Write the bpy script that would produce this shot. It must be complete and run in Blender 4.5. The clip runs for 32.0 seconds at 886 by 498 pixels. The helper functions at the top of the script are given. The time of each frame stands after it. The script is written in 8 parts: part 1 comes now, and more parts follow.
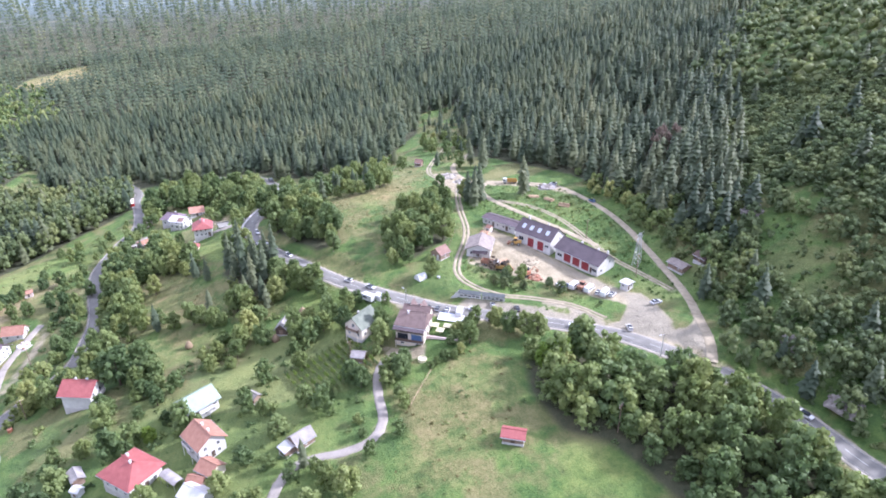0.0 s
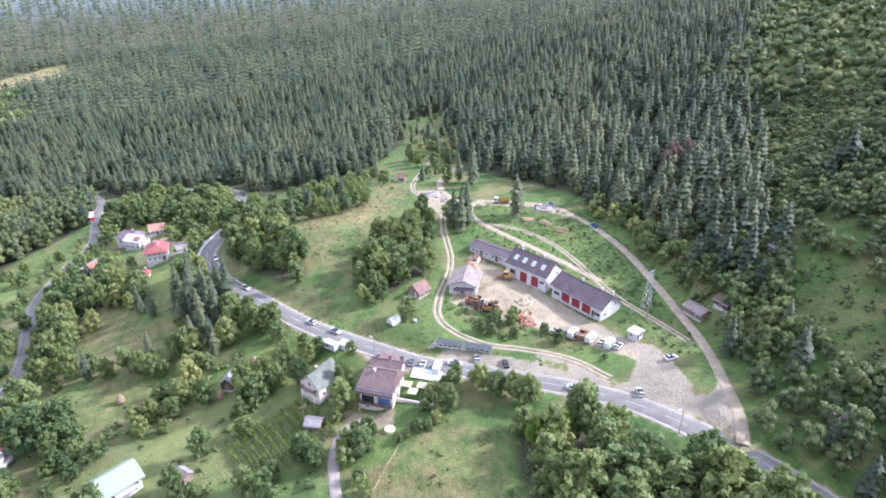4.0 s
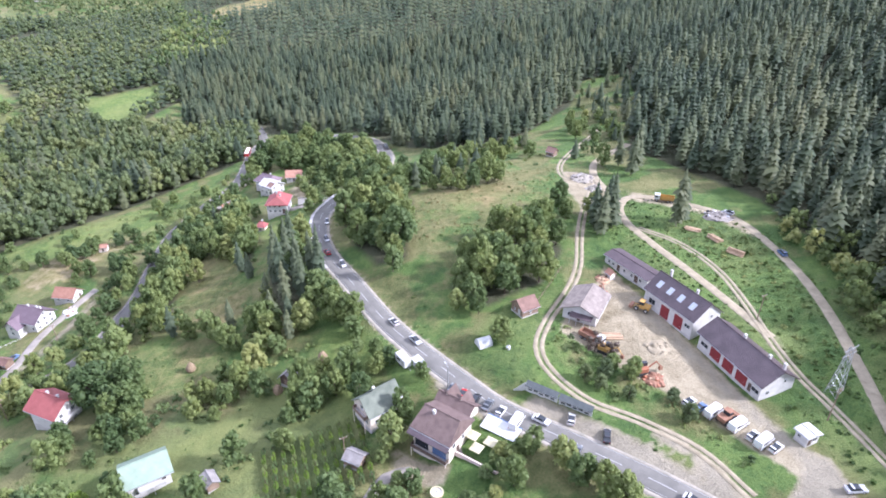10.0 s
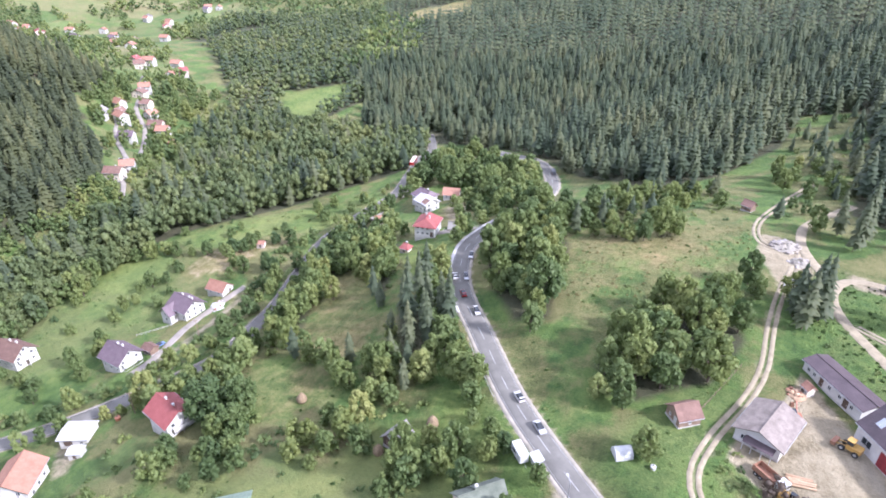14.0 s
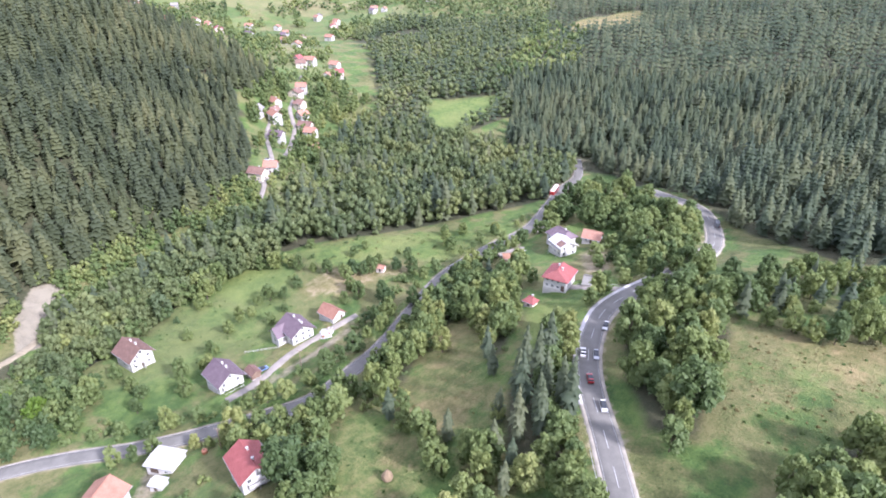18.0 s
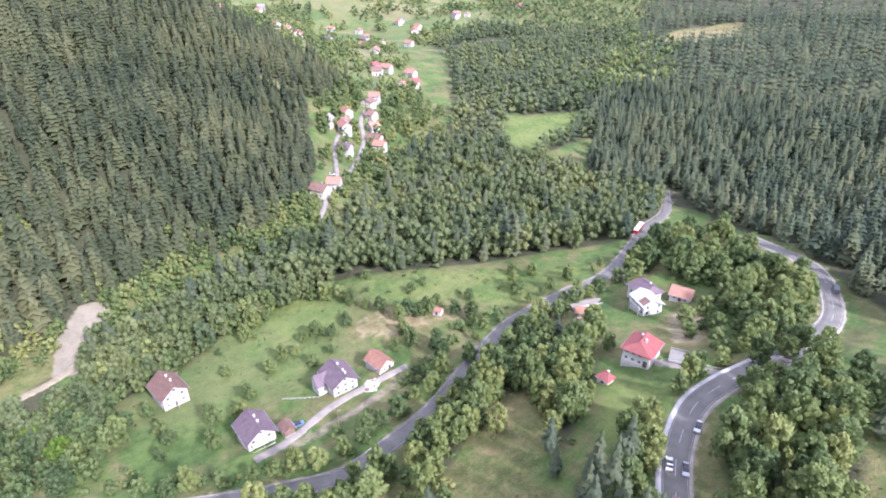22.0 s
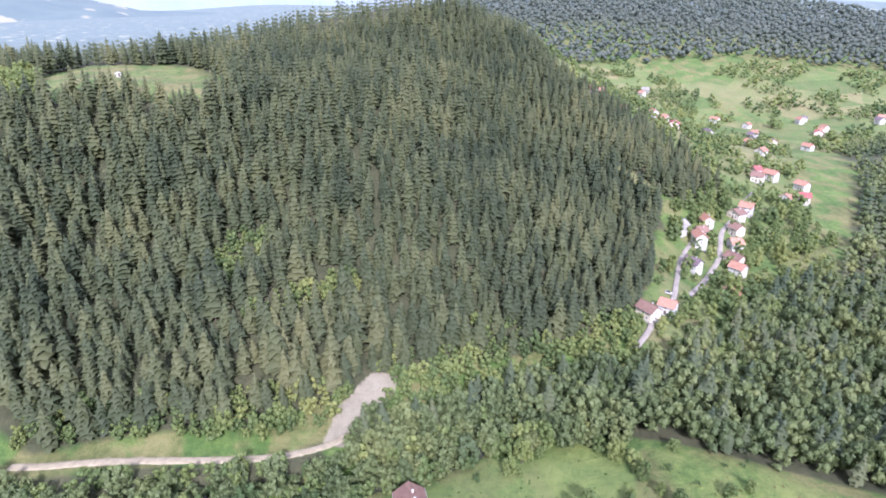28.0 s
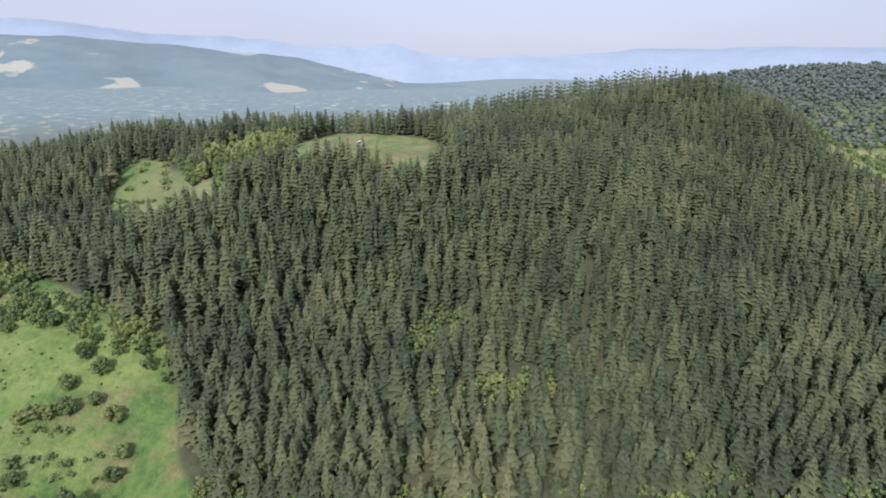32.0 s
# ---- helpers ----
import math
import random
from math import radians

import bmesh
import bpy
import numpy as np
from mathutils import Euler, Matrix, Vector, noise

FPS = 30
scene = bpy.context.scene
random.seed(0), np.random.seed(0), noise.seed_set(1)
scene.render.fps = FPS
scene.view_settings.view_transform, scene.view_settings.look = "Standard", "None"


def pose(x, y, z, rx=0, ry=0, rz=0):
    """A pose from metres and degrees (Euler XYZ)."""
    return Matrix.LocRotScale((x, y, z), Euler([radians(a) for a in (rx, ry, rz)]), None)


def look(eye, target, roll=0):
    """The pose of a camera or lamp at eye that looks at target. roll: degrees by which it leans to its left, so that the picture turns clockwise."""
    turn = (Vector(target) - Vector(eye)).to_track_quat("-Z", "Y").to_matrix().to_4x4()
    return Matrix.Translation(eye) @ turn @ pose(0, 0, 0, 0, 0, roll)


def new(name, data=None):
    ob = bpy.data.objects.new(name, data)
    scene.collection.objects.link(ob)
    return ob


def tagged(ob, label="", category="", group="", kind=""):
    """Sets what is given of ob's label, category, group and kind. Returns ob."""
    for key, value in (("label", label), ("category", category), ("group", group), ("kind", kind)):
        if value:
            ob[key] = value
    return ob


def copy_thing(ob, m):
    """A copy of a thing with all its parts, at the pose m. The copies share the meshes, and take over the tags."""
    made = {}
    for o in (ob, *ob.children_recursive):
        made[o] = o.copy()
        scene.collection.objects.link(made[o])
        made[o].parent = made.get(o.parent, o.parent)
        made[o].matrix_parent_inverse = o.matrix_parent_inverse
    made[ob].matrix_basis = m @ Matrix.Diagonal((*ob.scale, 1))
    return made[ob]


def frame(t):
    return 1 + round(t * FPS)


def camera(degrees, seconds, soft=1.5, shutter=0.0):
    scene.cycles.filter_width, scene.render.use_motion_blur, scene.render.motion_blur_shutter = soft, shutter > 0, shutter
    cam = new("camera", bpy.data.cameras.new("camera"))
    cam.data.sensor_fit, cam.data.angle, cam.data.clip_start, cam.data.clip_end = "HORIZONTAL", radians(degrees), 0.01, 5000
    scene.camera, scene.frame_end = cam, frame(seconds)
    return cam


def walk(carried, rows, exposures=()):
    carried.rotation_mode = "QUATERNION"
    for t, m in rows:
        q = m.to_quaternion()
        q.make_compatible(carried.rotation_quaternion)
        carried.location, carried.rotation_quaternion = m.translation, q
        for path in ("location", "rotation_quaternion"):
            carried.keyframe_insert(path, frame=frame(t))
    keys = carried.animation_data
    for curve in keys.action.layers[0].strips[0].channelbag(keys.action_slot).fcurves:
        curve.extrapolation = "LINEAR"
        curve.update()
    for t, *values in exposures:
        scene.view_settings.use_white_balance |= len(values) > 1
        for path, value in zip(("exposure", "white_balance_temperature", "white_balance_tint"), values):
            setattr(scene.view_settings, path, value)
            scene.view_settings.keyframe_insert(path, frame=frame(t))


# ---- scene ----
cam = camera(71.65, 32.0, soft=1.8)
# seconds, eye, target, roll
PATH = [
    (0.0, (-33.69, -66.16, 102.13), (2.68, 112.00, 18.83), -0.37),
    (0.5, (-32.20, -61.97, 101.87), (4.07, 116.15, 18.44), -0.31),
    (1.0, (-30.67, -57.60, 101.60), (5.64, 120.51, 18.19), -0.27),
    (1.5, (-29.11, -53.31, 101.36), (7.08, 124.77, 17.84), -0.27),
    (2.0, (-27.53, -49.12, 101.13), (8.77, 128.95, 17.62), -0.19),
    (2.5, (-25.99, -45.13, 100.92), (10.32, 132.94, 17.42), -0.17),
    (3.0, (-24.39, -41.05, 100.53), (12.26, 137.02, 17.16), -0.03),
    (3.5, (-22.53, -37.21, 100.11), (14.36, 140.87, 16.89), 0.06),
    (5.5, (-13.44, -22.37, 98.62), (23.54, 154.00, 11.85), 0.28),
    (6.0, (-11.06, -18.79, 98.32), (25.82, 156.65, 9.66), 0.40),
    (6.5, (-8.81, -15.39, 98.12), (27.80, 159.14, 7.57), 0.45),
    (7.0, (-6.72, -12.05, 97.97), (29.53, 161.45, 5.33), 0.51),
    (7.5, (-4.84, -8.97, 97.91), (26.55, 164.41, 3.28), 0.56),
    (8.0, (-3.03, -5.98, 97.85), (17.83, 168.06, 1.56), 0.47),
    (8.5, (-1.43, -2.99, 97.69), (9.20, 171.21, 0.02), 0.46),
    (9.0, (0.00, -0.00, 97.60), (-0.00, 174.12, -0.79), 0.39),
    (9.5, (1.18, 2.97, 97.51), (-8.79, 176.62, -1.21), 0.30),
    (10.0, (2.12, 6.20, 97.38), (-17.89, 179.00, -1.31), 0.23),
    (10.5, (2.96, 9.45, 97.23), (-24.51, 181.26, -1.38), 0.16),
    (11.0, (3.52, 12.93, 97.21), (-27.45, 184.21, -1.29), 0.11),
    (11.5, (3.78, 16.41, 97.26), (-31.46, 186.85, -1.27), 0.07),
    (12.0, (3.74, 20.06, 97.31), (-38.72, 188.87, -1.16), 0.01),
    (12.5, (3.52, 23.63, 97.33), (-46.41, 190.46, -1.03), -0.06),
    (13.0, (3.06, 27.25, 97.36), (-54.30, 191.81, -0.77), -0.11),
    (13.5, (2.38, 30.71, 97.41), (-62.22, 192.68, -0.53), -0.14),
    (14.0, (1.41, 34.44, 97.44), (-70.13, 193.63, -0.23), -0.15),
    (14.5, (0.33, 38.10, 97.54), (-77.29, 194.47, -0.06), -0.21),
    (16.5, (-5.36, 52.15, 98.43), (-104.23, 196.31, 1.27), -0.30),
    (17.0, (-7.13, 55.59, 98.70), (-110.21, 196.83, 1.62), -0.33),
    (17.5, (-9.05, 58.94, 98.99), (-115.30, 197.83, 1.94), -0.30),
    (18.0, (-11.18, 62.21, 99.20), (-120.20, 199.03, 2.27), -0.21),
    (18.5, (-13.37, 65.37, 99.30), (-124.72, 200.34, 2.44), -0.21),
    (19.0, (-15.65, 68.68, 99.42), (-129.23, 201.86, 2.66), -0.18),
    (19.5, (-17.90, 71.95, 99.58), (-133.39, 203.44, 2.78), -0.21),
    (20.0, (-20.18, 75.13, 99.83), (-137.48, 205.08, 3.12), -0.20),
    (20.5, (-22.49, 78.09, 100.07), (-141.36, 206.64, 3.40), -0.20),
    (21.0, (-24.88, 81.18, 100.34), (-145.71, 207.94, 3.74), -0.18),
    (21.5, (-27.24, 84.14, 100.57), (-150.35, 208.71, 3.99), -0.15),
    (22.0, (-29.75, 87.14, 100.76), (-155.79, 208.82, 4.29), -0.11),
    (22.5, (-32.27, 90.03, 100.92), (-161.68, 208.18, 4.51), -0.10),
    (23.0, (-34.91, 92.92, 101.14), (-168.40, 206.55, 4.87), -0.08),
    (23.5, (-37.52, 95.72, 101.43), (-175.51, 203.89, 5.22), -0.10),
    (24.0, (-40.36, 98.50, 101.71), (-183.78, 199.56, 5.69), -0.09),
    (24.5, (-43.29, 101.08, 101.88), (-192.10, 195.12, 6.95), -0.05),
    (25.0, (-46.56, 103.62, 101.97), (-200.95, 190.09, 8.77), 0.01),
    (25.5, (-49.91, 105.90, 101.95), (-209.23, 185.06, 10.57), 0.03),
    (27.5, (-64.29, 113.50, 102.74), (-242.56, 156.16, 22.74), 0.22),
    (28.0, (-67.85, 115.04, 103.01), (-249.68, 148.09, 26.56), 0.25),
    (28.5, (-71.48, 116.36, 103.28), (-256.28, 139.97, 30.53), 0.25),
    (29.0, (-75.28, 117.46, 103.55), (-262.70, 130.39, 34.95), 0.22),
    (29.5, (-79.06, 118.48, 103.73), (-268.27, 121.59, 38.99), 0.23),
    (30.0, (-82.86, 119.35, 103.89), (-273.36, 112.13, 43.40), 0.23),
    (30.5, (-86.53, 120.02, 104.03), (-277.42, 103.53, 46.67), 0.24),
    (31.0, (-90.16, 120.49, 104.18), (-280.23, 94.06, 47.84), 0.27),
    (31.5, (-93.67, 120.78, 104.31), (-282.62, 87.28, 47.95), 0.30),
    (32.0, (-97.12, 120.96, 104.51), (-285.43, 84.05, 48.13), 0.32),
]
walk(cam, [(t, look(eye, target, roll)) for t, eye, target, roll in PATH], exposures=[(0, 2.55, 5350, 28), (10, 2.4, 5400, 26), (20, 2.47, 5480, 30), (27, 2.43, 5380, 32), (30, 1.93, 5500, 25), (32, 1.68, 5680, 20)])

# ---- sky and sun ----
world = bpy.data.worlds.new("sky")
scene.world = world
world.use_nodes = True
wn = world.node_tree.nodes
sky = wn.new("ShaderNodeTexSky")
sky.sky_type = "NISHITA"
sky.sun_disc = False
sky.sun_elevation = radians(37)
sky.sun_rotation = radians(94)
sky.air_density, sky.dust_density, sky.ozone_density = 1.0, 0.7, 2.0
# a milky summer sky: the clear sky seen through an even haze with soft pale clouds
cloud, veil, milky = wn.new("ShaderNodeTexNoise"), wn.new("ShaderNodeMix"), wn.new("ShaderNodeMix")
cloud.inputs["Scale"].default_value, cloud.inputs["Detail"].default_value = 2.6, 5.0
veil.data_type = milky.data_type = "RGBA"
veil.inputs[6].default_value, veil.inputs[7].default_value = (1.37, 1.40, 1.48, 1), (1.74, 1.74, 1.78, 1)
milky.inputs[0].default_value = 0.95
# a hazy sky is dimmest at the horizon and brightest overhead
height, rise, shade = wn.new("ShaderNodeSeparateXYZ"), wn.new("ShaderNodeMapRange"), wn.new("ShaderNodeVectorMath")
rise.inputs["To Min"].default_value, rise.inputs["To Max"].default_value = 0.62, 1.40
shade.operation = "SCALE"
for a_, b_ in ((cloud.outputs["Fac"], veil.inputs[0]), (sky.outputs[0], milky.inputs[6]), (veil.outputs[2], milky.inputs[7]), (milky.outputs[2], shade.inputs[0]), (wn.new("ShaderNodeTexCoord").outputs["Generated"], height.inputs[0]),
               (height.outputs["Z"], rise.inputs["Value"]), (rise.outputs[0], shade.inputs["Scale"]), (shade.outputs[0], wn["Background"].inputs[0])):
    world.node_tree.links.new(a_, b_)
wn["Background"].inputs[1].default_value = 0.18
SUN_WAY = Vector((math.sin(radians(94)) * math.cos(radians(37)), math.cos(radians(94)) * math.cos(radians(37)), math.sin(radians(37))))
sun = new("sun", bpy.data.lights.new("sun", "SUN"))
sun.data.energy, sun.data.angle, sun.data.color = 1.65, radians(6), (1.0, 0.94, 0.83)
sun.matrix_world = look(SUN_WAY * 300, (0, 0, 0))


# ---- materials ----
def ramp(nt, fac, stops):
    r = nt.nodes.new("ShaderNodeValToRGB")
    while len(r.color_ramp.elements) < len(stops):
        r.color_ramp.elements.new(0.5)
    for e, (p, c) in zip(r.color_ramp.elements, stops):
        e.position, e.color = p, (*c, 1)
    nt.links.new(fac, r.inputs[0])
    return r.outputs[0]


def math_node(nt, op, a, b=None, c=None):
    n = nt.nodes.new("ShaderNodeMath")
    n.operation = op
    for i, v in enumerate((a, b, c)):
        if v is None:
            continue
        if isinstance(v, (int, float)):
            n.inputs[i].default_value = v
        else:
            nt.links.new(v, n.inputs[i])
    return n.outputs[0]


def mix_col(nt, fac, a, b):
    n = nt.nodes.new("ShaderNodeMix")
    n.data_type = "RGBA"
    for s, v in ((n.inputs[0], fac), (n.inputs[6], a), (n.inputs[7], b)):
        if isinstance(v, (int, float)):
            s.default_value = v
        elif isinstance(v, tuple):
            s.default_value = (*v, 1)
        else:
            nt.links.new(v, s)
    return n.outputs[2]


def noise_tex(nt, scale, detail=4.0, rough=0.6, vec=None, out="Fac"):
    n = nt.nodes.new("ShaderNodeTexNoise")
    n.inputs["Scale"].default_value, n.inputs["Detail"].default_value, n.inputs["Roughness"].default_value = scale, detail, rough
    if vec is not None:
        nt.links.new(vec, n.inputs["Vector"])
    return n.outputs[out]


def attr(nt, name):
    n = nt.nodes.new("ShaderNodeAttribute")
    n.attribute_name = name
    return n.outputs["Fac"]


def start_mat(name, rough=0.8, metal=0.0):
    m = bpy.data.materials.new(name)
    m.use_nodes = True
    nt = m.node_tree
    b = nt.nodes["Principled BSDF"]
    b.inputs["Roughness"].default_value, b.inputs["Metallic"].default_value = rough, metal
    pos = nt.nodes.new("ShaderNodeNewGeometry").outputs["Position"]
    return m, nt, b, pos


def bump(nt, b, height, strength, dist):
    n = nt.nodes.new("ShaderNodeBump")
    n.inputs["Strength"].default_value, n.inputs["Distance"].default_value = strength, dist
    nt.links.new(height, n.inputs["Height"])
    nt.links.new(n.outputs[0], b.inputs["Normal"])


def surface(name, dark, light, scale=0.6, fine=6.0, rough=0.8, metal=0.0, relief=0.3, stripes=None, by_object=0.0):
    """A worn surface: two scales of mottling between two tones; stripes = courses a metre, of relief and tone."""
    m, nt, b, pos = start_mat(name, rough, metal)
    big, small = noise_tex(nt, scale, 5, 0.6, pos), noise_tex(nt, fine, 3, 0.65, pos)
    f = math_node(nt, "MULTIPLY_ADD", big, 1.1, math_node(nt, "MULTIPLY_ADD", small, 0.7, -0.4))
    if by_object:
        info = nt.nodes.new("ShaderNodeObjectInfo")
        f = math_node(nt, "ADD", f, math_node(nt, "MULTIPLY_ADD", info.outputs["Random"], by_object, -by_object / 2))
    col = ramp(nt, f, [(0.25, dark), (0.75, light)])
    h = small
    if stripes:
        tc = nt.nodes.new("ShaderNodeTexCoord")
        w = nt.nodes.new("ShaderNodeTexWave")
        w.bands_direction = "Z"
        w.inputs["Scale"].default_value, w.inputs["Distortion"].default_value = stripes, 0.6
        nt.links.new(tc.outputs["Object"], w.inputs["Vector"])
        h = w.outputs["Fac"]
        col = mix_col(nt, math_node(nt, "MULTIPLY", h, 0.25), col, tuple(c * 0.6 for c in dark))
    nt.links.new(col, b.inputs["Base Color"])
    bump(nt, b, h, relief, 0.05)
    return m


def leaf_mat(name, stops, rough=0.62, gloss=0.5):
    """Foliage: tone from the tree's own number, the stand it grows in and the twig."""
    m, nt, b, pos = start_mat(name, rough)
    info = nt.nodes.new("ShaderNodeObjectInfo")
    stand, twig = noise_tex(nt, 0.018, 3, 0.5, pos), noise_tex(nt, 1.4, 2, 0.6, pos)
    t = math_node(nt, "FRACT", math_node(nt, "ADD", attr(nt, "tone"), info.outputs["Random"]))
    f = math_node(nt, "MULTIPLY_ADD", t, 0.5, math_node(nt, "MULTIPLY_ADD", stand, 1.3, math_node(nt, "MULTIPLY_ADD", twig, 0.5, -0.68)))
    col = ramp(nt, f, stops)
    nt.links.new(col, b.inputs["Base Color"])
    b.inputs["Specular IOR Level"].default_value = gloss
    thin, mix = nt.nodes.new("ShaderNodeBsdfTranslucent"), nt.nodes.new("ShaderNodeMixShader")
    nt.links.new(col, thin.inputs[0])
    mix.inputs[0].default_value = 0.46
    nt.links.new(b.outputs[0], mix.inputs[1])
    nt.links.new(thin.outputs[0], mix.inputs[2])
    nt.links.new(mix.outputs[0], nt.nodes["Material Output"].inputs["Surface"])
    return m


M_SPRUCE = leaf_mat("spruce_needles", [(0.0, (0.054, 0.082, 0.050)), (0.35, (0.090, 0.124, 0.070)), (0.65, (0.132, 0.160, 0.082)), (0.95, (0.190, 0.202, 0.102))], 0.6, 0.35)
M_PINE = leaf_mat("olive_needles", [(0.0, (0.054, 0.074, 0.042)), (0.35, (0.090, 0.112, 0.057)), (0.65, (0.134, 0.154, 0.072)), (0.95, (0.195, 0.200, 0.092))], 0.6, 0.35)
# distance haze mixed into the leaf colour, paler and bluer than the near woods
M_HAZED_WOOD = leaf_mat("far_wood_leaves", [(0.05, (0.120, 0.152, 0.126)), (0.5, (0.150, 0.182, 0.148)), (1.0, (0.190, 0.216, 0.168))], gloss=0.3)
M_LEAF = leaf_mat("broad_leaves", [(0.08, (0.092, 0.146, 0.056)), (0.35, (0.158, 0.220, 0.078)), (0.65, (0.244, 0.296, 0.098)), (0.90, (0.360, 0.374, 0.132))], gloss=0.4)
M_SCRUB = leaf_mat("scrub_leaves", [(0.05, (0.108, 0.153, 0.070)), (0.5, (0.175, 0.222, 0.092)), (1.0, (0.272, 0.298, 0.114))], gloss=0.35)
M_BRIGHT = leaf_mat("lime_leaves", [(0.0, (0.13, 0.22, 0.03)), (1.0, (0.24, 0.33, 0.05))])
M_DEAD = leaf_mat("bare_twigs", [(0.0, (0.13, 0.10, 0.075)), (1.0, (0.22, 0.17, 0.13))])
M_BARK = surface("bark", (0.07, 0.05, 0.035), (0.17, 0.13, 0.10), 1.5, 12, 0.9)
M_WHITE = surface("white_render", (0.46, 0.45, 0.42), (0.62, 0.61, 0.58), 0.5, 7, 0.85, relief=0.1)
M_CREAM = surface("cream_render", (0.60, 0.52, 0.42), (0.74, 0.66, 0.55), 0.5, 7, 0.85, relief=0.1)
M_PINK = surface("pink_render", (0.60, 0.47, 0.42), (0.72, 0.60, 0.55), 0.5, 7, 0.85, relief=0.1)
M_GREY_WALL = surface("grey_render", (0.34, 0.33, 0.31), (0.5, 0.48, 0.46), 0.5, 7, 0.85, relief=0.15)
M_RED_ROOF = surface("red_tiles", (0.25, 0.065, 0.06), (0.38, 0.115, 0.105), 0.7, 9, 0.6, relief=0.5, stripes=9.0)
M_ORANGE_ROOF = surface("orange_tiles", (0.27, 0.13, 0.085), (0.42, 0.225, 0.155), 0.7, 9, 0.7, relief=0.5, stripes=9.0, by_object=0.35)
M_BROWN_ROOF = surface("brown_tiles", (0.15, 0.085, 0.065), (0.28, 0.17, 0.13), 0.7, 9, 0.7, relief=0.5, stripes=9.0, by_object=0.3)
M_DARK_ROOF = surface("dark_sheet_roof", (0.058, 0.042, 0.046), (0.115, 0.085, 0.090), 0.35, 6, 0.45, relief=0.3, stripes=6.0)
M_PURPLE_ROOF = surface("plum_tiles", (0.11, 0.075, 0.09), (0.19, 0.14, 0.16), 0.7, 9, 0.55, relief=0.5, stripes=9.0)
M_GREEN_ROOF = surface("green_sheet_roof", (0.19, 0.26, 0.19), (0.28, 0.35, 0.265), 0.5, 7, 0.5, relief=0.3, stripes=6.0)
M_GREY_ROOF = surface("grey_slate_roof", (0.20, 0.18, 0.17), (0.36, 0.34, 0.32), 0.5, 7, 0.75, relief=0.4, stripes=7.0)
M_MOSS_ROOF = surface("mossy_slate_roof", (0.10, 0.12, 0.09), (0.20, 0.22, 0.17), 0.5, 7, 0.8, relief=0.4, stripes=7.0)
M_OLD_ROOF = surface("weathered_brown_roof", (0.15, 0.125, 0.105), (0.32, 0.275, 0.24), 0.6, 7, 0.85, relief=0.4, stripes=7.0)
M_CHALET_ROOF = surface("dull_brown_tiles", (0.115, 0.078, 0.068), (0.21, 0.150, 0.130), 0.7, 9, 0.75, relief=0.5, stripes=9.0)
# the blue is painted haze, not the colour of the slopes
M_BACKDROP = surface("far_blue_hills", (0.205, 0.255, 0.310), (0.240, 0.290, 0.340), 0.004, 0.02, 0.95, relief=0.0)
M_METAL_SHEET = surface("pale_metal_sheet", (0.42, 0.42, 0.41), (0.60, 0.59, 0.57), 0.8, 6, 0.4, relief=0.2, stripes=8.0)
M_RED_DOOR = surface("red_steel_door", (0.17, 0.020, 0.026), (0.26, 0.036, 0.042), 0.8, 6, 0.5, relief=0.2)
M_WOOD = surface("weathered_boards", (0.15, 0.10, 0.07), (0.30, 0.22, 0.16), 0.9, 9, 0.85, relief=0.5, by_object=0.2)
M_DARK_WOOD = surface("dark_boards", (0.06, 0.04, 0.03), (0.13, 0.09, 0.065), 0.9, 9, 0.8, relief=0.5)
M_LOG = surface("peeled_log", (0.34, 0.23, 0.14), (0.55, 0.40, 0.26), 0.9, 8, 0.8, relief=0.4, by_object=0.5)
M_ASPHALT = surface("asphalt", (0.114, 0.110, 0.096), (0.183, 0.176, 0.154), 0.22, 5, 0.85, relief=0.2)
M_VERGE = surface("gravel_verge", (0.20, 0.19, 0.15), (0.38, 0.34, 0.28), 0.35, 4, 0.95, relief=0.4)
M_PALE_ROAD = surface("pale_concrete_road", (0.19, 0.17, 0.145), (0.31, 0.28, 0.24), 0.3, 5, 0.9, relief=0.2)
M_LINE = surface("road_paint", (0.30, 0.30, 0.29), (0.52, 0.52, 0.50), 0.9, 8, 0.7, relief=0.1)
M_DIRT = surface("wheel_rut_dirt", (0.205, 0.174, 0.112), (0.35, 0.302, 0.208), 0.5, 6, 0.95, relief=0.5)
M_WORN_SLAB = surface("worn_concrete", (0.15, 0.145, 0.125), (0.25, 0.24, 0.21), 0.5, 6, 0.9, relief=0.3)
M_STONE = surface("concrete_wall", (0.36, 0.35, 0.33), (0.55, 0.53, 0.50), 0.6, 6, 0.9, relief=0.4)
M_ROCK = surface("limestone_rock", (0.13, 0.115, 0.095), (0.33, 0.30, 0.27), 0.9, 3, 0.9, relief=0.8)
M_RUBBLE = surface("pale_rubble", (0.22, 0.20, 0.18), (0.48, 0.45, 0.42), 0.8, 4, 0.9, relief=0.8, by_object=0.4)
M_HAY = surface("old_hay", (0.17, 0.125, 0.075), (0.29, 0.215, 0.13), 1.5, 9, 0.95, relief=0.8)
M_YELLOW = surface("yellow_machine_paint", (0.34, 0.20, 0.05), (0.46, 0.29, 0.08), 1.2, 8, 0.5, relief=0.1)
M_ORANGE = surface("orange_machine_paint", (0.27, 0.105, 0.055), (0.37, 0.155, 0.085), 1.2, 8, 0.5, relief=0.1)
M_STEEL = surface("galvanised_steel", (0.40, 0.41, 0.42), (0.60, 0.61, 0.62), 0.9, 8, 0.45, 0.7, relief=0.1)
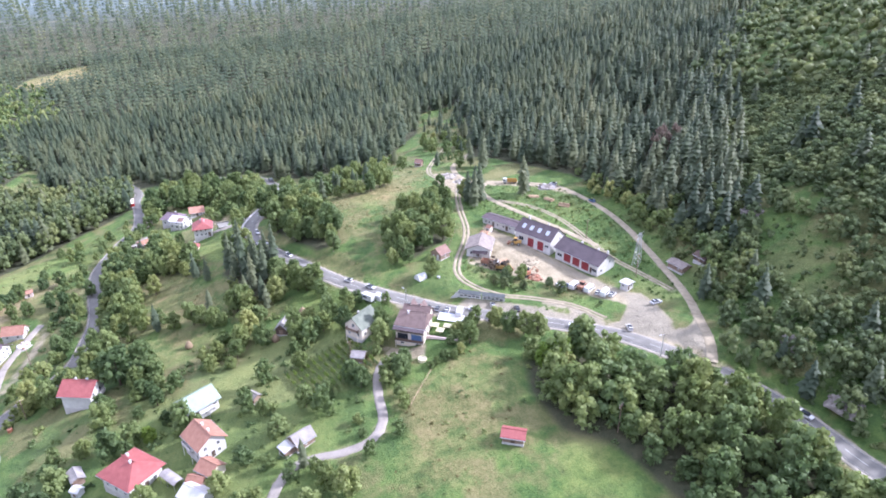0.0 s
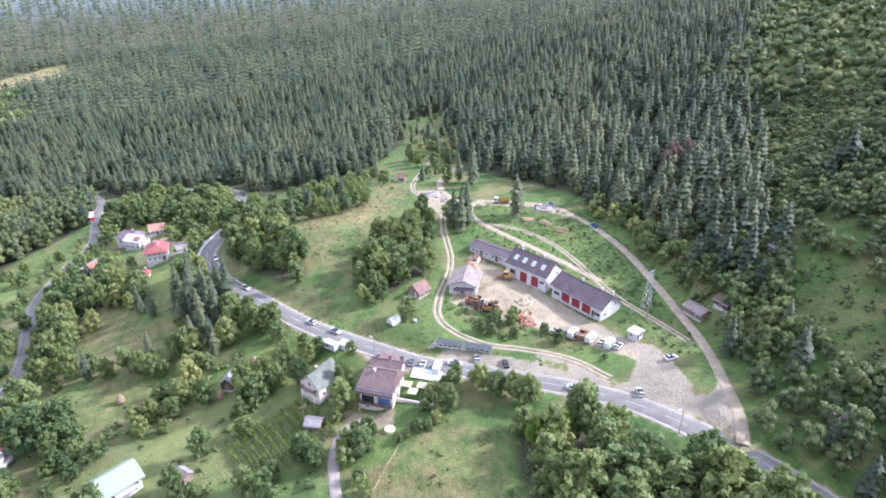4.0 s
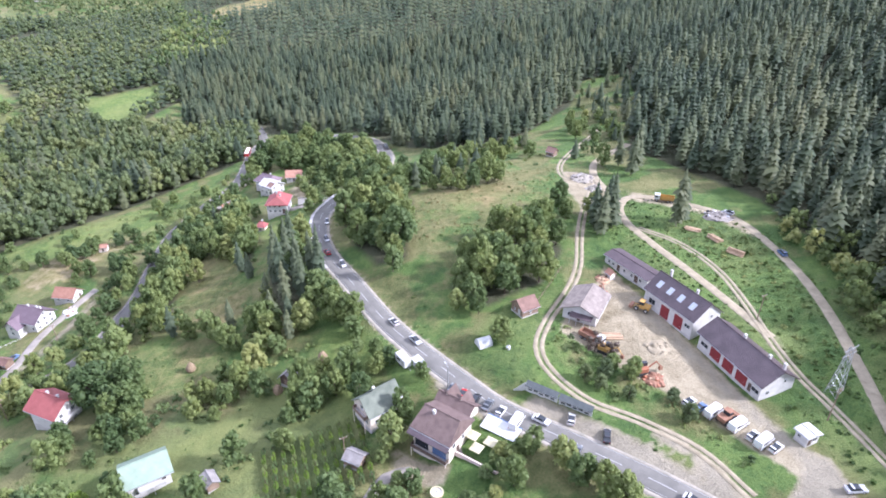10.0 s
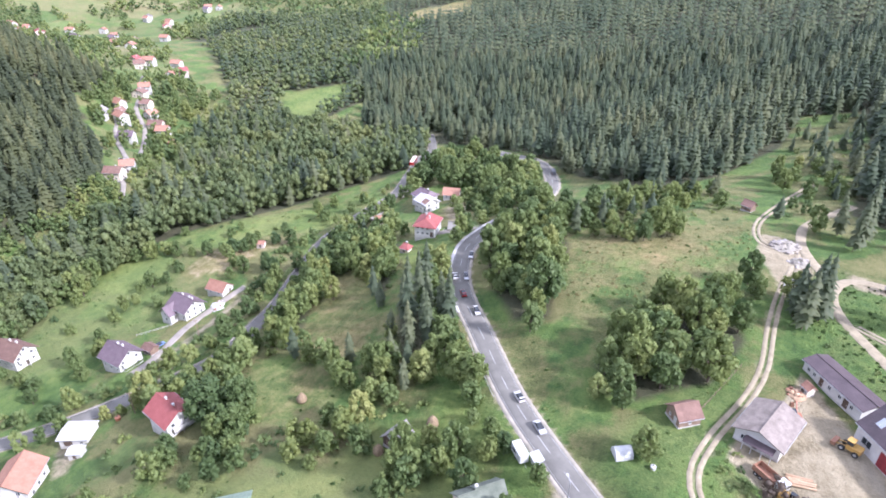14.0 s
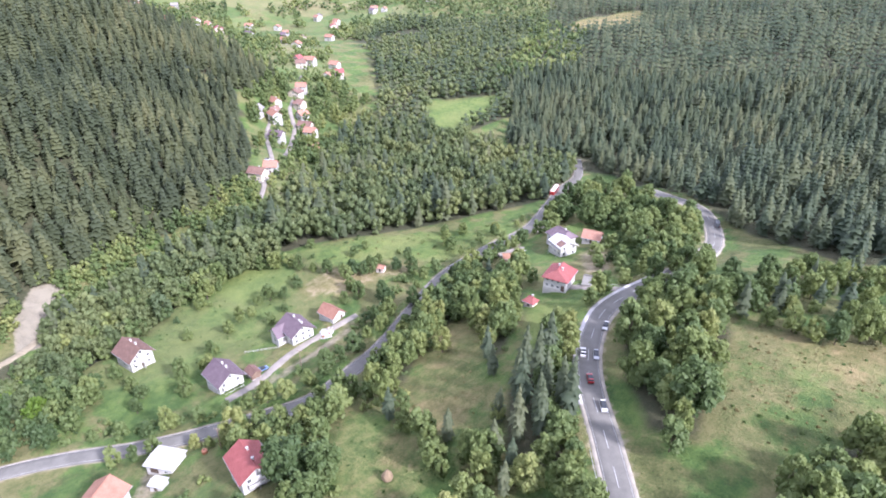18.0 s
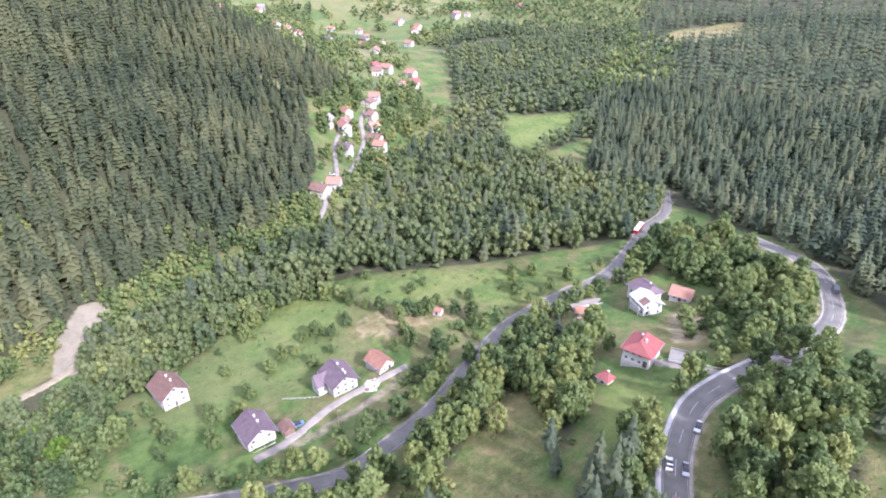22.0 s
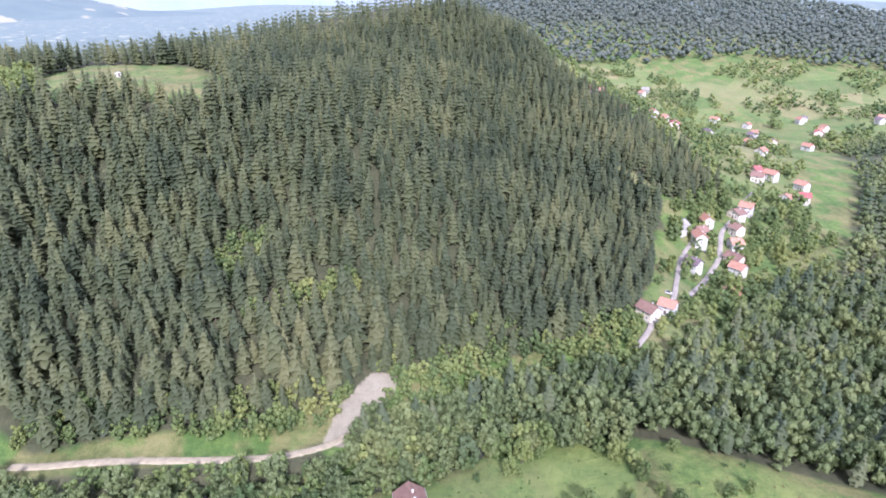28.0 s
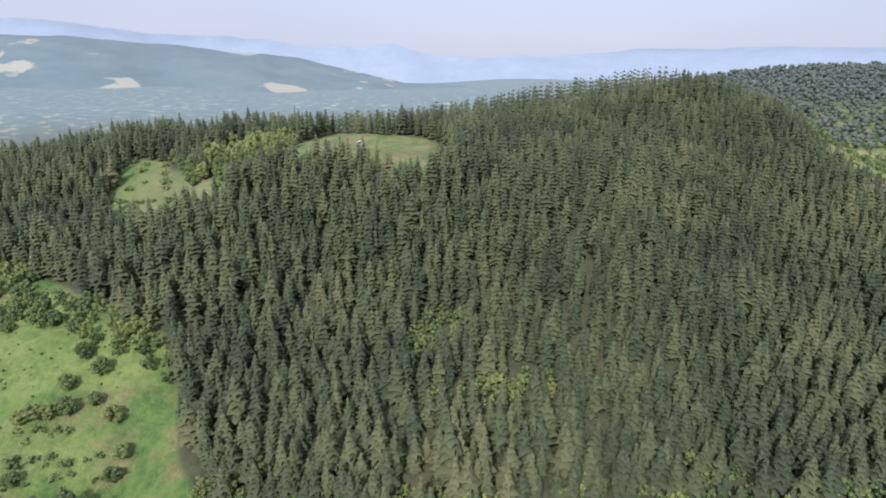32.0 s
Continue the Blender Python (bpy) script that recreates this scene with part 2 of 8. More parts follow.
M_RUST = surface("rusty_steel", (0.20, 0.10, 0.06), (0.36, 0.20, 0.13), 0.9, 8, 0.8, 0.2, relief=0.3)
M_RUBBER = surface("tyre_rubber", (0.02, 0.02, 0.02), (0.045, 0.045, 0.045), 3, 12, 0.9)
M_CLOTH = surface("pale_yellow_canvas", (0.50, 0.45, 0.27), (0.62, 0.57, 0.38), 0.8, 8, 0.9, relief=0.1)
M_BLUE = surface("blue_tarpaulin", (0.05, 0.17, 0.42), (0.10, 0.30, 0.60), 0.8, 5, 0.5, relief=0.3)
M_PLASTIC = surface("white_plastic", (0.44, 0.45, 0.44), (0.57, 0.58, 0.56), 0.8, 6, 0.5, relief=0.1)
M_SIGN = surface("dark_green_panel", (0.045, 0.055, 0.055), (0.085, 0.095, 0.092), 0.9, 8, 0.8)
M_GLASS, _nt, _b, _p = start_mat("window_glass", 0.08)
_b.inputs["Base Color"].default_value = (0.03, 0.035, 0.04, 1)
M_SKYLIGHT, _nt, _b, _p = start_mat("skylight_glass", 0.12)
_b.inputs["Base Color"].default_value = (0.42, 0.46, 0.50, 1)


def paint(name, col):
    m, nt, b, pos = start_mat(name, 0.28)
    f = noise_tex(nt, 1.3, 4, 0.6, pos)
    nt.links.new(ramp(nt, f, [(0.3, tuple(c * 0.85 for c in col)), (0.7, col)]), b.inputs["Base Color"])
    b.inputs["Coat Weight"].default_value = 0.5
    return m


P_WHITE, P_SILVER, P_BLACK = paint("white_car_paint", (0.66, 0.66, 0.65)), paint("silver_car_paint", (0.45, 0.46, 0.48)), paint("black_car_paint", (0.02, 0.02, 0.025))
P_RED, P_BLUE, P_GREY = paint("red_car_paint", (0.40, 0.03, 0.03)), paint("blue_car_paint", (0.10, 0.17, 0.32)), paint("grey_car_paint", (0.13, 0.14, 0.15))
# ---- the lie of the land: spot heights (x, y, z), a smooth sheet through them ----
SPOTS_NEAR = [
    (66, 121, 0), (30, 150, 0), (8, 143, -0.5), (-2, 130, -0.5), (49, 83, -1.2), (66, 56, 1.5), (95, 20, 3),
    (-21, 125, -6.5), (-12, 103, -6.5), (-56, 174, -7), (-91, 222, -17), (-112, 270, -27), (-4, 231, 3), (19, 262, 1),
    (54, 206, 4), (20, 175, 1), (51, 342, 2), (-51, 125, -14), (-86, 134, -21.5), (-112, 113, -25), (-76, 83, -21),
    (7, 47, -8.5), (34, 45, -7.5), (-45, 63, -15), (-24, 72, -12), (-30, 30, -17), (84, 104, 4), (20, 10, -14),
]
SPOTS_VALLEY = [
    (-140, 100, -36), (-163, 138, -41), (-207, 129, -48), (-170, 172, -43), (-198, 219, -40), (-219, 225, -42),
    (-155, 242, -37), (-262, 118, -45), (-235, 150, -51), (-146, 330, -34), (-132, 374, -38), (-91, 341, -22),
    (-69, 321, -22), (-323, 317, -48), (-361, 328, -48), (-433, 324, -17), (-510, 405, -20), (-576, 454, -18),
    (-255, 430, -45), (-319, 436, -46), (-525, 605, -40), (-278, 185, -46), (-228, 280, -48), (-303, 789, -30),
    (-714, 449, -28), (-150, 20, -38), (-250, -20, -45),
]
SPOTS_HILLS = [
    (95, 83, 8), (120, 120, 21), (113, 71, 21), (126, 112, 30), (152, 227, 18), (15, 519, -6), (150, 330, 20),
    (-296, 82, -16), (-327, 31, -13), (-312, -28, -7), (-353, -39, 12), (-370, -14, 16), (-347, 169, 1), (-421, 163, 26),
    (-447, 173, 34), (-443, -8, 58), (-491, 10, 52), (-449, -109, 38), (-562, 142, 60), (-640, 195, 92), (-312, -75, -5),
    (-405, -121, 21), (-695, 372, 28), (-449, -178, 40), (-410, 214, 2), (-290, -51, -15), (-325, 127, -20),
]
SPOTS_FAR = [
    (300, 150, 105), (260, -150, 80), (0, -300, -40), (-200, -300, -30), (400, 500, 80), (100, 900, 25), (-200, 1300, 20),
    (500, 1300, 70), (-700, 1100, -10), (-1000, 700, 0), (-1300, 200, -20), (-900, -380, -35), (-700, -560, -30), (-900, 60, 20),
    (-1185, -912, 5), (-1383, -652, 0), (-1520, -355, 0), (-1570, -150, 0), (-1500, 530, 84), (-1400, 850, 80),
    (-1500, 1500, 90), (-2500, 600, 60), (-2300, -1000, 10), (300, 2200, 110), (-900, 2300, 90), (1500, 300, 200), (300, -1500, 60),
    (-1200, -1800, 20), (1500, 1800, 200), (1600, -1200, 120),
]
SPOTS = np.array(SPOTS_NEAR + SPOTS_VALLEY + SPOTS_HILLS + SPOTS_FAR, dtype=float)


def _kernel(d2):
    return 0.5 * d2 * np.log(d2 + 1e-9)


def _sheet():
    p = SPOTS[:, :2] / 100.0
    n = len(p)
    d2 = ((p[:, None] - p[None]) ** 2).sum(2)
    a = np.zeros((n + 3, n + 3))
    a[:n, :n] = _kernel(d2) + np.eye(n) * 0.02
    a[:n, n], a[:n, n + 1:] = 1, p
    a[n, :n], a[n + 1:, :n] = 1, p.T
    b = np.zeros(n + 3)
    b[:n] = SPOTS[:, 2]
    return p, np.linalg.solve(a, b)


SHEET_P, SHEET_W = _sheet()


def land(x, y):
    """Height of the bare land, for arrays or numbers."""
    x, y = np.asarray(x, float), np.asarray(y, float)
    u, v = x.ravel() / 100, y.ravel() / 100
    z = SHEET_W[-3] + SHEET_W[-2] * u + SHEET_W[-1] * v
    for (px, py), w in zip(SHEET_P, SHEET_W):
        z = z + w * _kernel((u - px) ** 2 + (v - py) ** 2)
    # far ranges on the skyline, and small unevenness
    r = np.hypot(u + 3, v - 2)
    far = np.clip((r - 17) / 18, 0, 1)
    a = np.arctan2(v - 2, u + 3)
    z = z * (1 - far) + far * (40 + 22 * np.sin(5 * a + 1) + 16 * np.sin(11 * a + r * 0.1) + 9 * np.sin(23 * a + 2))
    z = np.clip(z, -70, 420)
    z = z + 0.35 * np.sin(u * 22 + 3 * np.sin(v * 9)) * np.sin(v * 19 + 1)
    return z.reshape(x.shape)

# ---- roads and tracks: centre lines (x, y) ----
MAIN = [(130, -140), (108, -60), (97, -18), (88, 2), (82, 15), (79.5, 26), (77, 36), (73, 45.5), (68, 55.7), (60.2, 68.3), (51, 81), (38, 91), (26, 98), (13, 105), (2, 111.3),
        (-8, 120.6), (-20, 132.6), (-31, 145), (-45, 163.8), (-55.5, 177.7), (-63, 191), (-67.8, 204.7), (-70, 217), (-68.5, 231), (-65, 246), (-61, 266), (-60, 294),
        (-66.8, 317.5), (-76.9, 334.8), (-89.7, 343), (-108, 352)]
LOWER = [(-236, -10), (-212, 42), (-190, 79.5), (-179, 94), (-163.5, 109), (-151, 122.5), (-141, 134), (-132, 148), (-131, 163), (-133, 182), (-141, 209), (-147.5, 236), (-145.5, 266),
         (-141, 290), (-147, 320), (-157, 352), (-163, 384), (-178, 412)]
LANE = [(-66, 30), (-56, 46), (-52, 56), (-48, 61), (-42, 62.3), (-34.4, 61.6), (-27, 63.5), (-23.3, 69.5), (-23.4, 80), (-22.6, 88), (-20, 93.5), (-15, 95.5)]
TRACK_A = [(52, 91), (44.8, 101.8), (34.2, 108.9), (23.2, 113.9), (15, 122.4), (12.1, 131.1), (14.9, 142.6), (21, 157), (24.6, 169.7), (26.3, 188), (29, 205), (35, 228)]
TRACK_B = [(79, 98), (75.4, 114.3), (72.2, 125.1), (69.7, 139.3), (68, 156), (64.7, 171), (56.8, 185), (46, 193.8)]
TRACK_C = [(68, 58), (73, 67), (77, 79), (81, 93), (83.5, 113), (85.4, 132), (86.4, 150), (85.5, 167.5), (82.5, 187), (77.5, 201), (66.9, 210.5), (55.4, 216.5), (45.8, 216),
           (41.3, 207), (42.5, 197), (49, 184), (57.5, 168), (65, 152), (70.5, 139)]
TRACK_D = [(41, 214), (36, 230), (35.5, 243), (39, 255), (54, 276)]
TRACK_E = [(34, 228), (24, 232), (22.6, 247), (29, 268), (44, 300)]
RIVER_ROAD = [(-252, 2), (-250, 12), (-247, 32), (-242, 61), (-241, 84), (-246, 104), (-258, 122)]
VILLAGE_ROAD = [(-286, 243), (-300, 257), (-312, 264), (-322, 280), (-345, 296), (-372, 314), (-394, 336)]
VILLAGE_STREET = [(-332, 296), (-346, 312), (-362, 328), (-376, 342), (-388, 350), (-402, 360), (-414, 374), (-436, 396), (-462, 424)]
HOUSE_LANE = [(-69, 236), (-80, 235), (-90, 232)]
VALLEY_LANE = [(-160, 136), (-160, 148), (-164, 165), (-163, 180), (-160, 195)]
RIVER = [(-215, -160), (-232, -60), (-228, 20), (-226, 80), (-233, 130), (-245, 165), (-247, 205), (-258, 250), (-280, 300), (-320, 350), (-380, 400), (-430, 450), (-520, 560), (-640, 700)]


def smooth_line(pts, step=2.5):
    p = np.array(pts, float)
    p = np.vstack([2 * p[0] - p[1], p, 2 * p[-1] - p[-2]])
    out = []
    for i in range(1, len(p) - 2):
        n = max(2, int(np.hypot(*(p[i + 1] - p[i])) / step))
        t = (np.arange(n) / n)[:, None]
        a, b, c, d = p[i - 1], p[i], p[i + 1], p[i + 2]
        out.append(0.5 * (2 * b + (c - a) * t + (2 * a - 5 * b + 4 * c - d) * t ** 2 + (3 * b - a - 3 * c + d) * t ** 3))
    out.append(p[-2:-1])
    return np.vstack(out)


def levelled(line, span=6):
    z = land(line[:, 0], line[:, 1])
    k = np.ones(2 * span + 1) / (2 * span + 1)
    return np.convolve(np.pad(z, span, mode="edge"), k, mode="valid")


ROADS = {}
for key, pts, half, span in (("main", MAIN, 3.8, 8), ("lower", LOWER, 3.0, 8), ("lane", LANE, 1.7, 4), ("a", TRACK_A, 1.7, 4), ("b", TRACK_B, 1.5, 4), ("c", TRACK_C, 1.6, 4),
                             ("d", TRACK_D, 1.6, 4), ("e", TRACK_E, 1.4, 4), ("river_road", RIVER_ROAD, 1.9, 4), ("village", VILLAGE_ROAD, 1.8, 4),
                             ("street", VILLAGE_STREET, 2.0, 4), ("house_lane", HOUSE_LANE, 1.4, 2), ("valley_lane", VALLEY_LANE, 1.6, 3)):
    line = smooth_line(pts)
    ROADS[key] = (line, levelled(line, span), half)
BED = np.vstack([np.column_stack([l, z, np.full(len(z), h)]) for l, z, h in ROADS.values()])
RIVER_LINE = smooth_line(RIVER, 6)


def nearest(x, y, table):
    """Distance to the nearest sample of a table of points, and its row."""
    best, row = np.full(x.shape, 1e9), np.zeros(x.shape, int)
    for i, (px, py) in enumerate(table[:, :2]):
        d = (x - px) ** 2 + (y - py) ** 2
        m = d < best
        best = np.where(m, d, best)
        row = np.where(m, i, row)
    return np.sqrt(best), row


def step01(a, b, v):
    t = np.clip((v - a) / (b - a), 0, 1)
    return t * t * (3 - 2 * t)


def within(poly, x, y):
    """Depth inside a polygon in metres (negative outside)."""
    p = np.array(poly, float)
    q = np.roll(p, -1, 0)
    inside, best = np.zeros(np.shape(x), bool), np.full(np.shape(x), 1e9)
    for (ax, ay), (bx, by) in zip(p, q):
        inside ^= ((ay > y) != (by > y)) & (x < (bx - ax) * (y - ay) / (by - ay + 1e-12) + ax)
        t = np.clip(((x - ax) * (bx - ax) + (y - ay) * (by - ay)) / ((bx - ax) ** 2 + (by - ay) ** 2 + 1e-9), 0, 1)
        best = np.minimum(best, np.hypot(x - ax - t * (bx - ax), y - ay - t * (by - ay)))
    return np.where(inside, best, -best)


def ground(x, y):
    """Height of the finished ground: the land cut and filled along roads and river."""
    x, y = np.asarray(x, float), np.asarray(y, float)
    z = land(x, y)
    near = (x > -480) & (x < 140) & (y > -60) & (y < 470)
    if near.any():
        xn, yn, zn = x[near], y[near], z[near]
        d, row = nearest(xn, yn, BED)
        w = 1 - step01(BED[row, 3] + 0.8, BED[row, 3] + 7, d)
        zn = zn * (1 - w) + (BED[row, 2] - 0.22 * (d < BED[row, 3] + 0.6)) * w
        z = z.copy()
        z[near] = zn
    r = (x > -700) & (x < -190) & (y > -170) & (y < 720)
    if r.any():
        d, row = nearest(x[r], y[r], RIVER_LINE)
        z[r] = z[r] - 2.6 * (1 - step01(2.5, 7, d))
    return z


# ---- what grows where (x, y outlines) ----
YARD = [(33, 171), (41.5, 154), (49, 140), (52.5, 132.5), (59, 116), (64, 104), (67, 98), (62, 96), (55, 104), (46, 116), (37, 121), (28, 129), (18, 138), (20, 146), (27, 155)]
LOT = [(64.0, 102.2), (69.2, 101.4), (70.1, 94.0), (69.1, 80.9), (67.2, 77.2), (70.2, 74.8), (73.5, 76.6), (77.3, 81.5), (77.2, 76.6), (73.4, 66.0), (69.1, 56.8), (67.4, 60.0), (68.3, 63.6), (64.0, 72.2), (55.8, 80.5), (50.9, 85.3), (51.0, 87.9), (55.2, 87.7), (60.0, 92.5), (63.6, 98.9)]
APPROACH = [(36.6, 108.1), (42.3, 104.3), (48.1, 98.0), (51.1, 88.1), (50.9, 85.3), (42.8, 91.7), (43.0, 95.0), (42.9, 99.4), (35.2, 104.4)]
ROAD_EDGE = [(33.6, 100.0), (39.1, 96.1), (47.8, 88.9), (54.9, 82.3), (50.9, 85.1), (42.5, 90.9), (32.9, 97.9)]
HAMLET_BROWN = [(-104.3, 267.2), (-101.4, 278.2), (-89.5, 272.2), (-83.7, 252.6), (-91.4, 246.4)]
HAMLET_DRIVE = [(-137.8, 274.3), (-135.4, 274.5), (-131.3, 265.6), (-125.1, 256.1), (-126.7, 253.7), (-131.8, 257.6), (-135.8, 265.5)]
HAMLET_PAVING = [(-137.4, 290.1), (-137.8, 303.9), (-131.6, 293.3), (-134.6, 288.3)]
MEADOW_BROWN = [(-197, 214), (-183, 229), (-165, 239), (-160, 234), (-170, 221), (-176, 203), (-190, 193), (-200, 200)]
DEBRIS = [(-160, 140), (-153, 150), (-152, 185), (-158, 195), (-159, 150)]
LAYBY = [(8, 112), (10, 115.5), (24, 108.5), (34, 103), (44, 95), (50, 86), (40, 91), (24, 101)]
FORECOURT = [(-14, 118), (-8, 113), (0, 106), (12, 101), (24, 96), (16, 103), (2, 111), (-10, 121)]
QUARRY = [(-281, 126), (-281, 135), (-271, 132), (-262, 124), (-252, 121), (-246, 111), (-249, 105), (-264, 111), (-274, 119)]
PARK_LOW = [(-17, 93), (-8, 91), (-6, 96), (-16, 99), (-20, 101)]
SCRAP = [(45, 222), (62, 216), (78, 205), (84, 190), (80, 186), (70, 202), (56, 210), (47, 212)]
HEAP = [(28, 207), (37, 214), (36, 236), (24, 240), (22, 226)]
PATH_FARM = [(-152, 112), (-140, 104), (-136, 97), (-140, 93), (-150, 101), (-156, 108)]
BARE = [(APPROACH, 0.8), (ROAD_EDGE, 0.7), (HAMLET_DRIVE, 0.9), (HAMLET_PAVING, 0.9), (HAMLET_BROWN, 0.46), (MEADOW_BROWN, 0.34), (DEBRIS, 0.5), (YARD, 1.0), (LOT, 0.95), (LAYBY, 0.7), (FORECOURT, 0.7), (QUARRY, 0.9), (PARK_LOW, 0.9), (SCRAP, 0.65), (HEAP, 0.8), (PATH_FARM, 0.55)]
FIELD = [(-40, 215), (-6, 236), (21, 246), (23, 226), (11, 203), (5, 192), (-5, 178), (-18, 176), (-31, 186)]
ROADFIELD = [(-45, 169), (-32, 165), (-15, 157), (-9, 141), (-9, 129), (-19, 137), (-30, 151)]
SOUTH_MEADOW = [(4, 89), (19, 78), (18, 64), (8, 54), (-3, 37), (-26, 45), (-16, 72), (-5, 87)]
SLOPE_FIELD = [(-119, 192), (-114, 204), (-98, 190), (-82, 170), (-76, 152), (-90, 150), (-104, 160)]
OLD_FIELD = [(-118, 150), (-95, 147), (-75, 142), (-71, 128), (-92, 123), (-108, 130)]
ROAD_LAWN = [(-52, 143), (-38, 143), (-22, 130), (-28, 126), (-45, 129)]
GARDEN_LAWN = [(-82, 101), (-71, 111), (-56, 123), (-48, 116), (-62, 106), (-66, 93), (-78, 93)]
VINEYARD = [(-53, 86), (-42, 84), (-25, 92), (-22, 98), (-27, 107), (-38, 108), (-52, 98)]
OPEN = (VINEYARD, SLOPE_FIELD, OLD_FIELD, ROAD_LAWN, GARDEN_LAWN)
UPPER_FIELD = [(-118, 205), (-100, 212), (-92, 185), (-108, 172)]
VALLEY_DRY = [(-196, 214), (-175, 215), (-170, 200), (-190, 196)]
HILLTOP = [(-428, -28), (-440, -44), (-510, -62), (-566, -58), (-550, 16), (-486, 60), (-432, 44)]
WEST_MEADOW = [(-322, -136), (-340, -127), (-323, -88), (-310, -42), (-294, -27), (-286, -49), (-274, -86), (-280, -140)]
WEST_PASTURE = [(-476, -172), (-463, -138), (-440, -100), (-427, -62), (-412, -63), (-402, -84), (-384, -94), (-388, -120), (-402, -142), (-450, -165)]
WEST_FOOT = [(-267, -85), (-272, -60), (-268, -40), (-253, -33), (-240, -63), (-240, -100)]
FAR_FIELD = [(-575, 587), (-586, 711), (-532, 716), (-531, 590)]
FAR_STRIP = [(-406, 744), (-406, 872), (-351, 923), (-322, 856), (-371, 776)]
RIGHT_PASTURE = [(-596, 318), (-652, 306), (-1100, 560), (-900, 650), (-640, 600), (-560, 520), (-470, 470), (-420, 440), (-440, 370), (-430, 335), (-446, 306), (-505, 330)]
FAR_GREEN = [(-927, 641), (-1002, 786), (-843, 985), (-592, 728), (-600, 603), (-821, 668)]
DRY = [(FIELD, 0.34), (ROADFIELD, 0.32), (SOUTH_MEADOW, 0.45), (HAMLET_BROWN, 1.0), (MEADOW_BROWN, 0.9), (UPPER_FIELD, 0.55), (VALLEY_DRY, 0.8), (HILLTOP, 0.35), (WEST_PASTURE, 0.15),
       (FAR_FIELD, 0.9), (FAR_STRIP, 0.9), (RIGHT_PASTURE, 0.15), (FAR_GREEN, 0.2)]
LAWN = [(-97, 216), (-72, 226), (-66, 203), (-70, 189), (-82, 191)]
LOW_MEADOW = [(-222, 128), (-237, 161), (-240, 186), (-230, 199), (-205, 206), (-190, 187), (-176, 178), (-174, 160), (-187, 156), (-185, 126), (-216, 111)]
EDGE_MEADOW = [(-228, 214), (-209, 251), (-170, 282), (-150, 296), (-149, 266), (-155, 245), (-175, 238), (-199, 214)]
GREEN_MEADOW = [(20, 48), (34, 42), (39, 26), (13, 33)]
CLEARING = [(-351, 459), (-300, 512), (-282, 461), (-275, 409), (-279, 376), (-312, 427)]
BANK = [(50, 180), (64, 168), (70, 140), (76, 110), (82, 115), (84, 150), (80, 185), (64, 205)]
COTTAGE_GREEN = [(0, 138), (8, 150), (14, 158), (12, 140), (10, 125), (2, 120)]
GARDENS = [(-110, 60), (-40, 50), (-30, 90), (-60, 115), (-100, 105)]
APRON = [(68, 101), (63, 98), (57, 112), (50, 128), (43, 142), (37, 156), (42, 156), (47, 142), (54, 129), (60, 116)]
FIELD_BROWN = [(-26, 220), (-6, 228), (6, 222), (-2, 206), (-20, 204)]
DRY += [(FIELD_BROWN, 0.7), (SLOPE_FIELD, 0.6), (OLD_FIELD, 0.45)]
DEPOT_GREEN = [(30, 205), (45, 222), (84, 195), (94, 130), (88, 90), (76, 84), (70, 100), (52, 140), (40, 175)]
HUT_GREEN = [(-8, 126), (2, 152), (18, 168), (26, 152), (14, 140), (20, 126), (36, 110), (50, 98), (44, 96), (10, 115)]
SLOPE_GREEN = [(-64, 118), (-32, 100), (-26, 124), (-46, 134), (-62, 130)]
BRIGHT_MEADOW = [(-238, 177), (-241, 196), (-219, 206), (-203, 198), (-211, 178)]
LUSH = [(BRIGHT_MEADOW, 1.0), (ROAD_LAWN, 1.0), (GARDEN_LAWN, 1.0), (DEPOT_GREEN, 1.0), (HUT_GREEN, 1.0), (LAWN, 1.0), (LOW_MEADOW, 0.45), (EDGE_MEADOW, 0.5), (WEST_MEADOW, 1.0), (WEST_PASTURE, 0.6), (UPPER_FIELD, 0.5), (GREEN_MEADOW, 0.8), (CLEARING, 0.7), (BANK, 0.9), (COTTAGE_GREEN, 0.8), (GARDENS, 0.9), (SLOPE_GREEN, 0.9), (WEST_FOOT, 0.6)]
OPEN_EAST = [(98, 70), (104, 97), (116, 104), (122, 88), (112, 68), (102, 60)]
LUSH.append((OPEN_EAST, 0.6))
FOREST_NORTH = [(-322, 535), (-262, 470), (-230, 405), (-185, 400), (-150, 395), (-112, 366), (-86, 350), (-52, 316), (-14, 288), (6, 303), (33, 347), (44, 402), (72, 403), (66, 329),
                (52, 268), (65, 252), (90, 215), (97, 178), (107, 150), (108, 122), (122, 134), (175, 246), (221, 297), (380, 600), (520, 1600), (-800, 1600), (-430, 800)]
FOREST_WEST = [(-256, 7), (-256, 25), (-252, 80), (-268, 112), (-284, 145), (-288, 195), (-301, 243), (-339, 276), (-388, 302), (-424, 345), (-462, 392), (-490, 386), (-528, 372), (-548, 348), (-556, 318), (-600, 300), (-640, 292), (-900, 330),
               (-980, 0), (-900, -350), (-500, -360), (-385, -260), (-345, -160), (-340, -125), (-322, -86), (-308, -40), (-292, -24), (-270, -12)]
RIVER_CLEAR = [(-258, 0), (-254, 40), (-249, 62), (-248, 88), (-256, 106), (-240, 114), (-232, 102), (-230, 60), (-235, 30), (-240, 0)]
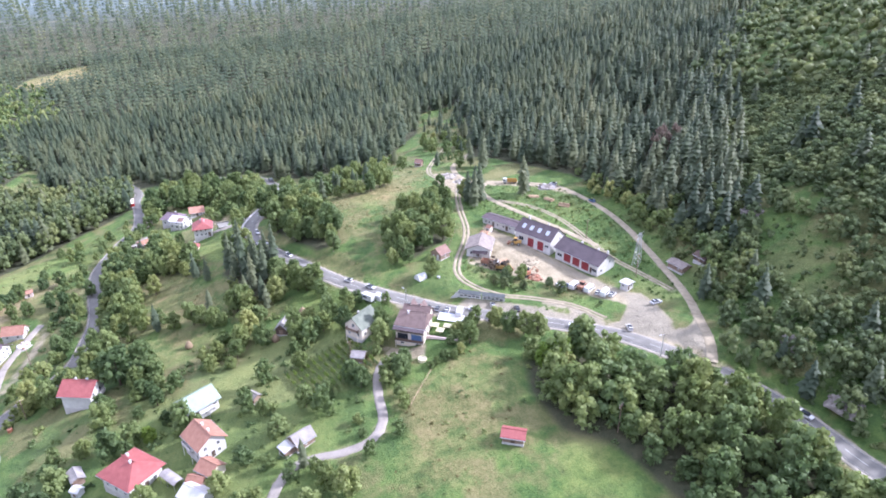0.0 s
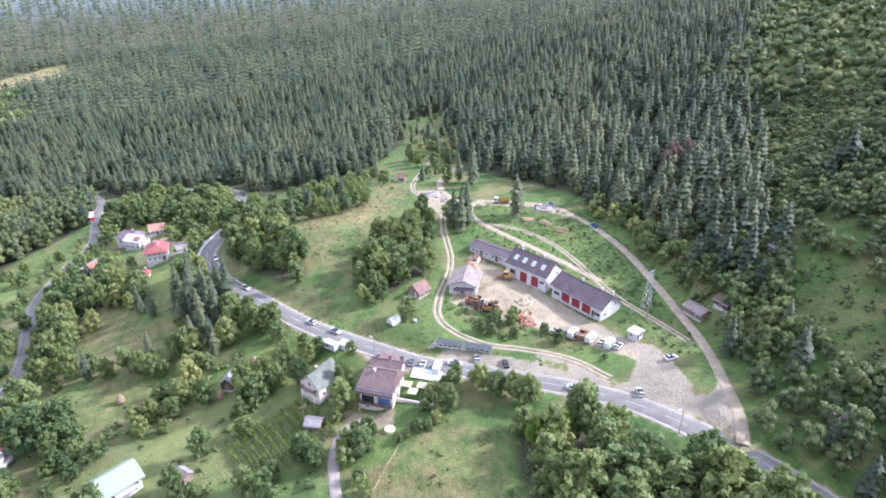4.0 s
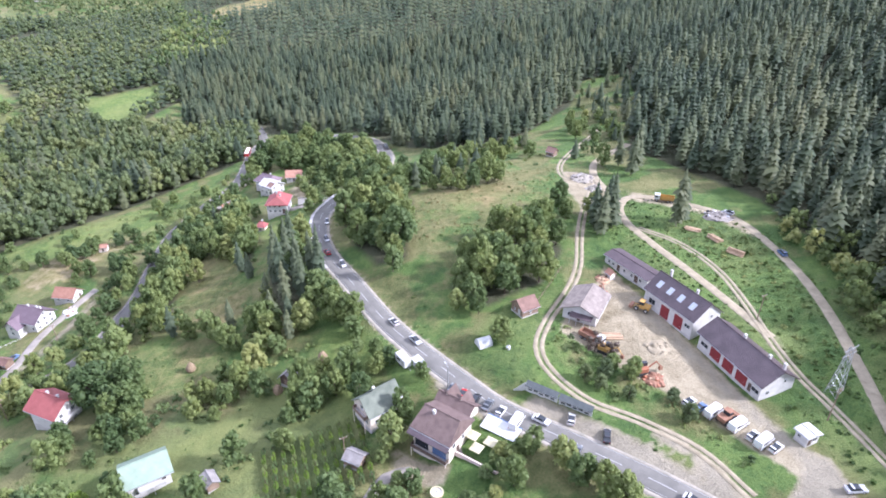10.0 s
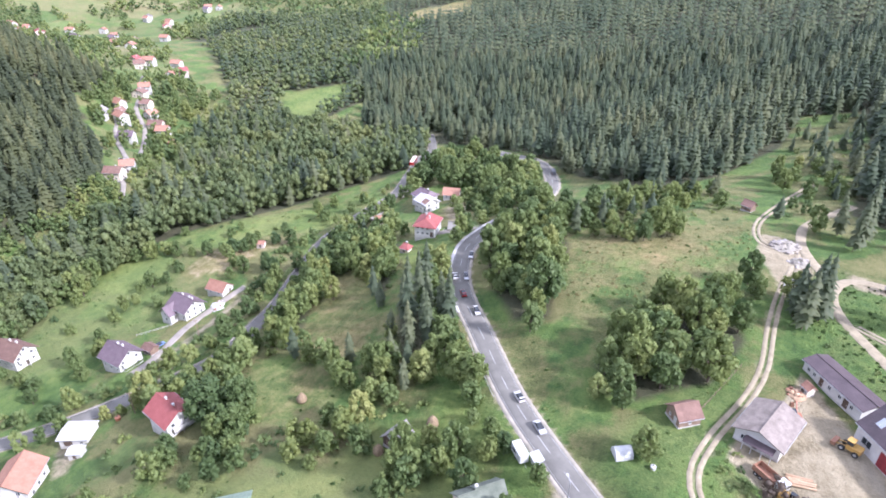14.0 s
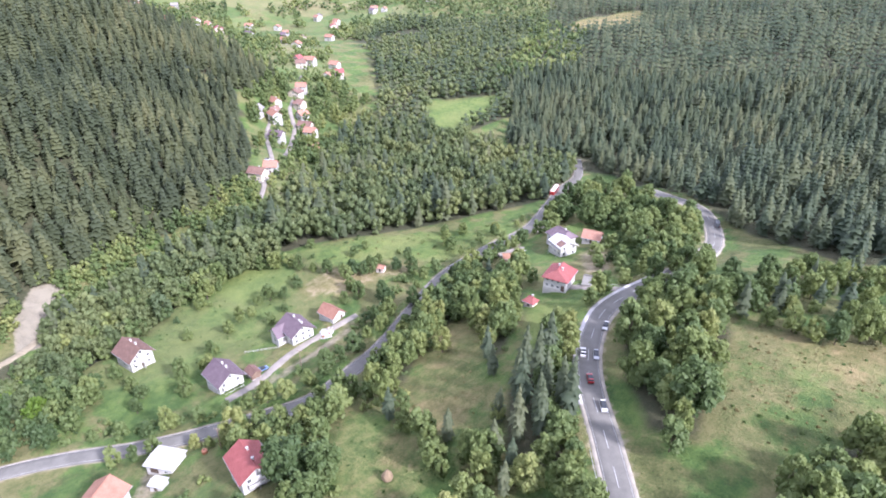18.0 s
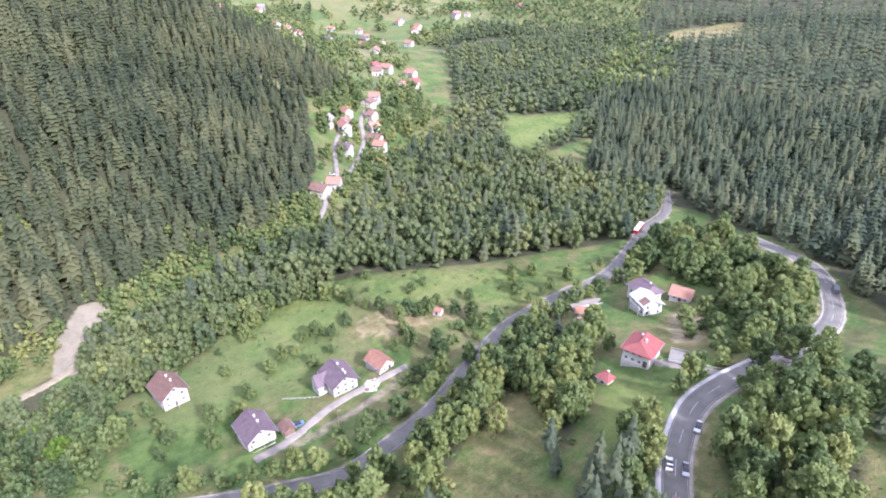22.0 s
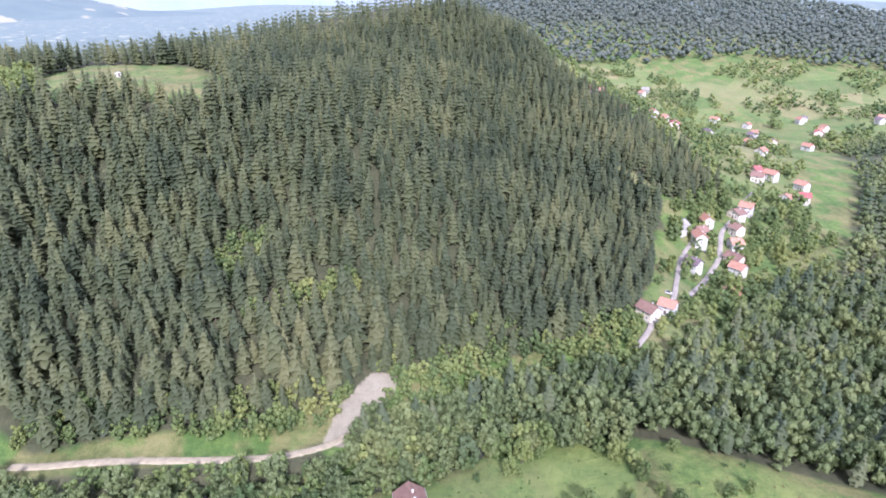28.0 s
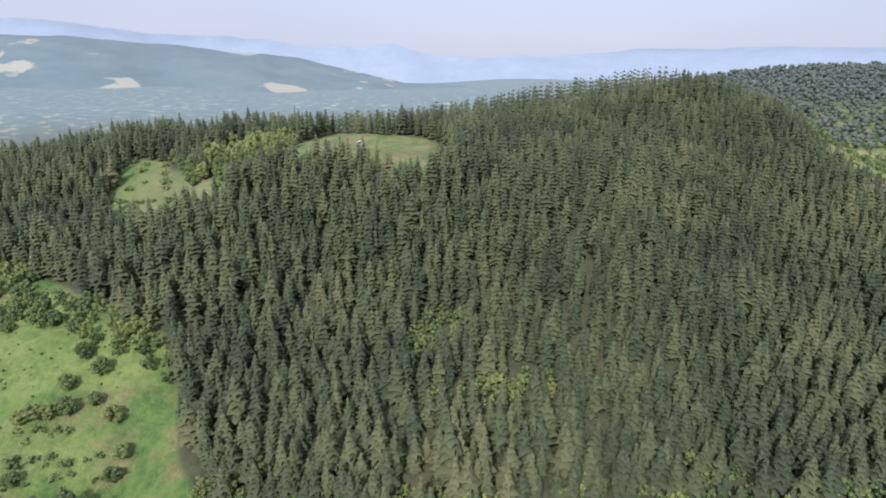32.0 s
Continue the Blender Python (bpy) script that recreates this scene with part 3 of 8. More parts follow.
WOOD_RIVER = [(-246, 97), (-247, 122), (-250, 150), (-257, 170), (-244, 197), (-221, 233), (-182, 293), (-154, 328), (-168, 390), (-230, 400), (-264, 401), (-341, 390), (-330, 340), (-290, 290),
              (-275, 250), (-270, 203), (-268, 160), (-258, 130)]
WOOD_BANK = [(-252, -30), (-245, 10), (-239, 60), (-238, 85), (-244, 104), (-230, 110), (-215, 105), (-222, 60), (-226, 0), (-236, -60)]
WOOD_NORTHWEST = [(-320, 372), (-276, 400), (-262, 470), (-322, 535), (-430, 800), (-660, 760), (-620, 640), (-522, 571), (-395, 455)]
SOUTH_EDGE = [(47, 74), (58, 60), (66, 46), (73, 30), (80, 6), (92, -40), (70, -60), (58, -20), (66, 10), (64, 40), (52, 62)]
WOOD_SOUTH = [(21, 78), (35, 82), (46, 68), (57, 55), (65, 41), (72, 22), (76, 8), (60, -20), (42, 10), (40, 25), (32, 44), (22, 51), (18, 66)]
CLUMP_A = [(-60, 224), (-52, 255), (-34, 215), (-31, 188), (-29, 172), (-38, 171), (-49, 185), (-56, 200)]
CLUMP_B = [(-13, 157), (-4, 184), (16, 195), (20, 178), (14, 160), (-2, 148)]
CLUMP_C = [(-79, 177), (-69, 185), (-54, 165), (-50, 152), (-65, 153)]
CLUMP_D = [(-124, 184), (-124, 220), (-104, 226), (-95, 206), (-88, 186), (-92, 170), (-97, 156), (-112, 165)]
CLUMP_E = [(-104, 159), (-67, 155), (-55, 144), (-72, 139), (-91, 145)]
CLUMP_F = [(-50, 154), (-39, 150), (-27, 136), (-36, 132), (-44, 140)]
CLUMP_G = [(-50, 256), (-14, 282), (4, 262), (-6, 238), (-32, 222)]
CLUMP_H = [(-58, 262), (-54, 300), (-64, 314), (-88, 332), (-100, 300), (-80, 262), (-70, 250)]
CLUMP_I = [(-100, 300), (-96, 345), (-130, 360), (-150, 335), (-136, 300), (-118, 290)]
HEDGE_LOW = [(-168, 112), (-150, 134), (-140, 150), (-142, 175), (-153, 206), (-152, 232), (-148, 232), (-138, 196), (-136, 165), (-137, 146), (-148, 128), (-160, 112)]
HEDGE_UP = [(-140, 120), (-124, 146), (-124, 180), (-132, 210), (-124, 214), (-112, 180), (-114, 150), (-128, 118)]
GARDEN_TREES = [(-112, 60), (-40, 44), (-28, 66), (-28, 92), (-44, 112), (-60, 122), (-100, 120), (-122, 96)]
SLOPE_TREES = [(-60, 115), (-30, 100), (-28, 128), (-48, 142), (-104, 150), (-110, 124)]
ROADSIDE = [(-6, 96), (6, 99), (22, 92), (34, 84), (20, 80), (4, 92)]
SCRUB_BANK = [(18, 128), (28, 126), (38, 119), (47, 113), (56, 101), (48, 103), (34, 112), (22, 119)]
HEDGE_RIVER_MEADOW = [(-250, 150), (-236, 190), (-222, 215), (-214, 215), (-228, 180), (-240, 150)]
WOOD_BELT = [(-240, -60), (-252, 0), (-241, 60), (-240, 100), (-262, 150), (-262, 200), (-240, 218), (-226, 207), (-236, 170), (-228, 140), (-222, 118), (-206, 98), (-214, 60), (-222, 0)]
VALLEY_TREES = [(-128, 118), (-122, 150), (-126, 185), (-136, 212), (-138, 236), (-112, 228), (-98, 206), (-84, 184), (-80, 160), (-108, 150), (-112, 124)]
ROAD_STRIP = [(-36, 142), (-50, 158), (-62, 178), (-72, 200), (-78, 196), (-70, 176), (-58, 156), (-44, 138), (-30, 122), (-24, 120)]
BELOW_ROAD = [(-60, 116), (-42, 112), (-36, 122), (-46, 140), (-66, 152), (-84, 148), (-98, 140), (-104, 122), (-84, 112)]
GARDEN_SCRUB = [(-124, 50), (-40, 34), (-22, 56), (-30, 112), (-60, 130), (-130, 112)]
UPPER_SCRUB = [(-140, 236), (-120, 250), (-104, 242), (-102, 214), (-112, 200), (-132, 214)]
HAMLET_SCRUB = [(-140, 292), (-128, 310), (-100, 345), (-70, 325), (-64, 262), (-72, 246), (-92, 246), (-100, 258), (-98, 292), (-118, 296)]
LOWER_VERGE = [(-200, 70), (-176, 100), (-150, 130), (-142, 150), (-143, 180), (-152, 215), (-158, 215), (-152, 180), (-150, 150), (-162, 130), (-186, 110), (-206, 92)]
MEADOW_SCRUB = [(-238, 150), (-222, 205), (-185, 215), (-178, 190), (-184, 150), (-200, 118), (-226, 110)]
VILLAGE_GREEN = [(-262, 238), (-300, 252), (-333, 278), (-417, 332), (-440, 345), (-430, 440), (-395, 440), (-345, 392), (-330, 345), (-290, 296)]

PASTURE_A = [(-452, 306), (-446, 322), (-416, 340), (-404, 322), (-426, 305)]
HILL_LEAF = [(-419, -61), (-440, -30), (-515, -70), (-500, -108), (-470, -120), (-445, -100)]


# ---- mesh helpers ----
def mesh_object(name, verts, faces, mats, parent=None, label="", smooth=False, index=None):
    me = bpy.data.meshes.new(name)
    me.from_pydata([tuple(v) for v in verts], [], faces)
    for m in mats if isinstance(mats, (list, tuple)) else [mats]:
        me.materials.append(m)
    if index is not None:
        me.polygons.foreach_set("material_index", np.array(index, np.int32))
    if smooth:
        me.polygons.foreach_set("use_smooth", np.ones(len(me.polygons), bool))
    ob = new(name, me)
    if parent is not None:
        ob.parent = parent
    return tagged(ob, label)


def tri_mesh(name, v, f, mats, index=None, tone=None, smooth=False):
    """A large triangle mesh straight from arrays; vertices that no face uses are left out."""
    used = np.zeros(len(v), bool)
    used[f.ravel()] = True
    if not used.all():
        f = (np.cumsum(used) - 1)[f]
        v = v[used]
    me = bpy.data.meshes.new(name)
    me.vertices.add(len(v))
    me.vertices.foreach_set("co", np.ascontiguousarray(v, np.float32).ravel())
    me.loops.add(len(f) * 3)
    me.loops.foreach_set("vertex_index", np.ascontiguousarray(f, np.int32).ravel())
    me.polygons.add(len(f))
    me.polygons.foreach_set("loop_start", np.arange(0, len(f) * 3, 3, dtype=np.int32))
    if smooth:
        me.polygons.foreach_set("use_smooth", np.ones(len(f), bool))
    for m in mats:
        me.materials.append(m)
    if index is not None:
        me.polygons.foreach_set("material_index", np.ascontiguousarray(index, np.int32))
    if tone is not None:
        me.attributes.new("tone", "FLOAT", "POINT").data.foreach_set("value", np.ascontiguousarray(tone, np.float32))
    me.update(calc_edges=True)
    return me


# ---- the ground, one sheet to the horizon ----
def spacing(lo, hi, fine, reach, grow=1.075):
    mid = list(np.arange(lo, hi + fine, fine))
    s, up, dn = fine, [mid[-1]], [mid[0]]
    while up[-1] < reach:
        s *= grow
        up.append(up[-1] + s)
        dn.append(dn[-1] - s)
    return np.array(dn[:0:-1] + mid + up[1:])


GX, GY = spacing(-285, 100, 1.9, 4600), spacing(20, 270, 1.9, 4600)
gx, gy = np.meshgrid(GX, GY)
gz = ground(gx, gy)
nx, ny = len(GX), len(GY)
ids = np.arange(nx * ny).reshape(ny, nx)
a, b_, c, d = ids[:-1, :-1].ravel(), ids[:-1, 1:].ravel(), ids[1:, 1:].ravel(), ids[1:, :-1].ravel()
gv = np.column_stack([gx.ravel(), gy.ravel(), gz.ravel()])
ground_mesh = tri_mesh("ground", gv, np.vstack([np.column_stack([a, b_, c]), np.column_stack([a, c, d])]), [], smooth=True)
fx, fy = gv[:, 0], gv[:, 1]
masks = {"bare": np.zeros(len(gv)), "dry": np.zeros(len(gv)), "lush": np.zeros(len(gv)), "wood": np.zeros(len(gv)), "plots": np.zeros(len(gv)), "stone": np.zeros(len(gv)), "lawn": np.zeros(len(gv)), "far": np.zeros(len(gv))}
LAWNS = [(LAWN, 1.0), (ROAD_LAWN, 0.8), (GARDEN_LAWN, 1.0), (BRIGHT_MEADOW, 1.0), (WEST_MEADOW, 0.7), (SLOPE_GREEN, 0.7), (GARDENS, 0.55), (EDGE_MEADOW, 0.6), (CLEARING, 0.7), (GREEN_MEADOW, 0.7), (WEST_FOOT, 0.6), (LOW_MEADOW, 0.45)]
for key, patches, soft in (("lawn", LAWNS, 5.0), ("bare", BARE, 2.0), ("dry", DRY, 7.0), ("lush", LUSH, 6.0), ("stone", [(QUARRY, 1.0), (APRON, 0.6), (LAYBY, 0.7), (LOT, 0.8), (APPROACH, 0.7), (ROAD_EDGE, 0.7), (FORECOURT, 0.7), (HAMLET_DRIVE, 0.9), (HAMLET_PAVING, 1.0)], 2.5), ("plots", [(RIGHT_PASTURE, 1.0), (FAR_GREEN, 1.0), (WEST_PASTURE, 0.6), (VILLAGE_GREEN, 0.5), (MEADOW_SCRUB, 0.5), (GARDEN_SCRUB, 0.4)], 5.0)):
    for poly, v in patches:
        p = np.array(poly)
        m = (fx > p[:, 0].min() - 15) & (fx < p[:, 0].max() + 15) & (fy > p[:, 1].min() - 15) & (fy < p[:, 1].max() + 15)
        masks[key][m] = np.maximum(masks[key][m], v * step01(-soft, soft, within(poly, fx[m], fy[m])))
WOOD_GAP = [(-330, 530), (-295, 545), (-290, 620), (-350, 760), (-440, 815), (-425, 760), (-360, 620)]
for poly in (WOOD_GAP, FOREST_NORTH, FOREST_WEST, WOOD_RIVER, WOOD_NORTHWEST, WOOD_SOUTH, WOOD_BANK, CLUMP_A, CLUMP_B, CLUMP_C, CLUMP_D):
    masks["wood"] = np.maximum(masks["wood"], step01(-4, 4, within(poly, fx, fy)))
for poly in (HILLTOP, WEST_MEADOW, WEST_PASTURE, CLEARING, FAR_STRIP, PASTURE_A) + OPEN:
    masks["wood"] *= 1 - step01(-6, 2, within(poly, fx, fy))
m = (fx > -480) & (fx < 140) & (fy > -60) & (fy < 470)
dist, row = nearest(fx[m], fy[m], BED)
kerb = 1 - step01(BED[row, 3] + 0.2, BED[row, 3] + 1.8, dist)
masks["bare"][m] = np.maximum(masks["bare"][m], np.where(BED[row, 3] < 2.1, 0.34, 0.5) * kerb)
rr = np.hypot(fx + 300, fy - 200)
# far: how much painted haze tints the ground, growing with distance
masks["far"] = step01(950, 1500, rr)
masks["wood"] = np.maximum(masks["wood"], 0.75 * step01(900, 1200, rr))
for key, v in masks.items():
    ground_mesh.attributes.new(key, "FLOAT", "POINT").data.foreach_set("value", v.astype(np.float32))

M_GROUND, nt, bs, pos = start_mat("meadow_ground", 0.95)
n1, n2, n3 = noise_tex(nt, 0.045, 4, 0.55, pos), noise_tex(nt, 0.30, 5, 0.65, pos), noise_tex(nt, 1.9, 4, 0.75, pos)
cells = nt.nodes.new("ShaderNodeTexVoronoi")
cells.inputs["Scale"].default_value = 0.016
nt.links.new(pos, cells.inputs["Vector"])
plots = nt.nodes.new("ShaderNodeSeparateColor")
nt.links.new(cells.outputs["Color"], plots.inputs[0])
swath = nt.nodes.new("ShaderNodeTexWave")
swath.inputs["Scale"].default_value, swath.inputs["Distortion"].default_value, swath.inputs["Detail"].default_value = 0.16, 3.5, 3.0
nt.links.new(pos, swath.inputs["Vector"])
f = math_node(nt, "MULTIPLY_ADD", n1, 0.55, math_node(nt, "MULTIPLY_ADD", n2, 0.55, math_node(nt, "MULTIPLY", n3, 0.50)))
f = math_node(nt, "ADD", f, math_node(nt, "MULTIPLY", swath.outputs["Fac"], 0.015))
green = ramp(nt, f, [(0.58, (0.030, 0.066, 0.012)), (0.73, (0.058, 0.114, 0.022)), (0.92, (0.120, 0.182, 0.040))])
olive = ramp(nt, f, [(0.58, (0.056, 0.072, 0.019)), (0.73, (0.108, 0.125, 0.036)), (0.92, (0.195, 0.185, 0.072))])
patch = noise_tex(nt, 0.055, 5, 0.6, pos)
grass = mix_col(nt, ramp(nt, patch, [(0.46, (0, 0, 0)), (0.54, (1, 1, 1))]), green, olive)
hay = ramp(nt, f, [(0.58, (0.085, 0.084, 0.024)), (0.74, (0.175, 0.155, 0.052)), (0.92, (0.32, 0.24, 0.115))])
floor_ = ramp(nt, f, [(0.56, (0.026, 0.033, 0.014)), (0.76, (0.052, 0.060, 0.026)), (0.98, (0.092, 0.088, 0.044))])
earth = ramp(nt, f, [(0.58, (0.150, 0.124, 0.072)), (0.70, (0.262, 0.222, 0.138)), (0.92, (0.39, 0.338, 0.228))])
# far woods and fields with the haze put into their tones
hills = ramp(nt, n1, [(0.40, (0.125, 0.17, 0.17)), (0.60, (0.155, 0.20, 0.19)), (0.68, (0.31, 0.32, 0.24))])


def masked(name, sharp=2.2, wob=0.55):
    v = math_node(nt, "ADD", attr(nt, name), math_node(nt, "MULTIPLY_ADD", n2, wob, -wob / 2))
    v = math_node(nt, "MULTIPLY_ADD", math_node(nt, "ADD", v, -0.35), sharp, 0.2)
    cl = nt.nodes.new("ShaderNodeClamp")
    nt.links.new(v, cl.inputs[0])
    return cl.outputs[0]


col = mix_col(nt, math_node(nt, "MULTIPLY", masked("lush", 1.6), 0.75), grass, green)
field = ramp(nt, plots.outputs[0], [(0.0, (0.08, 0.125, 0.036)), (0.4, (0.135, 0.185, 0.055)), (0.75, (0.20, 0.20, 0.085)), (1.0, (0.28, 0.23, 0.12))])
mown = ramp(nt, f, [(0.58, (0.064, 0.108, 0.021)), (0.73, (0.118, 0.176, 0.036)), (0.92, (0.194, 0.232, 0.060))])
col = mix_col(nt, math_node(nt, "MULTIPLY", masked("lawn", 1.8), 0.85), col, mown)
col = mix_col(nt, math_node(nt, "MULTIPLY", attr(nt, "plots"), 0.6), col, field)
col = mix_col(nt, math_node(nt, "MULTIPLY", masked("dry", 1.6), 0.8), col, hay)
col = mix_col(nt, masked("wood", 2.5), col, floor_)
col = mix_col(nt, masked("bare", 3.2), col, earth)
col = mix_col(nt, masked("stone", 3.0, 0.3), col, ramp(nt, f, [(0.6, (0.205, 0.184, 0.134)), (0.9, (0.310, 0.278, 0.203))]))
# haze painted on: distant ground turns to the blue-grey tones
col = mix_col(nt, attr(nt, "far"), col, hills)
nt.links.new(col, bs.inputs["Base Color"])
bump(nt, bs, math_node(nt, "ADD", n2, math_node(nt, "MULTIPLY", n3, 0.7)), 0.9, 1.0)
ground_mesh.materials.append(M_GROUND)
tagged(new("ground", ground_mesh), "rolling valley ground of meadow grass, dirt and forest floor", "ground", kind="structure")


# ---- roads ----
def ribbon(name, key, lo, hi, lift, mat, parent=None, label="", start=0.0, end=1.0, dash=None, edge_drop=0.0):
    """A strip along a road from offset lo to hi of its centre line (left is negative)."""
    line, z, half = ROADS[key]
    n = len(line)
    i0, i1 = int(n * start), max(int(n * end), 2)
    t = np.gradient(line, axis=0)
    t /= np.hypot(t[:, 0], t[:, 1])[:, None]
    nrm = np.column_stack([t[:, 1], -t[:, 0]])
    verts, faces = [], []
    cols = [lo, hi] if abs(hi - lo) < 1.5 else list(np.linspace(lo, hi, 4))
    if edge_drop:
        cols = [lo - 0.3] + cols + [hi + 0.3]
    k = len(cols)
    for i in range(i0, i1):
        for j, o in enumerate(cols):
            q = line[i] + nrm[i] * o
            verts.append((q[0], q[1], z[i] + lift - (edge_drop if edge_drop and j in (0, k - 1) else 0)))
    for i in range(i1 - i0 - 1):
        if dash and (i // dash) % 2:
            continue
        for j in range(k - 1):
            p = i * k + j
            faces.append((p, p + k, p + k + 1, p + 1))
    return mesh_object(name, verts, faces, mat, parent, label, smooth=True)


road = tagged(ribbon("road", "main", -2.8, 2.8, 0.10, M_ASPHALT, edge_drop=0.35), "grey asphalt two-lane country road with worn paint", "road", kind="structure")
ribbon("centre_line", "main", -0.07, 0.07, 0.125, M_LINE, road, "dashed white paint", dash=2)
ribbon("edge_line", "main", -2.58, -2.51, 0.125, M_LINE, road, "white paint")
ribbon("edge_line", "main", 2.51, 2.58, 0.125, M_LINE, road, "white paint")
ribbon("shoulder", "main", -3.6, -2.88, 0.05, M_VERGE, road, "pale gravel verge", edge_drop=0.3)
ribbon("shoulder", "main", 2.88, 3.6, 0.05, M_VERGE, road, "pale gravel verge", edge_drop=0.3)
bend = [i for i, q in enumerate(ROADS["main"][0]) if 172 < q[1] < 250]
ribbon("kerb_strip", "main", -3.8, -3.0, 0.16, M_STONE, road, "pale concrete gutter strip", start=bend[0] / len(ROADS["main"][0]), end=bend[-1] / len(ROADS["main"][0]), edge_drop=0.3)
low_road = tagged(ribbon("road", "lower", -2.5, 2.5, 0.10, M_ASPHALT, edge_drop=0.35), "narrow grey asphalt road along the valley side", "road", kind="structure")
ribbon("edge_line", "lower", -2.3, -2.23, 0.125, M_LINE, low_road, "white paint")
ribbon("edge_line", "lower", 2.23, 2.3, 0.125, M_LINE, low_road, "white paint")
ribbon("kerb", "lower", -2.85, -2.67, 0.3, M_PALE_ROAD, low_road, "pale concrete kerb", edge_drop=0.5)
tagged(ribbon("road", "lane", -1.15, 1.15, 0.10, M_PALE_ROAD, edge_drop=0.3), "pale concrete lane winding up to the chalet", "lane", kind="structure")
tagged(ribbon("road", "street", -1.3, 1.3, 0.7, M_PALE_ROAD, edge_drop=0.3), "pale village street between small houses", "lane", kind="structure")
tagged(ribbon("road", "village", -1.1, 1.1, 0.7, M_PALE_ROAD, edge_drop=0.3), "pale gravel village lane", "lane", kind="structure")
tagged(ribbon("road", "house_lane", -1.2, 1.2, 0.10, M_PALE_ROAD, edge_drop=0.3), "pale concrete drive to a house", "lane", kind="structure")
tagged(ribbon("road", "valley_lane", -1.2, 1.2, 0.10, M_PALE_ROAD, edge_drop=0.3), "pale gravel lane between the valley houses", "lane", kind="structure")
tagged(ribbon("road", "river_road", -1.4, 1.4, 0.10, M_DIRT, edge_drop=0.3), "dirt road along the river under the forest", "track", kind="structure")
for key, what in (("a", "dirt track up past the workshop yard"), ("b", "dirt track behind the garages"), ("c", "dirt track curving round the hillside"), ("d", "dirt track into the forest"), ("e", "faint dirt track across the pasture")):
    if key in "cd":
        tagged(ribbon("track", key, -1.2, 1.2, 0.03, M_DIRT, edge_drop=0.15), what, "track", kind="structure")
        continue
    track = tagged(ribbon("track", key, -1.1 if key == "a" else -0.95, -0.6, 0.03, M_DIRT, edge_drop=0.15), what, "track", kind="structure")
    ribbon("wheel_rut", key, 0.6, 1.1 if key == "a" else 0.95, 0.03, M_DIRT, track, edge_drop=0.15)
water_v, water_f = [], []
tw = np.gradient(RIVER_LINE, axis=0)
tw /= np.hypot(tw[:, 0], tw[:, 1])[:, None]
zr = land(RIVER_LINE[:, 0], RIVER_LINE[:, 1]) - 1.6
for i, (p, t) in enumerate(zip(RIVER_LINE, tw)):
    for s in (-4.5, 4.5):
        water_v.append((p[0] + t[1] * s, p[1] - t[0] * s, zr[i]))
water_f = [(2 * i, 2 * i + 2, 2 * i + 3, 2 * i + 1) for i in range(len(RIVER_LINE) - 1) if -260 < RIVER_LINE[i][0] and RIVER_LINE[i][1] < 270]
M_WATER = surface("river_water", (0.035, 0.04, 0.03), (0.07, 0.075, 0.055), 0.2, 3, 0.12, relief=0.15)
tagged(mesh_object("water", water_v, water_f, M_WATER, smooth=True), "narrow dark river between wooded banks", "river", kind="structure")


# ---- ridges on the skyline, kilometres away, haze painted into their colours ----
def ridge_line(name, dist, crest, deep, seed, mat, label):
    """A range all round the place: crest gives (compass degrees, height) along it."""
    r = np.random.default_rng(seed)
    an = np.linspace(0, 2 * math.pi, 720, endpoint=False)
    top = np.interp(np.degrees(an), [c[0] for c in crest], [c[1] for c in crest], period=360)
    for k, amp in ((23, 0.05), (47, 0.035), (101, 0.02), (211, 0.008)):
        top = top + np.abs(top) * amp * 0.35 * np.sin(k * an + r.uniform(0, 6.28))
    rings = ((-deep, 0.0), (-deep * 0.62, 0.42), (-deep * 0.3, 0.72), (0, 1.0), (deep, 0.0))
    wave = [1 + 0.05 * np.sin(31 * an + j) + 0.025 * np.sin(67 * an + 2 * j) for j in range(5)]
    verts = [((dist + o * w) * math.sin(a), (dist + o * w) * math.cos(a), -60 + (h + 60) * k * (w if 0 < k < 1 else 1)) for (o, k), wv in zip(rings, wave) for a, h, w in zip(an, top, wv)]
    n = len(an)
    faces = [(j * n + i, j * n + (i + 1) % n, (j + 1) * n + (i + 1) % n, (j + 1) * n + i) for j in range(4) for i in range(n)]
    return tagged(mesh_object(name, verts, faces, mat, smooth=True), label, "hills", kind="structure")


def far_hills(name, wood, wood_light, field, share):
    """Far slopes, haze mixed into their colours: closed woods with pale fields let in."""
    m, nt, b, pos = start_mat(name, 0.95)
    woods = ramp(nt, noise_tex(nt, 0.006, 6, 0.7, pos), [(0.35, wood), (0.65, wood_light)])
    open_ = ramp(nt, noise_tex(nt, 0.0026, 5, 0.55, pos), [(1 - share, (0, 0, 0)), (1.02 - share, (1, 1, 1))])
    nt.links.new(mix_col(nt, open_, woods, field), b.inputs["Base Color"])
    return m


# blue-grey wood and washed-out field tones stand in for haze
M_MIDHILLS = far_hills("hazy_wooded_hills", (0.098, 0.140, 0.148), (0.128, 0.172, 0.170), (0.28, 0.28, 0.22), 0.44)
ridge_line("backdrop", 5600, [(0, 300), (60, 330), (120, 280), (180, 320), (212, 380), (223, 400), (229, 440), (235, 372), (241, 338), (251, 386), (258, 372), (264, 286), (274, 266), (284, 274), (294, 262), (320, 320)], 900, 5, M_BACKDROP, "mountain ridges on the far skyline, tinted pale blue for haze")
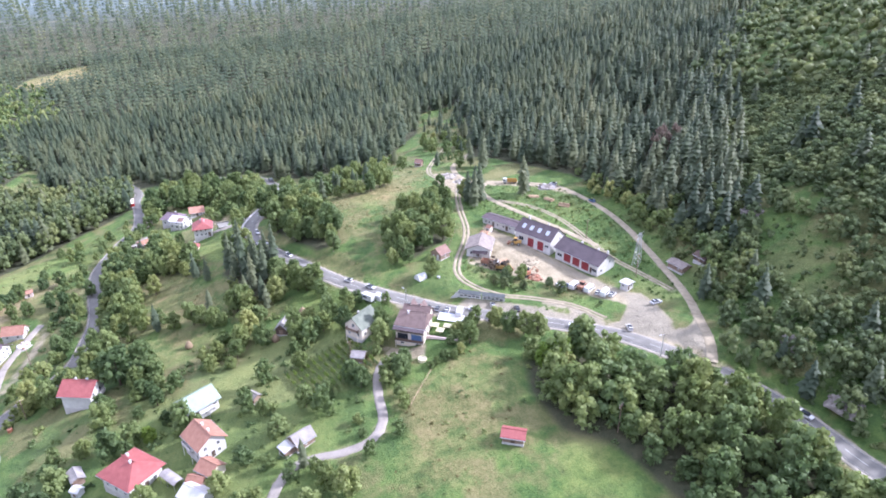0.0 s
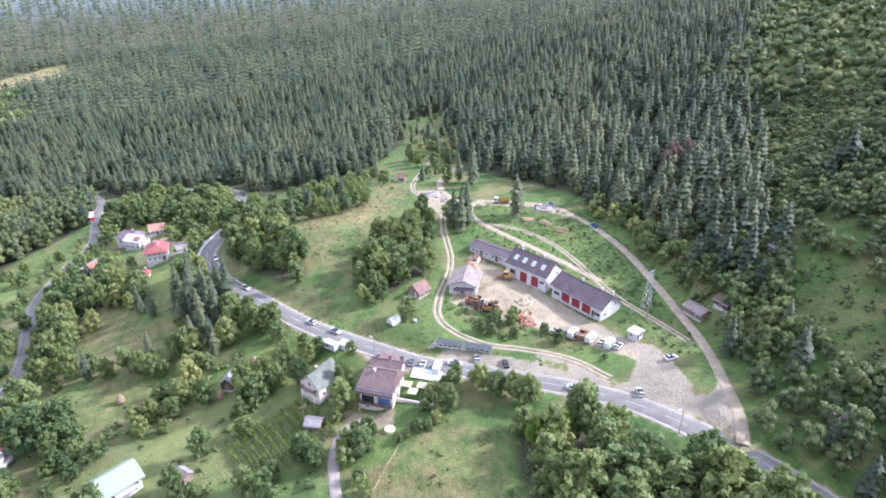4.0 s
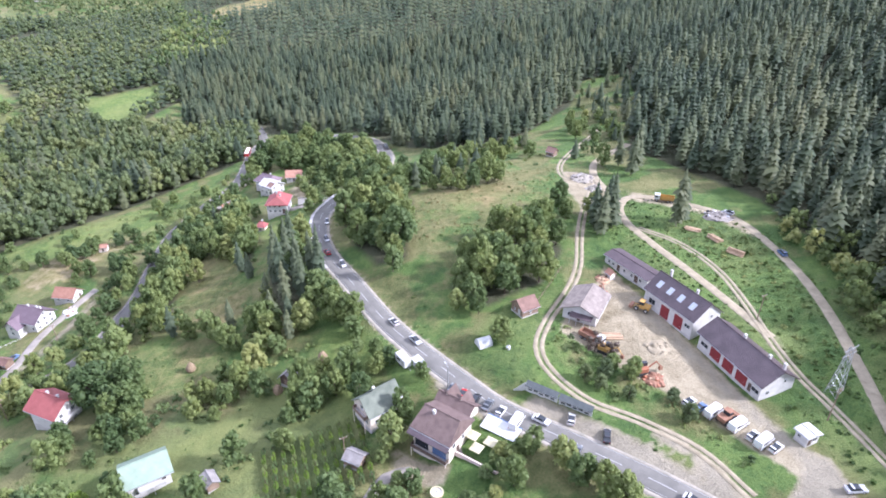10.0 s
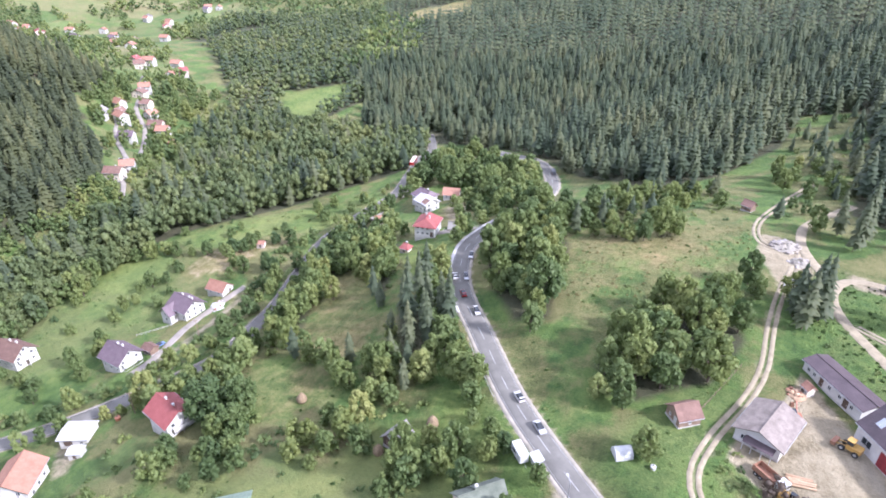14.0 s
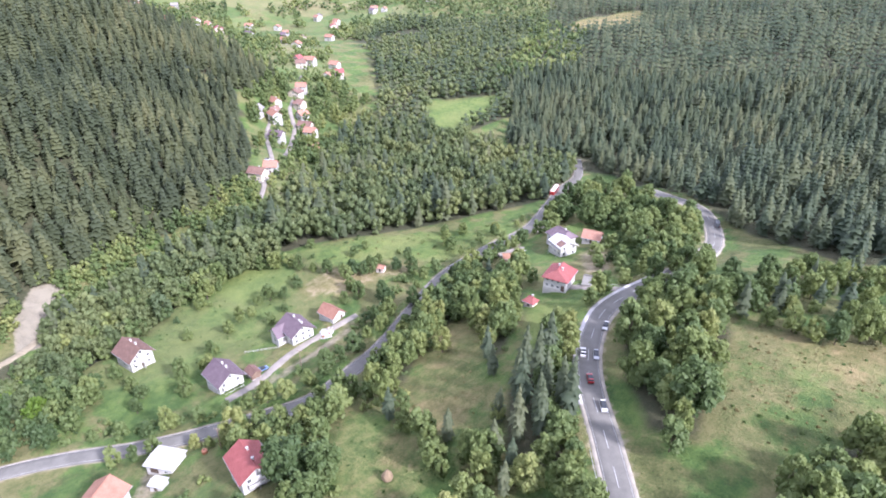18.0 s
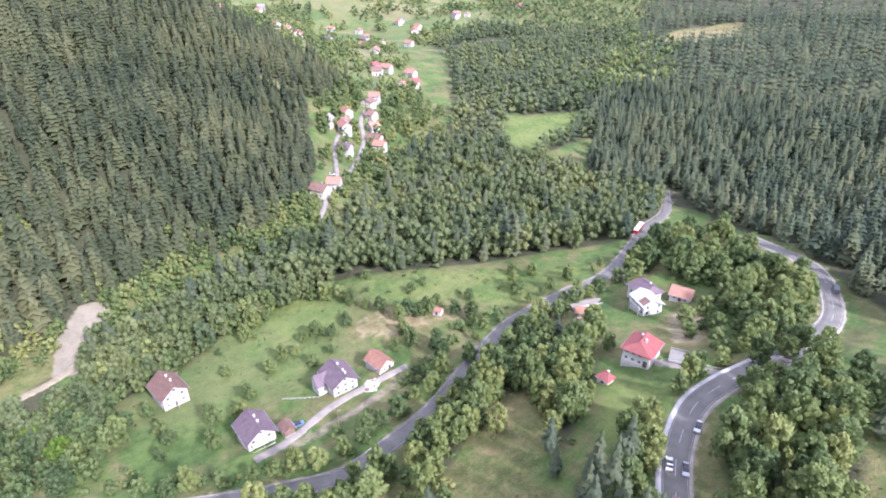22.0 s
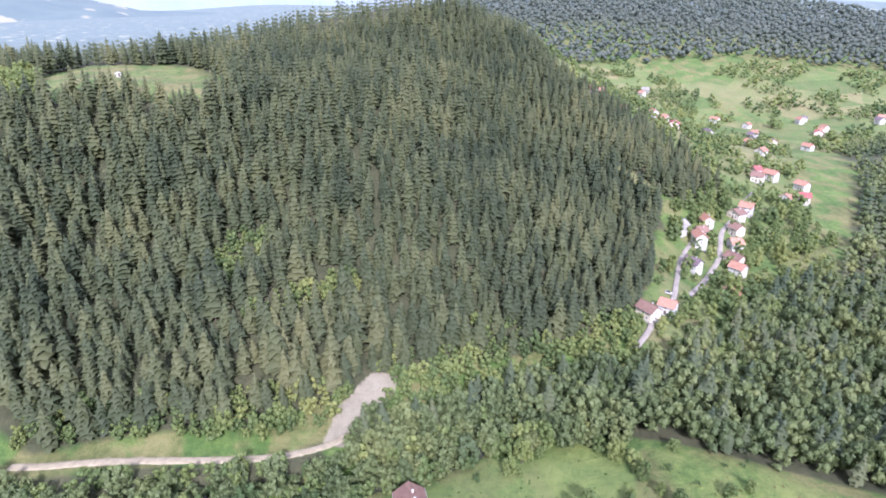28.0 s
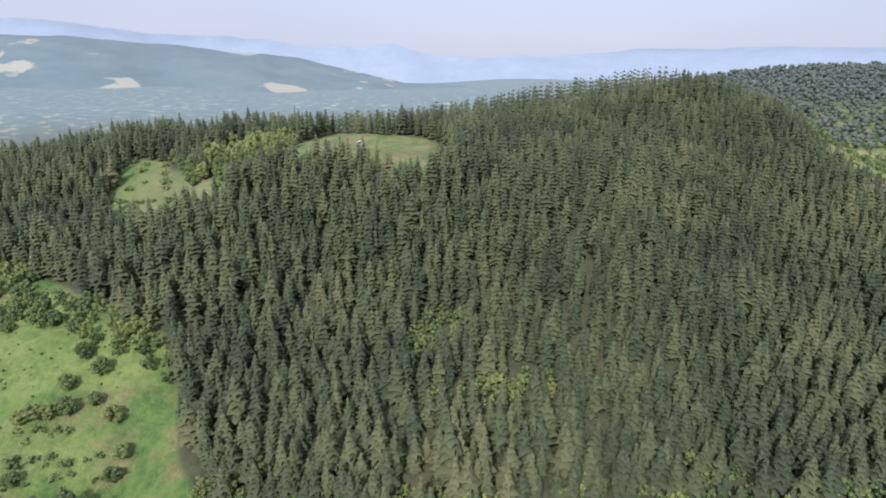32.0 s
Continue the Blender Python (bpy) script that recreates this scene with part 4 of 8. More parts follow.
ridge_line("backdrop", 3100, [(0, 60), (90, 80), (180, 190), (223, 236), (229, 228), (240, 196), (249, 146), (258, 40), (266, 20), (300, 60)], 900, 8, M_MIDHILLS, "wooded hills with pale fields across the plain, haze painted into their colours")

# round keep-out places of buildings (x, y, radius)
KEEP_OUT = [(60, 128, 13), (50, 150, 11), (40, 166, 9), (25, 147, 9), (66, 105, 4), (-9, 102, 10), (-26, 111, 7), (-116, 117, 9), (-76, 95, 8), (-72, 77, 8), (-91, 73, 10), (-45, 69, 5)]
KEEP_OUT += [(-213, 132, 10), (-169, 141, 10), (-171, 174, 10), (-168, 189, 8), (-93, 230, 11), (-118, 276, 14), (-105, 283, 6), (8, 146, 6), (-52, 126, 8), (-147, 108, 8), (-143, 92, 9)]
KEEP_OUT += [(87, 107, 6), (-80, 66, 5), (-70, 66, 6), (-72, 60, 5), (0, 100, 9), (6, 103, 5), (-2, 131, 4), (-95, 214, 4), (-108, 80, 4), (-82, 232, 5), (-114, 262, 8)]
KEEP_OUT += [(50, 112, 4), (54, 107, 4), (58, 102, 4)]


# ---- trees ----
rng = np.random.default_rng(7)


def spruce_shape(tiers, points, seed):
    """A unit spruce, 1 high: drooping ragged whorls round a thin trunk. Vertices, triangles, material numbers."""
    r = np.random.default_rng(seed)
    v, f, mi = [], [], []
    full = r.uniform(0.62, 0.80)
    for k in range(tiers):
        u = k / (tiers - 1)
        z0 = 0.10 + 0.84 * u ** 0.95
        rad = (0.190 * (1 - u) ** full * (0.70 + 0.30 * min(1, 4 * u)) + 0.008) * r.uniform(0.82, 1.16)
        top = min(1.0, z0 + 0.075 + 0.065 * (1 - u))
        base = len(v)
        sx, sy = r.normal(0, 0.10, 2) * rad
        v.append((sx * 0.4, sy * 0.4, top))
        turn = r.uniform(0, 6.28)
        n = max(3, points if u < 0.75 else points - 2)
        for j in range(n * 2):
            an = turn + j * math.pi / n + r.normal(0, 0.13)
            q = rad * (r.uniform(0.88, 1.2) if j % 2 == 0 else r.uniform(0.60, 0.86))
            v.append((sx + q * math.cos(an), sy + q * math.sin(an), z0 - (0.022 if j % 2 == 0 else -0.012) + r.normal(0, 0.014)))
        for j in range(n * 2):
            f.append((base, base + 1 + j, base + 1 + (j + 1) % (n * 2)))
            mi.append(0)
    base = len(v)
    for j in range(3):
        v += [(0.011 * math.cos(j * 2.1), 0.011 * math.sin(j * 2.1), -0.03)]
    v.append((0, 0, 0.6))
    for j in range(3):
        f.append((base + j, base + (j + 1) % 3, base + 3))
        mi.append(1)
    return np.array(v), np.array(f), np.array(mi)


ICO_V = [(0, 0, 1)] + [(0.894 * math.cos(i * 1.2566 + s), 0.894 * math.sin(i * 1.2566 + s), z) for z, s in ((0.447, 0), (-0.447, 0.628)) for i in range(5)] + [(0, 0, -1)]
ICO_F = [(0, 1 + i, 1 + (i + 1) % 5) for i in range(5)] + [(1 + i, 6 + i, 1 + (i + 1) % 5) for i in range(5)] + [(6 + i, 6 + (i + 1) % 5, 1 + (i + 1) % 5) for i in range(5)] + [(11, 6 + (i + 1) % 5, 6 + i) for i in range(5)]


def crown_shape(lobes, leaves, seed, size=0.115, flat=1.0, lift=0.58, heart=(0.50, 0.84)):
    """A unit broad-leaved crown, about 1 wide: small leaf sprays all over uneven domed lobes."""
    r = np.random.default_rng(seed)
    v, f = [], []
    lean = r.normal(0, 0.05, 2)
    for k in range(lobes):
        u = -0.9 + 1.8 * (k + r.uniform(0.1, 0.9)) / lobes
        an, q = k * 2.4 + r.uniform(-0.6, 0.6), 0.37 * math.sqrt(max(0.03, 1 - u * u)) * math.sqrt(r.uniform(0.3, 1)) * (1 - 0.22 * u)
        cx, cy, cz = q * math.cos(an) + lean[0] * u, q * math.sin(an) + lean[1] * u, lift + flat * 0.42 * u
        R = r.uniform(0.13, 0.215) * (1 - 0.22 * u) * (1.25 if lobes < 6 else 0.86 if lobes > 15 else 1.0)
        base = len(v)
        for p in ICO_V:
            w = R * r.uniform(*heart)
            v.append((cx + p[0] * w, cy + p[1] * w, cz + p[2] * w * 0.85))
        f += [tuple(base + i for i in t) for t in ICO_F]
        for j in range(leaves):
            z = r.uniform(-0.5, 1)
            b = r.uniform(0, 6.28)
            h = math.sqrt(max(0, 1 - z * z))
            n = np.array((h * math.cos(b), h * math.sin(b), z))
            c = np.array((cx, cy, cz)) + n * R * r.uniform(0.66, 1.16) * (1, 1, 0.9)
            u_ = np.cross(n + r.normal(0, 0.6, 3), (0.3, 0.5, 0.8))
            u_ /= np.linalg.norm(u_) + 1e-6
            w = np.cross(n + r.normal(0, 0.45, 3), u_)
            w /= np.linalg.norm(w) + 1e-6
            s = size * r.uniform(0.6, 1.25)
            base = len(v)
            v += [tuple(c - u_ * s * 0.6 - w * s * 0.35), tuple(c + u_ * s * 0.6 - w * s * 0.35 - n * s * 0.15), tuple(c + w * s * 0.75 - n * s * 0.1)]
            f.append((base, base + 1, base + 2))
    return np.array(v), np.array(f)


def trunk_shape(seed, top=0.6):
    """A tapered trunk with three limbs into the crown, for a crown one wide."""
    r = np.random.default_rng(seed)
    v, f = [], []

    def limb(p, q, r0, r1):
        base = len(v)
        d = np.array(q) - np.array(p)
        s = np.cross(d, (0.2, 0.9, 0.3))
        s /= np.linalg.norm(s)
        w = np.cross(d, s)
        w /= np.linalg.norm(w)
        for c, rad in ((p, r0), (q, r1)):
            for j in range(5):
                v.append(tuple(np.array(c) + rad * (math.cos(j * 1.2566) * s + math.sin(j * 1.2566) * w)))
        f.extend([(base + j, base + (j + 1) % 5, base + 5 + (j + 1) % 5, base + 5 + j) for j in range(5)])

    limb((0, 0, -0.05), (0.01, 0.0, 0.34), 0.032, 0.022)
    limb((0.01, 0, 0.32), (0.0, 0.02, top + 0.1), 0.022, 0.008)
    for k in range(3):
        an = k * 2.1 + r.uniform(0, 1)
        limb((0.01, 0, 0.26 + 0.06 * k), (0.24 * math.cos(an), 0.24 * math.sin(an), 0.52 + 0.08 * k), 0.014, 0.005)
    return v, f


DRIFT = np.random.default_rng(3).random((64, 64))


def drift(x, y, size):
    """Soft random patches of about the given size, 0 to 1."""
    u, v = x / size, y / size
    i, j = np.floor(u).astype(int), np.floor(v).astype(int)
    a, b = u - i, v - j
    a, b = a * a * (3 - 2 * a), b * b * (3 - 2 * b)
    g = lambda p, q: DRIFT[p % 64, q % 64]
    return (g(i, j) * (1 - a) + g(i + 1, j) * a) * (1 - b) + (g(i, j + 1) * (1 - a) + g(i + 1, j + 1) * a) * b


def scatter(poly, gap, jitter=0.42, keep=1.0, holes=(), edge=0.0, clear_roads=2.0, patchy=0.0):
    """Uneven planting places inside an outline, off the roads, buildings and clearings."""
    p = np.array(poly, float)
    xs, ys = np.arange(p[:, 0].min(), p[:, 0].max(), gap), np.arange(p[:, 1].min(), p[:, 1].max(), gap)
    x, y = np.meshgrid(xs, ys)
    x[1::2] += gap / 2
    x, y = x.ravel() + rng.uniform(-jitter, jitter, x.size) * gap, y.ravel() + rng.uniform(-jitter, jitter, y.size) * gap
    ok = (within(poly, x, y) > edge) & (rng.random(x.size) < keep)
    for h in holes:
        ok &= within(h, x, y) < 0.5
    if patchy:
        ok &= 0.65 * drift(x, y, 34) + 0.35 * drift(x, y, 13) > 0.5 + 0.13 * patchy
    x, y = x[ok], y[ok]
    d, row = nearest(x, y, BED)
    ok = d > BED[row, 3] + clear_roads
    for bx, by, br in KEEP_OUT:
        ok &= (x - bx) ** 2 + (y - by) ** 2 > br * br
    return x[ok], y[ok]


def stand(name, shapes, x, y, height, width, mats, label, category, lean=0.0, sink=0.2):
    """Many trees as one mesh: shapes are (verts, tris, materials); height and width are arrays."""
    if not len(x):
        return None
    z = ground(x, y)
    which = rng.integers(0, len(shapes), len(x))
    vs, fs, ms, ts, off = [], [], [], [], 0
    for k, (v, f, mi) in enumerate(shapes):
        s = np.where(which == k)[0]
        if not len(s):
            continue
        an = rng.uniform(0, 6.28, len(s))
        ca, sa = np.cos(an)[:, None], np.sin(an)[:, None]
        w, h = width[s][:, None], height[s][:, None]
        zz = v[None, :, 2] * h
        lx, ly = rng.normal(0, lean, len(s))[:, None], rng.normal(0, lean, len(s))[:, None]
        X = x[s][:, None] + (v[None, :, 0] * ca - v[None, :, 1] * sa) * w + lx * zz
        Y = y[s][:, None] + (v[None, :, 0] * sa + v[None, :, 1] * ca) * w + ly * zz
        Z = z[s][:, None] + zz - sink
        vs.append(np.stack([X, Y, Z], 2).reshape(-1, 3))
        fs.append((f[None] + (np.arange(len(s)) * len(v))[:, None, None]).reshape(-1, 3) + off)
        ms.append(np.tile(mi, len(s)))
        ts.append(np.repeat(rng.random(len(s)), len(v)))
        off += len(s) * len(v)
    me = tri_mesh(name, np.vstack(vs), np.vstack(fs), mats, np.concatenate(ms), np.concatenate(ts))
    return tagged(new(name, me), label, category, kind="stuff")


SPRUCES = [spruce_shape(10, 6, s) for s in range(10)]
SPRUCES_FAR = [spruce_shape(5, 4, s + 20) for s in range(6)]


def flat_mi(shape):
    return shape[0], shape[1], np.zeros(len(shape[1]), int)


CROWNS = [crown_shape(22, 56, s, 0.078) for s in range(6)]
CROWNS_MID = [flat_mi(crown_shape(14, 36, s + 40, 0.095)) for s in range(6)]
CROWNS_LITE = [flat_mi(crown_shape(8, 22, s + 140, 0.125, heart=(0.6, 0.92))) for s in range(6)]
CROWNS_DOME = [flat_mi(crown_shape(2, 2, s + 400, 0.14, 0.7, 0.5, (0.82, 1.0))) for s in range(4)]
CROWNS_FAR = [flat_mi(crown_shape(4, 8, s + 60, 0.17, heart=(0.7, 1.0))) for s in range(4)]
CROWNS_TINY = [flat_mi(crown_shape(2, 7, s + 160, 0.24)) for s in range(4)]
BUSHES = [flat_mi(crown_shape(4, 16, s + 80, 0.12, 0.4, 0.24)) for s in range(5)]


def spruce_stand(name, poly, gap, lo, hi, label, far=False, mat=None, **kw):
    x, y = scatter(poly, gap, **kw)
    h = rng.uniform(lo, hi, len(x)) * rng.choice([1, 1, 1, 0.75, 1.12], len(x)) * (0.88 + 0.24 * drift(x, y, 26))
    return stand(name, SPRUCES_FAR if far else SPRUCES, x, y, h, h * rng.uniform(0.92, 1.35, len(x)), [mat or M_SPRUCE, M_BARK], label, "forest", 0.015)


def leaf_stand(name, poly, gap, lo, hi, label, shapes=None, mat=None, tall=1.0, category="woodland", **kw):
    x, y = scatter(poly, gap, **kw)
    w = rng.uniform(lo, hi, len(x))
    return stand(name, shapes or CROWNS_MID, x, y, w * tall * rng.uniform(0.85, 1.25, len(x)), w, [mat or M_LEAF], label, category, 0.03, 0.3)


GREEN_GAP = [(-321, 57), (-312, 66), (-330, 82), (-350, 84), (-346, 62)]
GREEN_GULLY = [(-296, 74), (-288, 82), (-318, 122), (-332, 128), (-326, 112)]
CLEARINGS = (HILL_LEAF, PASTURE_A, HILLTOP, WEST_MEADOW, WEST_PASTURE, WEST_FOOT, CLEARING, FAR_STRIP, FAR_FIELD, QUARRY)
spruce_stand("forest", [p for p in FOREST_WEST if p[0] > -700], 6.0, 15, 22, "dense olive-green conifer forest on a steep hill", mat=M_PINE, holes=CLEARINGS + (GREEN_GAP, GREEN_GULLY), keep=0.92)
for gap in (GREEN_GAP, GREEN_GULLY):
    leaf_stand("woodland", gap, 3.6, 3, 6, "bright broad-leaved growth in a forest gap", CROWNS_LITE, keep=0.9, tall=1.2)
FAR_WEST = [(-640, 292), (-900, 330), (-980, 0), (-900, -350), (-500, -360), (-560, -100), (-600, 100)]
NORTH_NEAR = [(-322, 535), (-262, 470), (-230, 405), (-185, 400), (-150, 395), (-112, 366), (-86, 350), (-52, 316), (-14, 288), (6, 303), (33, 347), (44, 402), (72, 403), (66, 329),
              (52, 268), (65, 252), (90, 215), (97, 178), (107, 150), (108, 122), (122, 134), (175, 246), (221, 297), (380, 440), (420, 600), (-300, 600)]
NORTH_MID = [(-300, 600), (420, 600), (380, 440), (400, 420), (480, 200), (700, 240), (700, 980), (-520, 980), (-430, 800)]
NORTH_FAR = [(-520, 980), (700, 980), (700, 240), (1000, 300), (1000, 1600), (520, 1700), (-800, 1700)]
spruce_stand("forest", NORTH_NEAR, 6.4, 13, 20, "dense dark spruce forest along the slope", holes=CLEARINGS, keep=0.95)
spruce_stand("forest", NORTH_MID, 8.4, 14, 21, "dense spruce forest over the hills", far=True, holes=CLEARINGS, keep=0.95)
spruce_stand("forest", NORTH_FAR, 24, 24, 32, "far spruce forest fading into the hills", far=True, holes=CLEARINGS)
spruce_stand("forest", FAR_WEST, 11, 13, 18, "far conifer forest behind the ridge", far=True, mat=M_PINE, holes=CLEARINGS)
leaf_stand("woodland", WOOD_RIVER, 6.4, 7, 11, "mixed green broad-leaved wood along the river", CROWNS_LITE, M_SCRUB, tall=1.3, holes=(QUARRY,))
spruce_stand("forest", WOOD_RIVER, 8.0, 13, 20, "spruces standing among the river wood", keep=0.62)
leaf_stand("woodland", WOOD_BELT, 6.2, 6, 10, "broad-leaved trees along the river bank", CROWNS_MID, M_SCRUB, tall=1.2, holes=(QUARRY, RIVER_CLEAR))
leaf_stand("woodland", WOOD_NORTHWEST, 8.5, 7, 11, "far mixed wood on the valley floor", CROWNS_FAR, M_SCRUB, holes=CLEARINGS, tall=1.1)
spruce_stand("forest", WOOD_NORTHWEST, 9.5, 13, 20, "spruces among the far valley wood", far=True, keep=0.65, holes=CLEARINGS)
EAST_FAR = [(192, 280), (214, 306), (372, 452), (400, 420), (480, 200), (400, -60), (120, -80), (130, -60), (190, 40), (200, 150)]
EAST_HIGH = [(108, 142), (116, 138), (160, 236), (192, 280), (205, 270), (212, 150), (196, 40), (150, 0), (126, 40), (122, 80), (128, 108)]
EAST_LOW = [(69, 50), (83, 78), (87, 97), (92, 134), (108, 122), (124, 112), (122, 80), (126, 40), (150, 0), (130, -60), (96, 0), (86, 20), (80, 36)]
leaf_stand("woodland", EAST_HIGH, 4.5, 5.0, 7.8, "closed broad-leaved wood on the steep hillside", CROWNS_LITE, M_SCRUB, keep=0.98, tall=0.85)
leaf_stand("woodland", EAST_LOW, 5.0, 4.0, 7.5, "broad-leaved trees on the lower hillside", CROWNS_LITE, M_SCRUB, keep=0.9, tall=1.2, patchy=-0.7, holes=(OPEN_EAST,))
spruce_stand("forest", EAST_LOW, 11, 9, 16, "spruces scattered over the lower hillside", keep=0.4, holes=(OPEN_EAST,))
spruce_stand("forest", EAST_HIGH, 16, 13, 19, "lone spruces in the hillside wood", keep=0.35)
SPRUCE_TONGUE = [(96, 186), (98, 150), (96, 128), (101, 108), (110, 106), (116, 122), (132, 138), (158, 180), (192, 244), (240, 300), (228, 306), (160, 250), (120, 220)]
spruce_stand("forest", SPRUCE_TONGUE, 6.2, 14, 21, "tall spruces running down the hillside", keep=0.55)
leaf_stand("woodland", EAST_FAR, 9.5, 9, 14, "broad-leaved wood high on the hillside", CROWNS_FAR, M_SCRUB, tall=0.95)
leaf_stand("thicket", EAST_LOW, 4.2, 2.0, 4.2, "low green scrub on the steep hillside", BUSHES, M_SCRUB, keep=0.7, category="scrub")
leaf_stand("woodland", SOUTH_EDGE, 5.4, 4.5, 8, "green trees crowding the road bank", CROWNS_MID, tall=1.15)
leaf_stand("woodland", WOOD_SOUTH, 6.2, 6, 10.5, "green broad-leaved wood below the road", CROWNS_MID, tall=1.15)
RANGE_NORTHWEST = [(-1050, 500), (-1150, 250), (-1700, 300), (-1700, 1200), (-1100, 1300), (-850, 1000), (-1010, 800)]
# these crowns carry the haze in their leaf colour
leaf_stand("woodland", RANGE_NORTHWEST, 14, 17, 23, "far wooded hills above the pastures", CROWNS_DOME, M_HAZED_WOOD, keep=0.95, clear_roads=0)
leaf_stand("woodland", RIGHT_PASTURE, 7, 4.5, 9, "trees and hedges dotted over far pastures", CROWNS_FAR, keep=0.85, patchy=0.1)
WOOD_BEYOND = [(-430, 800), (-660, 760), (-720, 860), (-840, 1000), (-1000, 1300), (-800, 1700)]
leaf_stand("woodland", WOOD_BEYOND, 10, 8, 13, "far mixed woods beyond the fields", CROWNS_TINY, M_SCRUB, keep=0.9, patchy=-0.6, holes=CLEARINGS, tall=1.2)
leaf_stand("woodland", FAR_GREEN, 10, 6, 12, "trees dotted over far green pastures", CROWNS_FAR, keep=0.85, patchy=0.15)
leaf_stand("woodland", VILLAGE_GREEN, 6.5, 4, 8, "garden trees among the village houses", CROWNS_LITE, keep=0.62, tall=1.15)
WEST_SKIRT = [(-256, 7), (-250, 60), (-252, 84), (-266, 108), (-300, 150), (-305, 195), (-312, 250), (-300, 256), (-276, 240), (-268, 200), (-264, 150), (-244, 112), (-240, 80), (-248, 10)]
leaf_stand("woodland", WEST_SKIRT, 4.3, 3.5, 7.0, "bright green broad-leaved fringe along the forest foot", CROWNS_LITE, holes=(QUARRY, RIVER_CLEAR), keep=0.92, tall=1.2, clear_roads=1.0)
SOUTH_WEST_MARGIN = [(-340, -190), (-345, -128), (-322, -137), (-275, -140), (-262, -190)]
leaf_stand("woodland", SOUTH_WEST_MARGIN, 7, 6, 10, "broad-leaved trees at the meadow's end", keep=0.8)
leaf_stand("thicket", WEST_MEADOW, 5.5, 2.5, 5.5, "dark bushes dotted over the west meadow", BUSHES, keep=0.6, patchy=0.35, category="scrub")
leaf_stand("thicket", WEST_FOOT, 5.5, 3, 6, "bushes along the foot of the west meadow", BUSHES, keep=0.7, category="scrub")
leaf_stand("thicket", WEST_PASTURE, 9, 4, 8, "bushes over the high pasture", BUSHES, keep=0.4, category="scrub")
leaf_stand("thicket", GARDEN_SCRUB, 5.5, 2, 4.2, "bushes and fruit shrubs across the gardens", BUSHES, holes=(GARDEN_LAWN, VINEYARD), keep=0.45, category="scrub")
leaf_stand("thicket", VALLEY_TREES, 5.0, 2.5, 5.5, "dense bushes on the slope between the roads", BUSHES, keep=0.3, holes=OPEN + (LAWN,), category="scrub")
leaf_stand("woodland", VALLEY_TREES, 6.0, 4.5, 8, "broad-leaved trees on the slope between the roads", keep=0.75, holes=OPEN + (LAWN,), tall=1.3)
leaf_stand("woodland", BELOW_ROAD, 8.0, 4, 7.5, "broad-leaved trees scattered below the main road", holes=OPEN, keep=0.6, tall=1.25)
leaf_stand("woodland", GARDEN_SCRUB, 10.5, 4, 7.5, "broad-leaved trees between the gardens", holes=OPEN, keep=0.7, tall=1.25)
leaf_stand("thicket", BELOW_ROAD, 5.0, 2.5, 5.0, "bushes on the slope below the main road", BUSHES, holes=OPEN, keep=0.3, category="scrub")
leaf_stand("woodland", UPPER_SCRUB, 6.5, 5, 8.5, "trees below the hamlet", keep=0.8, tall=1.3)
ROAD_BELT = [(-146, 178), (-163, 204), (-167, 230), (-160, 246), (-156.5, 248), (-157, 229), (-153, 208), (-147, 190)]
leaf_stand("thicket", ROAD_BELT, 4.2, 2.2, 5.4, "bushes and small trees along the lower road", BUSHES, keep=0.85, tall=1.2, category="scrub")
leaf_stand("woodland", HAMLET_SCRUB, 6.5, 4.5, 8.5, "trees and scrub behind the hamlet", keep=0.7)
leaf_stand("thicket", LOWER_VERGE, 4.5, 2.5, 5.0, "hedge bushes along the valley road", BUSHES, keep=0.6, category="scrub")
leaf_stand("thicket", MEADOW_SCRUB, 6.0, 1.8, 4.5, "bushes dotted over the valley meadow", BUSHES, keep=0.42, patchy=0.2, category="scrub")
leaf_stand("thicket", SCRUB_BANK, 3.6, 1.5, 3.2, "low scrub on the bank of the yard", BUSHES, keep=0.6, category="scrub")
leaf_stand("thicket", BANK, 6.5, 1.2, 2.6, "low scrub on the green bank", BUSHES, keep=0.4, category="scrub")
leaf_stand("thicket", WOOD_SOUTH, 4.0, 2, 4, "undergrowth below the road", BUSHES, keep=0.6, category="scrub")


def road_side(key, lo, hi, gap, reach):
    """Places along a road at an offset between lo and hi from its middle (right is positive), within a stretch of y."""
    line = ROADS[key][0]
    t = np.gradient(line, axis=0)
    t /= np.hypot(t[:, 0], t[:, 1])[:, None]
    k = np.arange(0, len(line), max(1, int(gap / 2.5)))
    o = rng.uniform(lo, hi, len(k))
    x, y = line[k, 0] + t[k, 1] * o + rng.normal(0, 0.8, len(k)), line[k, 1] - t[k, 0] * o + rng.normal(0, 0.8, len(k))
    ok = (y > reach[0]) & (y < reach[1]) & (rng.random(len(k)) < 0.85)
    for bx, by, br in KEEP_OUT:
        ok &= (x - bx) ** 2 + (y - by) ** 2 > br * br
    d, row = nearest(x, y, BED)
    ok &= d > BED[row, 3] + 0.8
    return x[ok], y[ok]


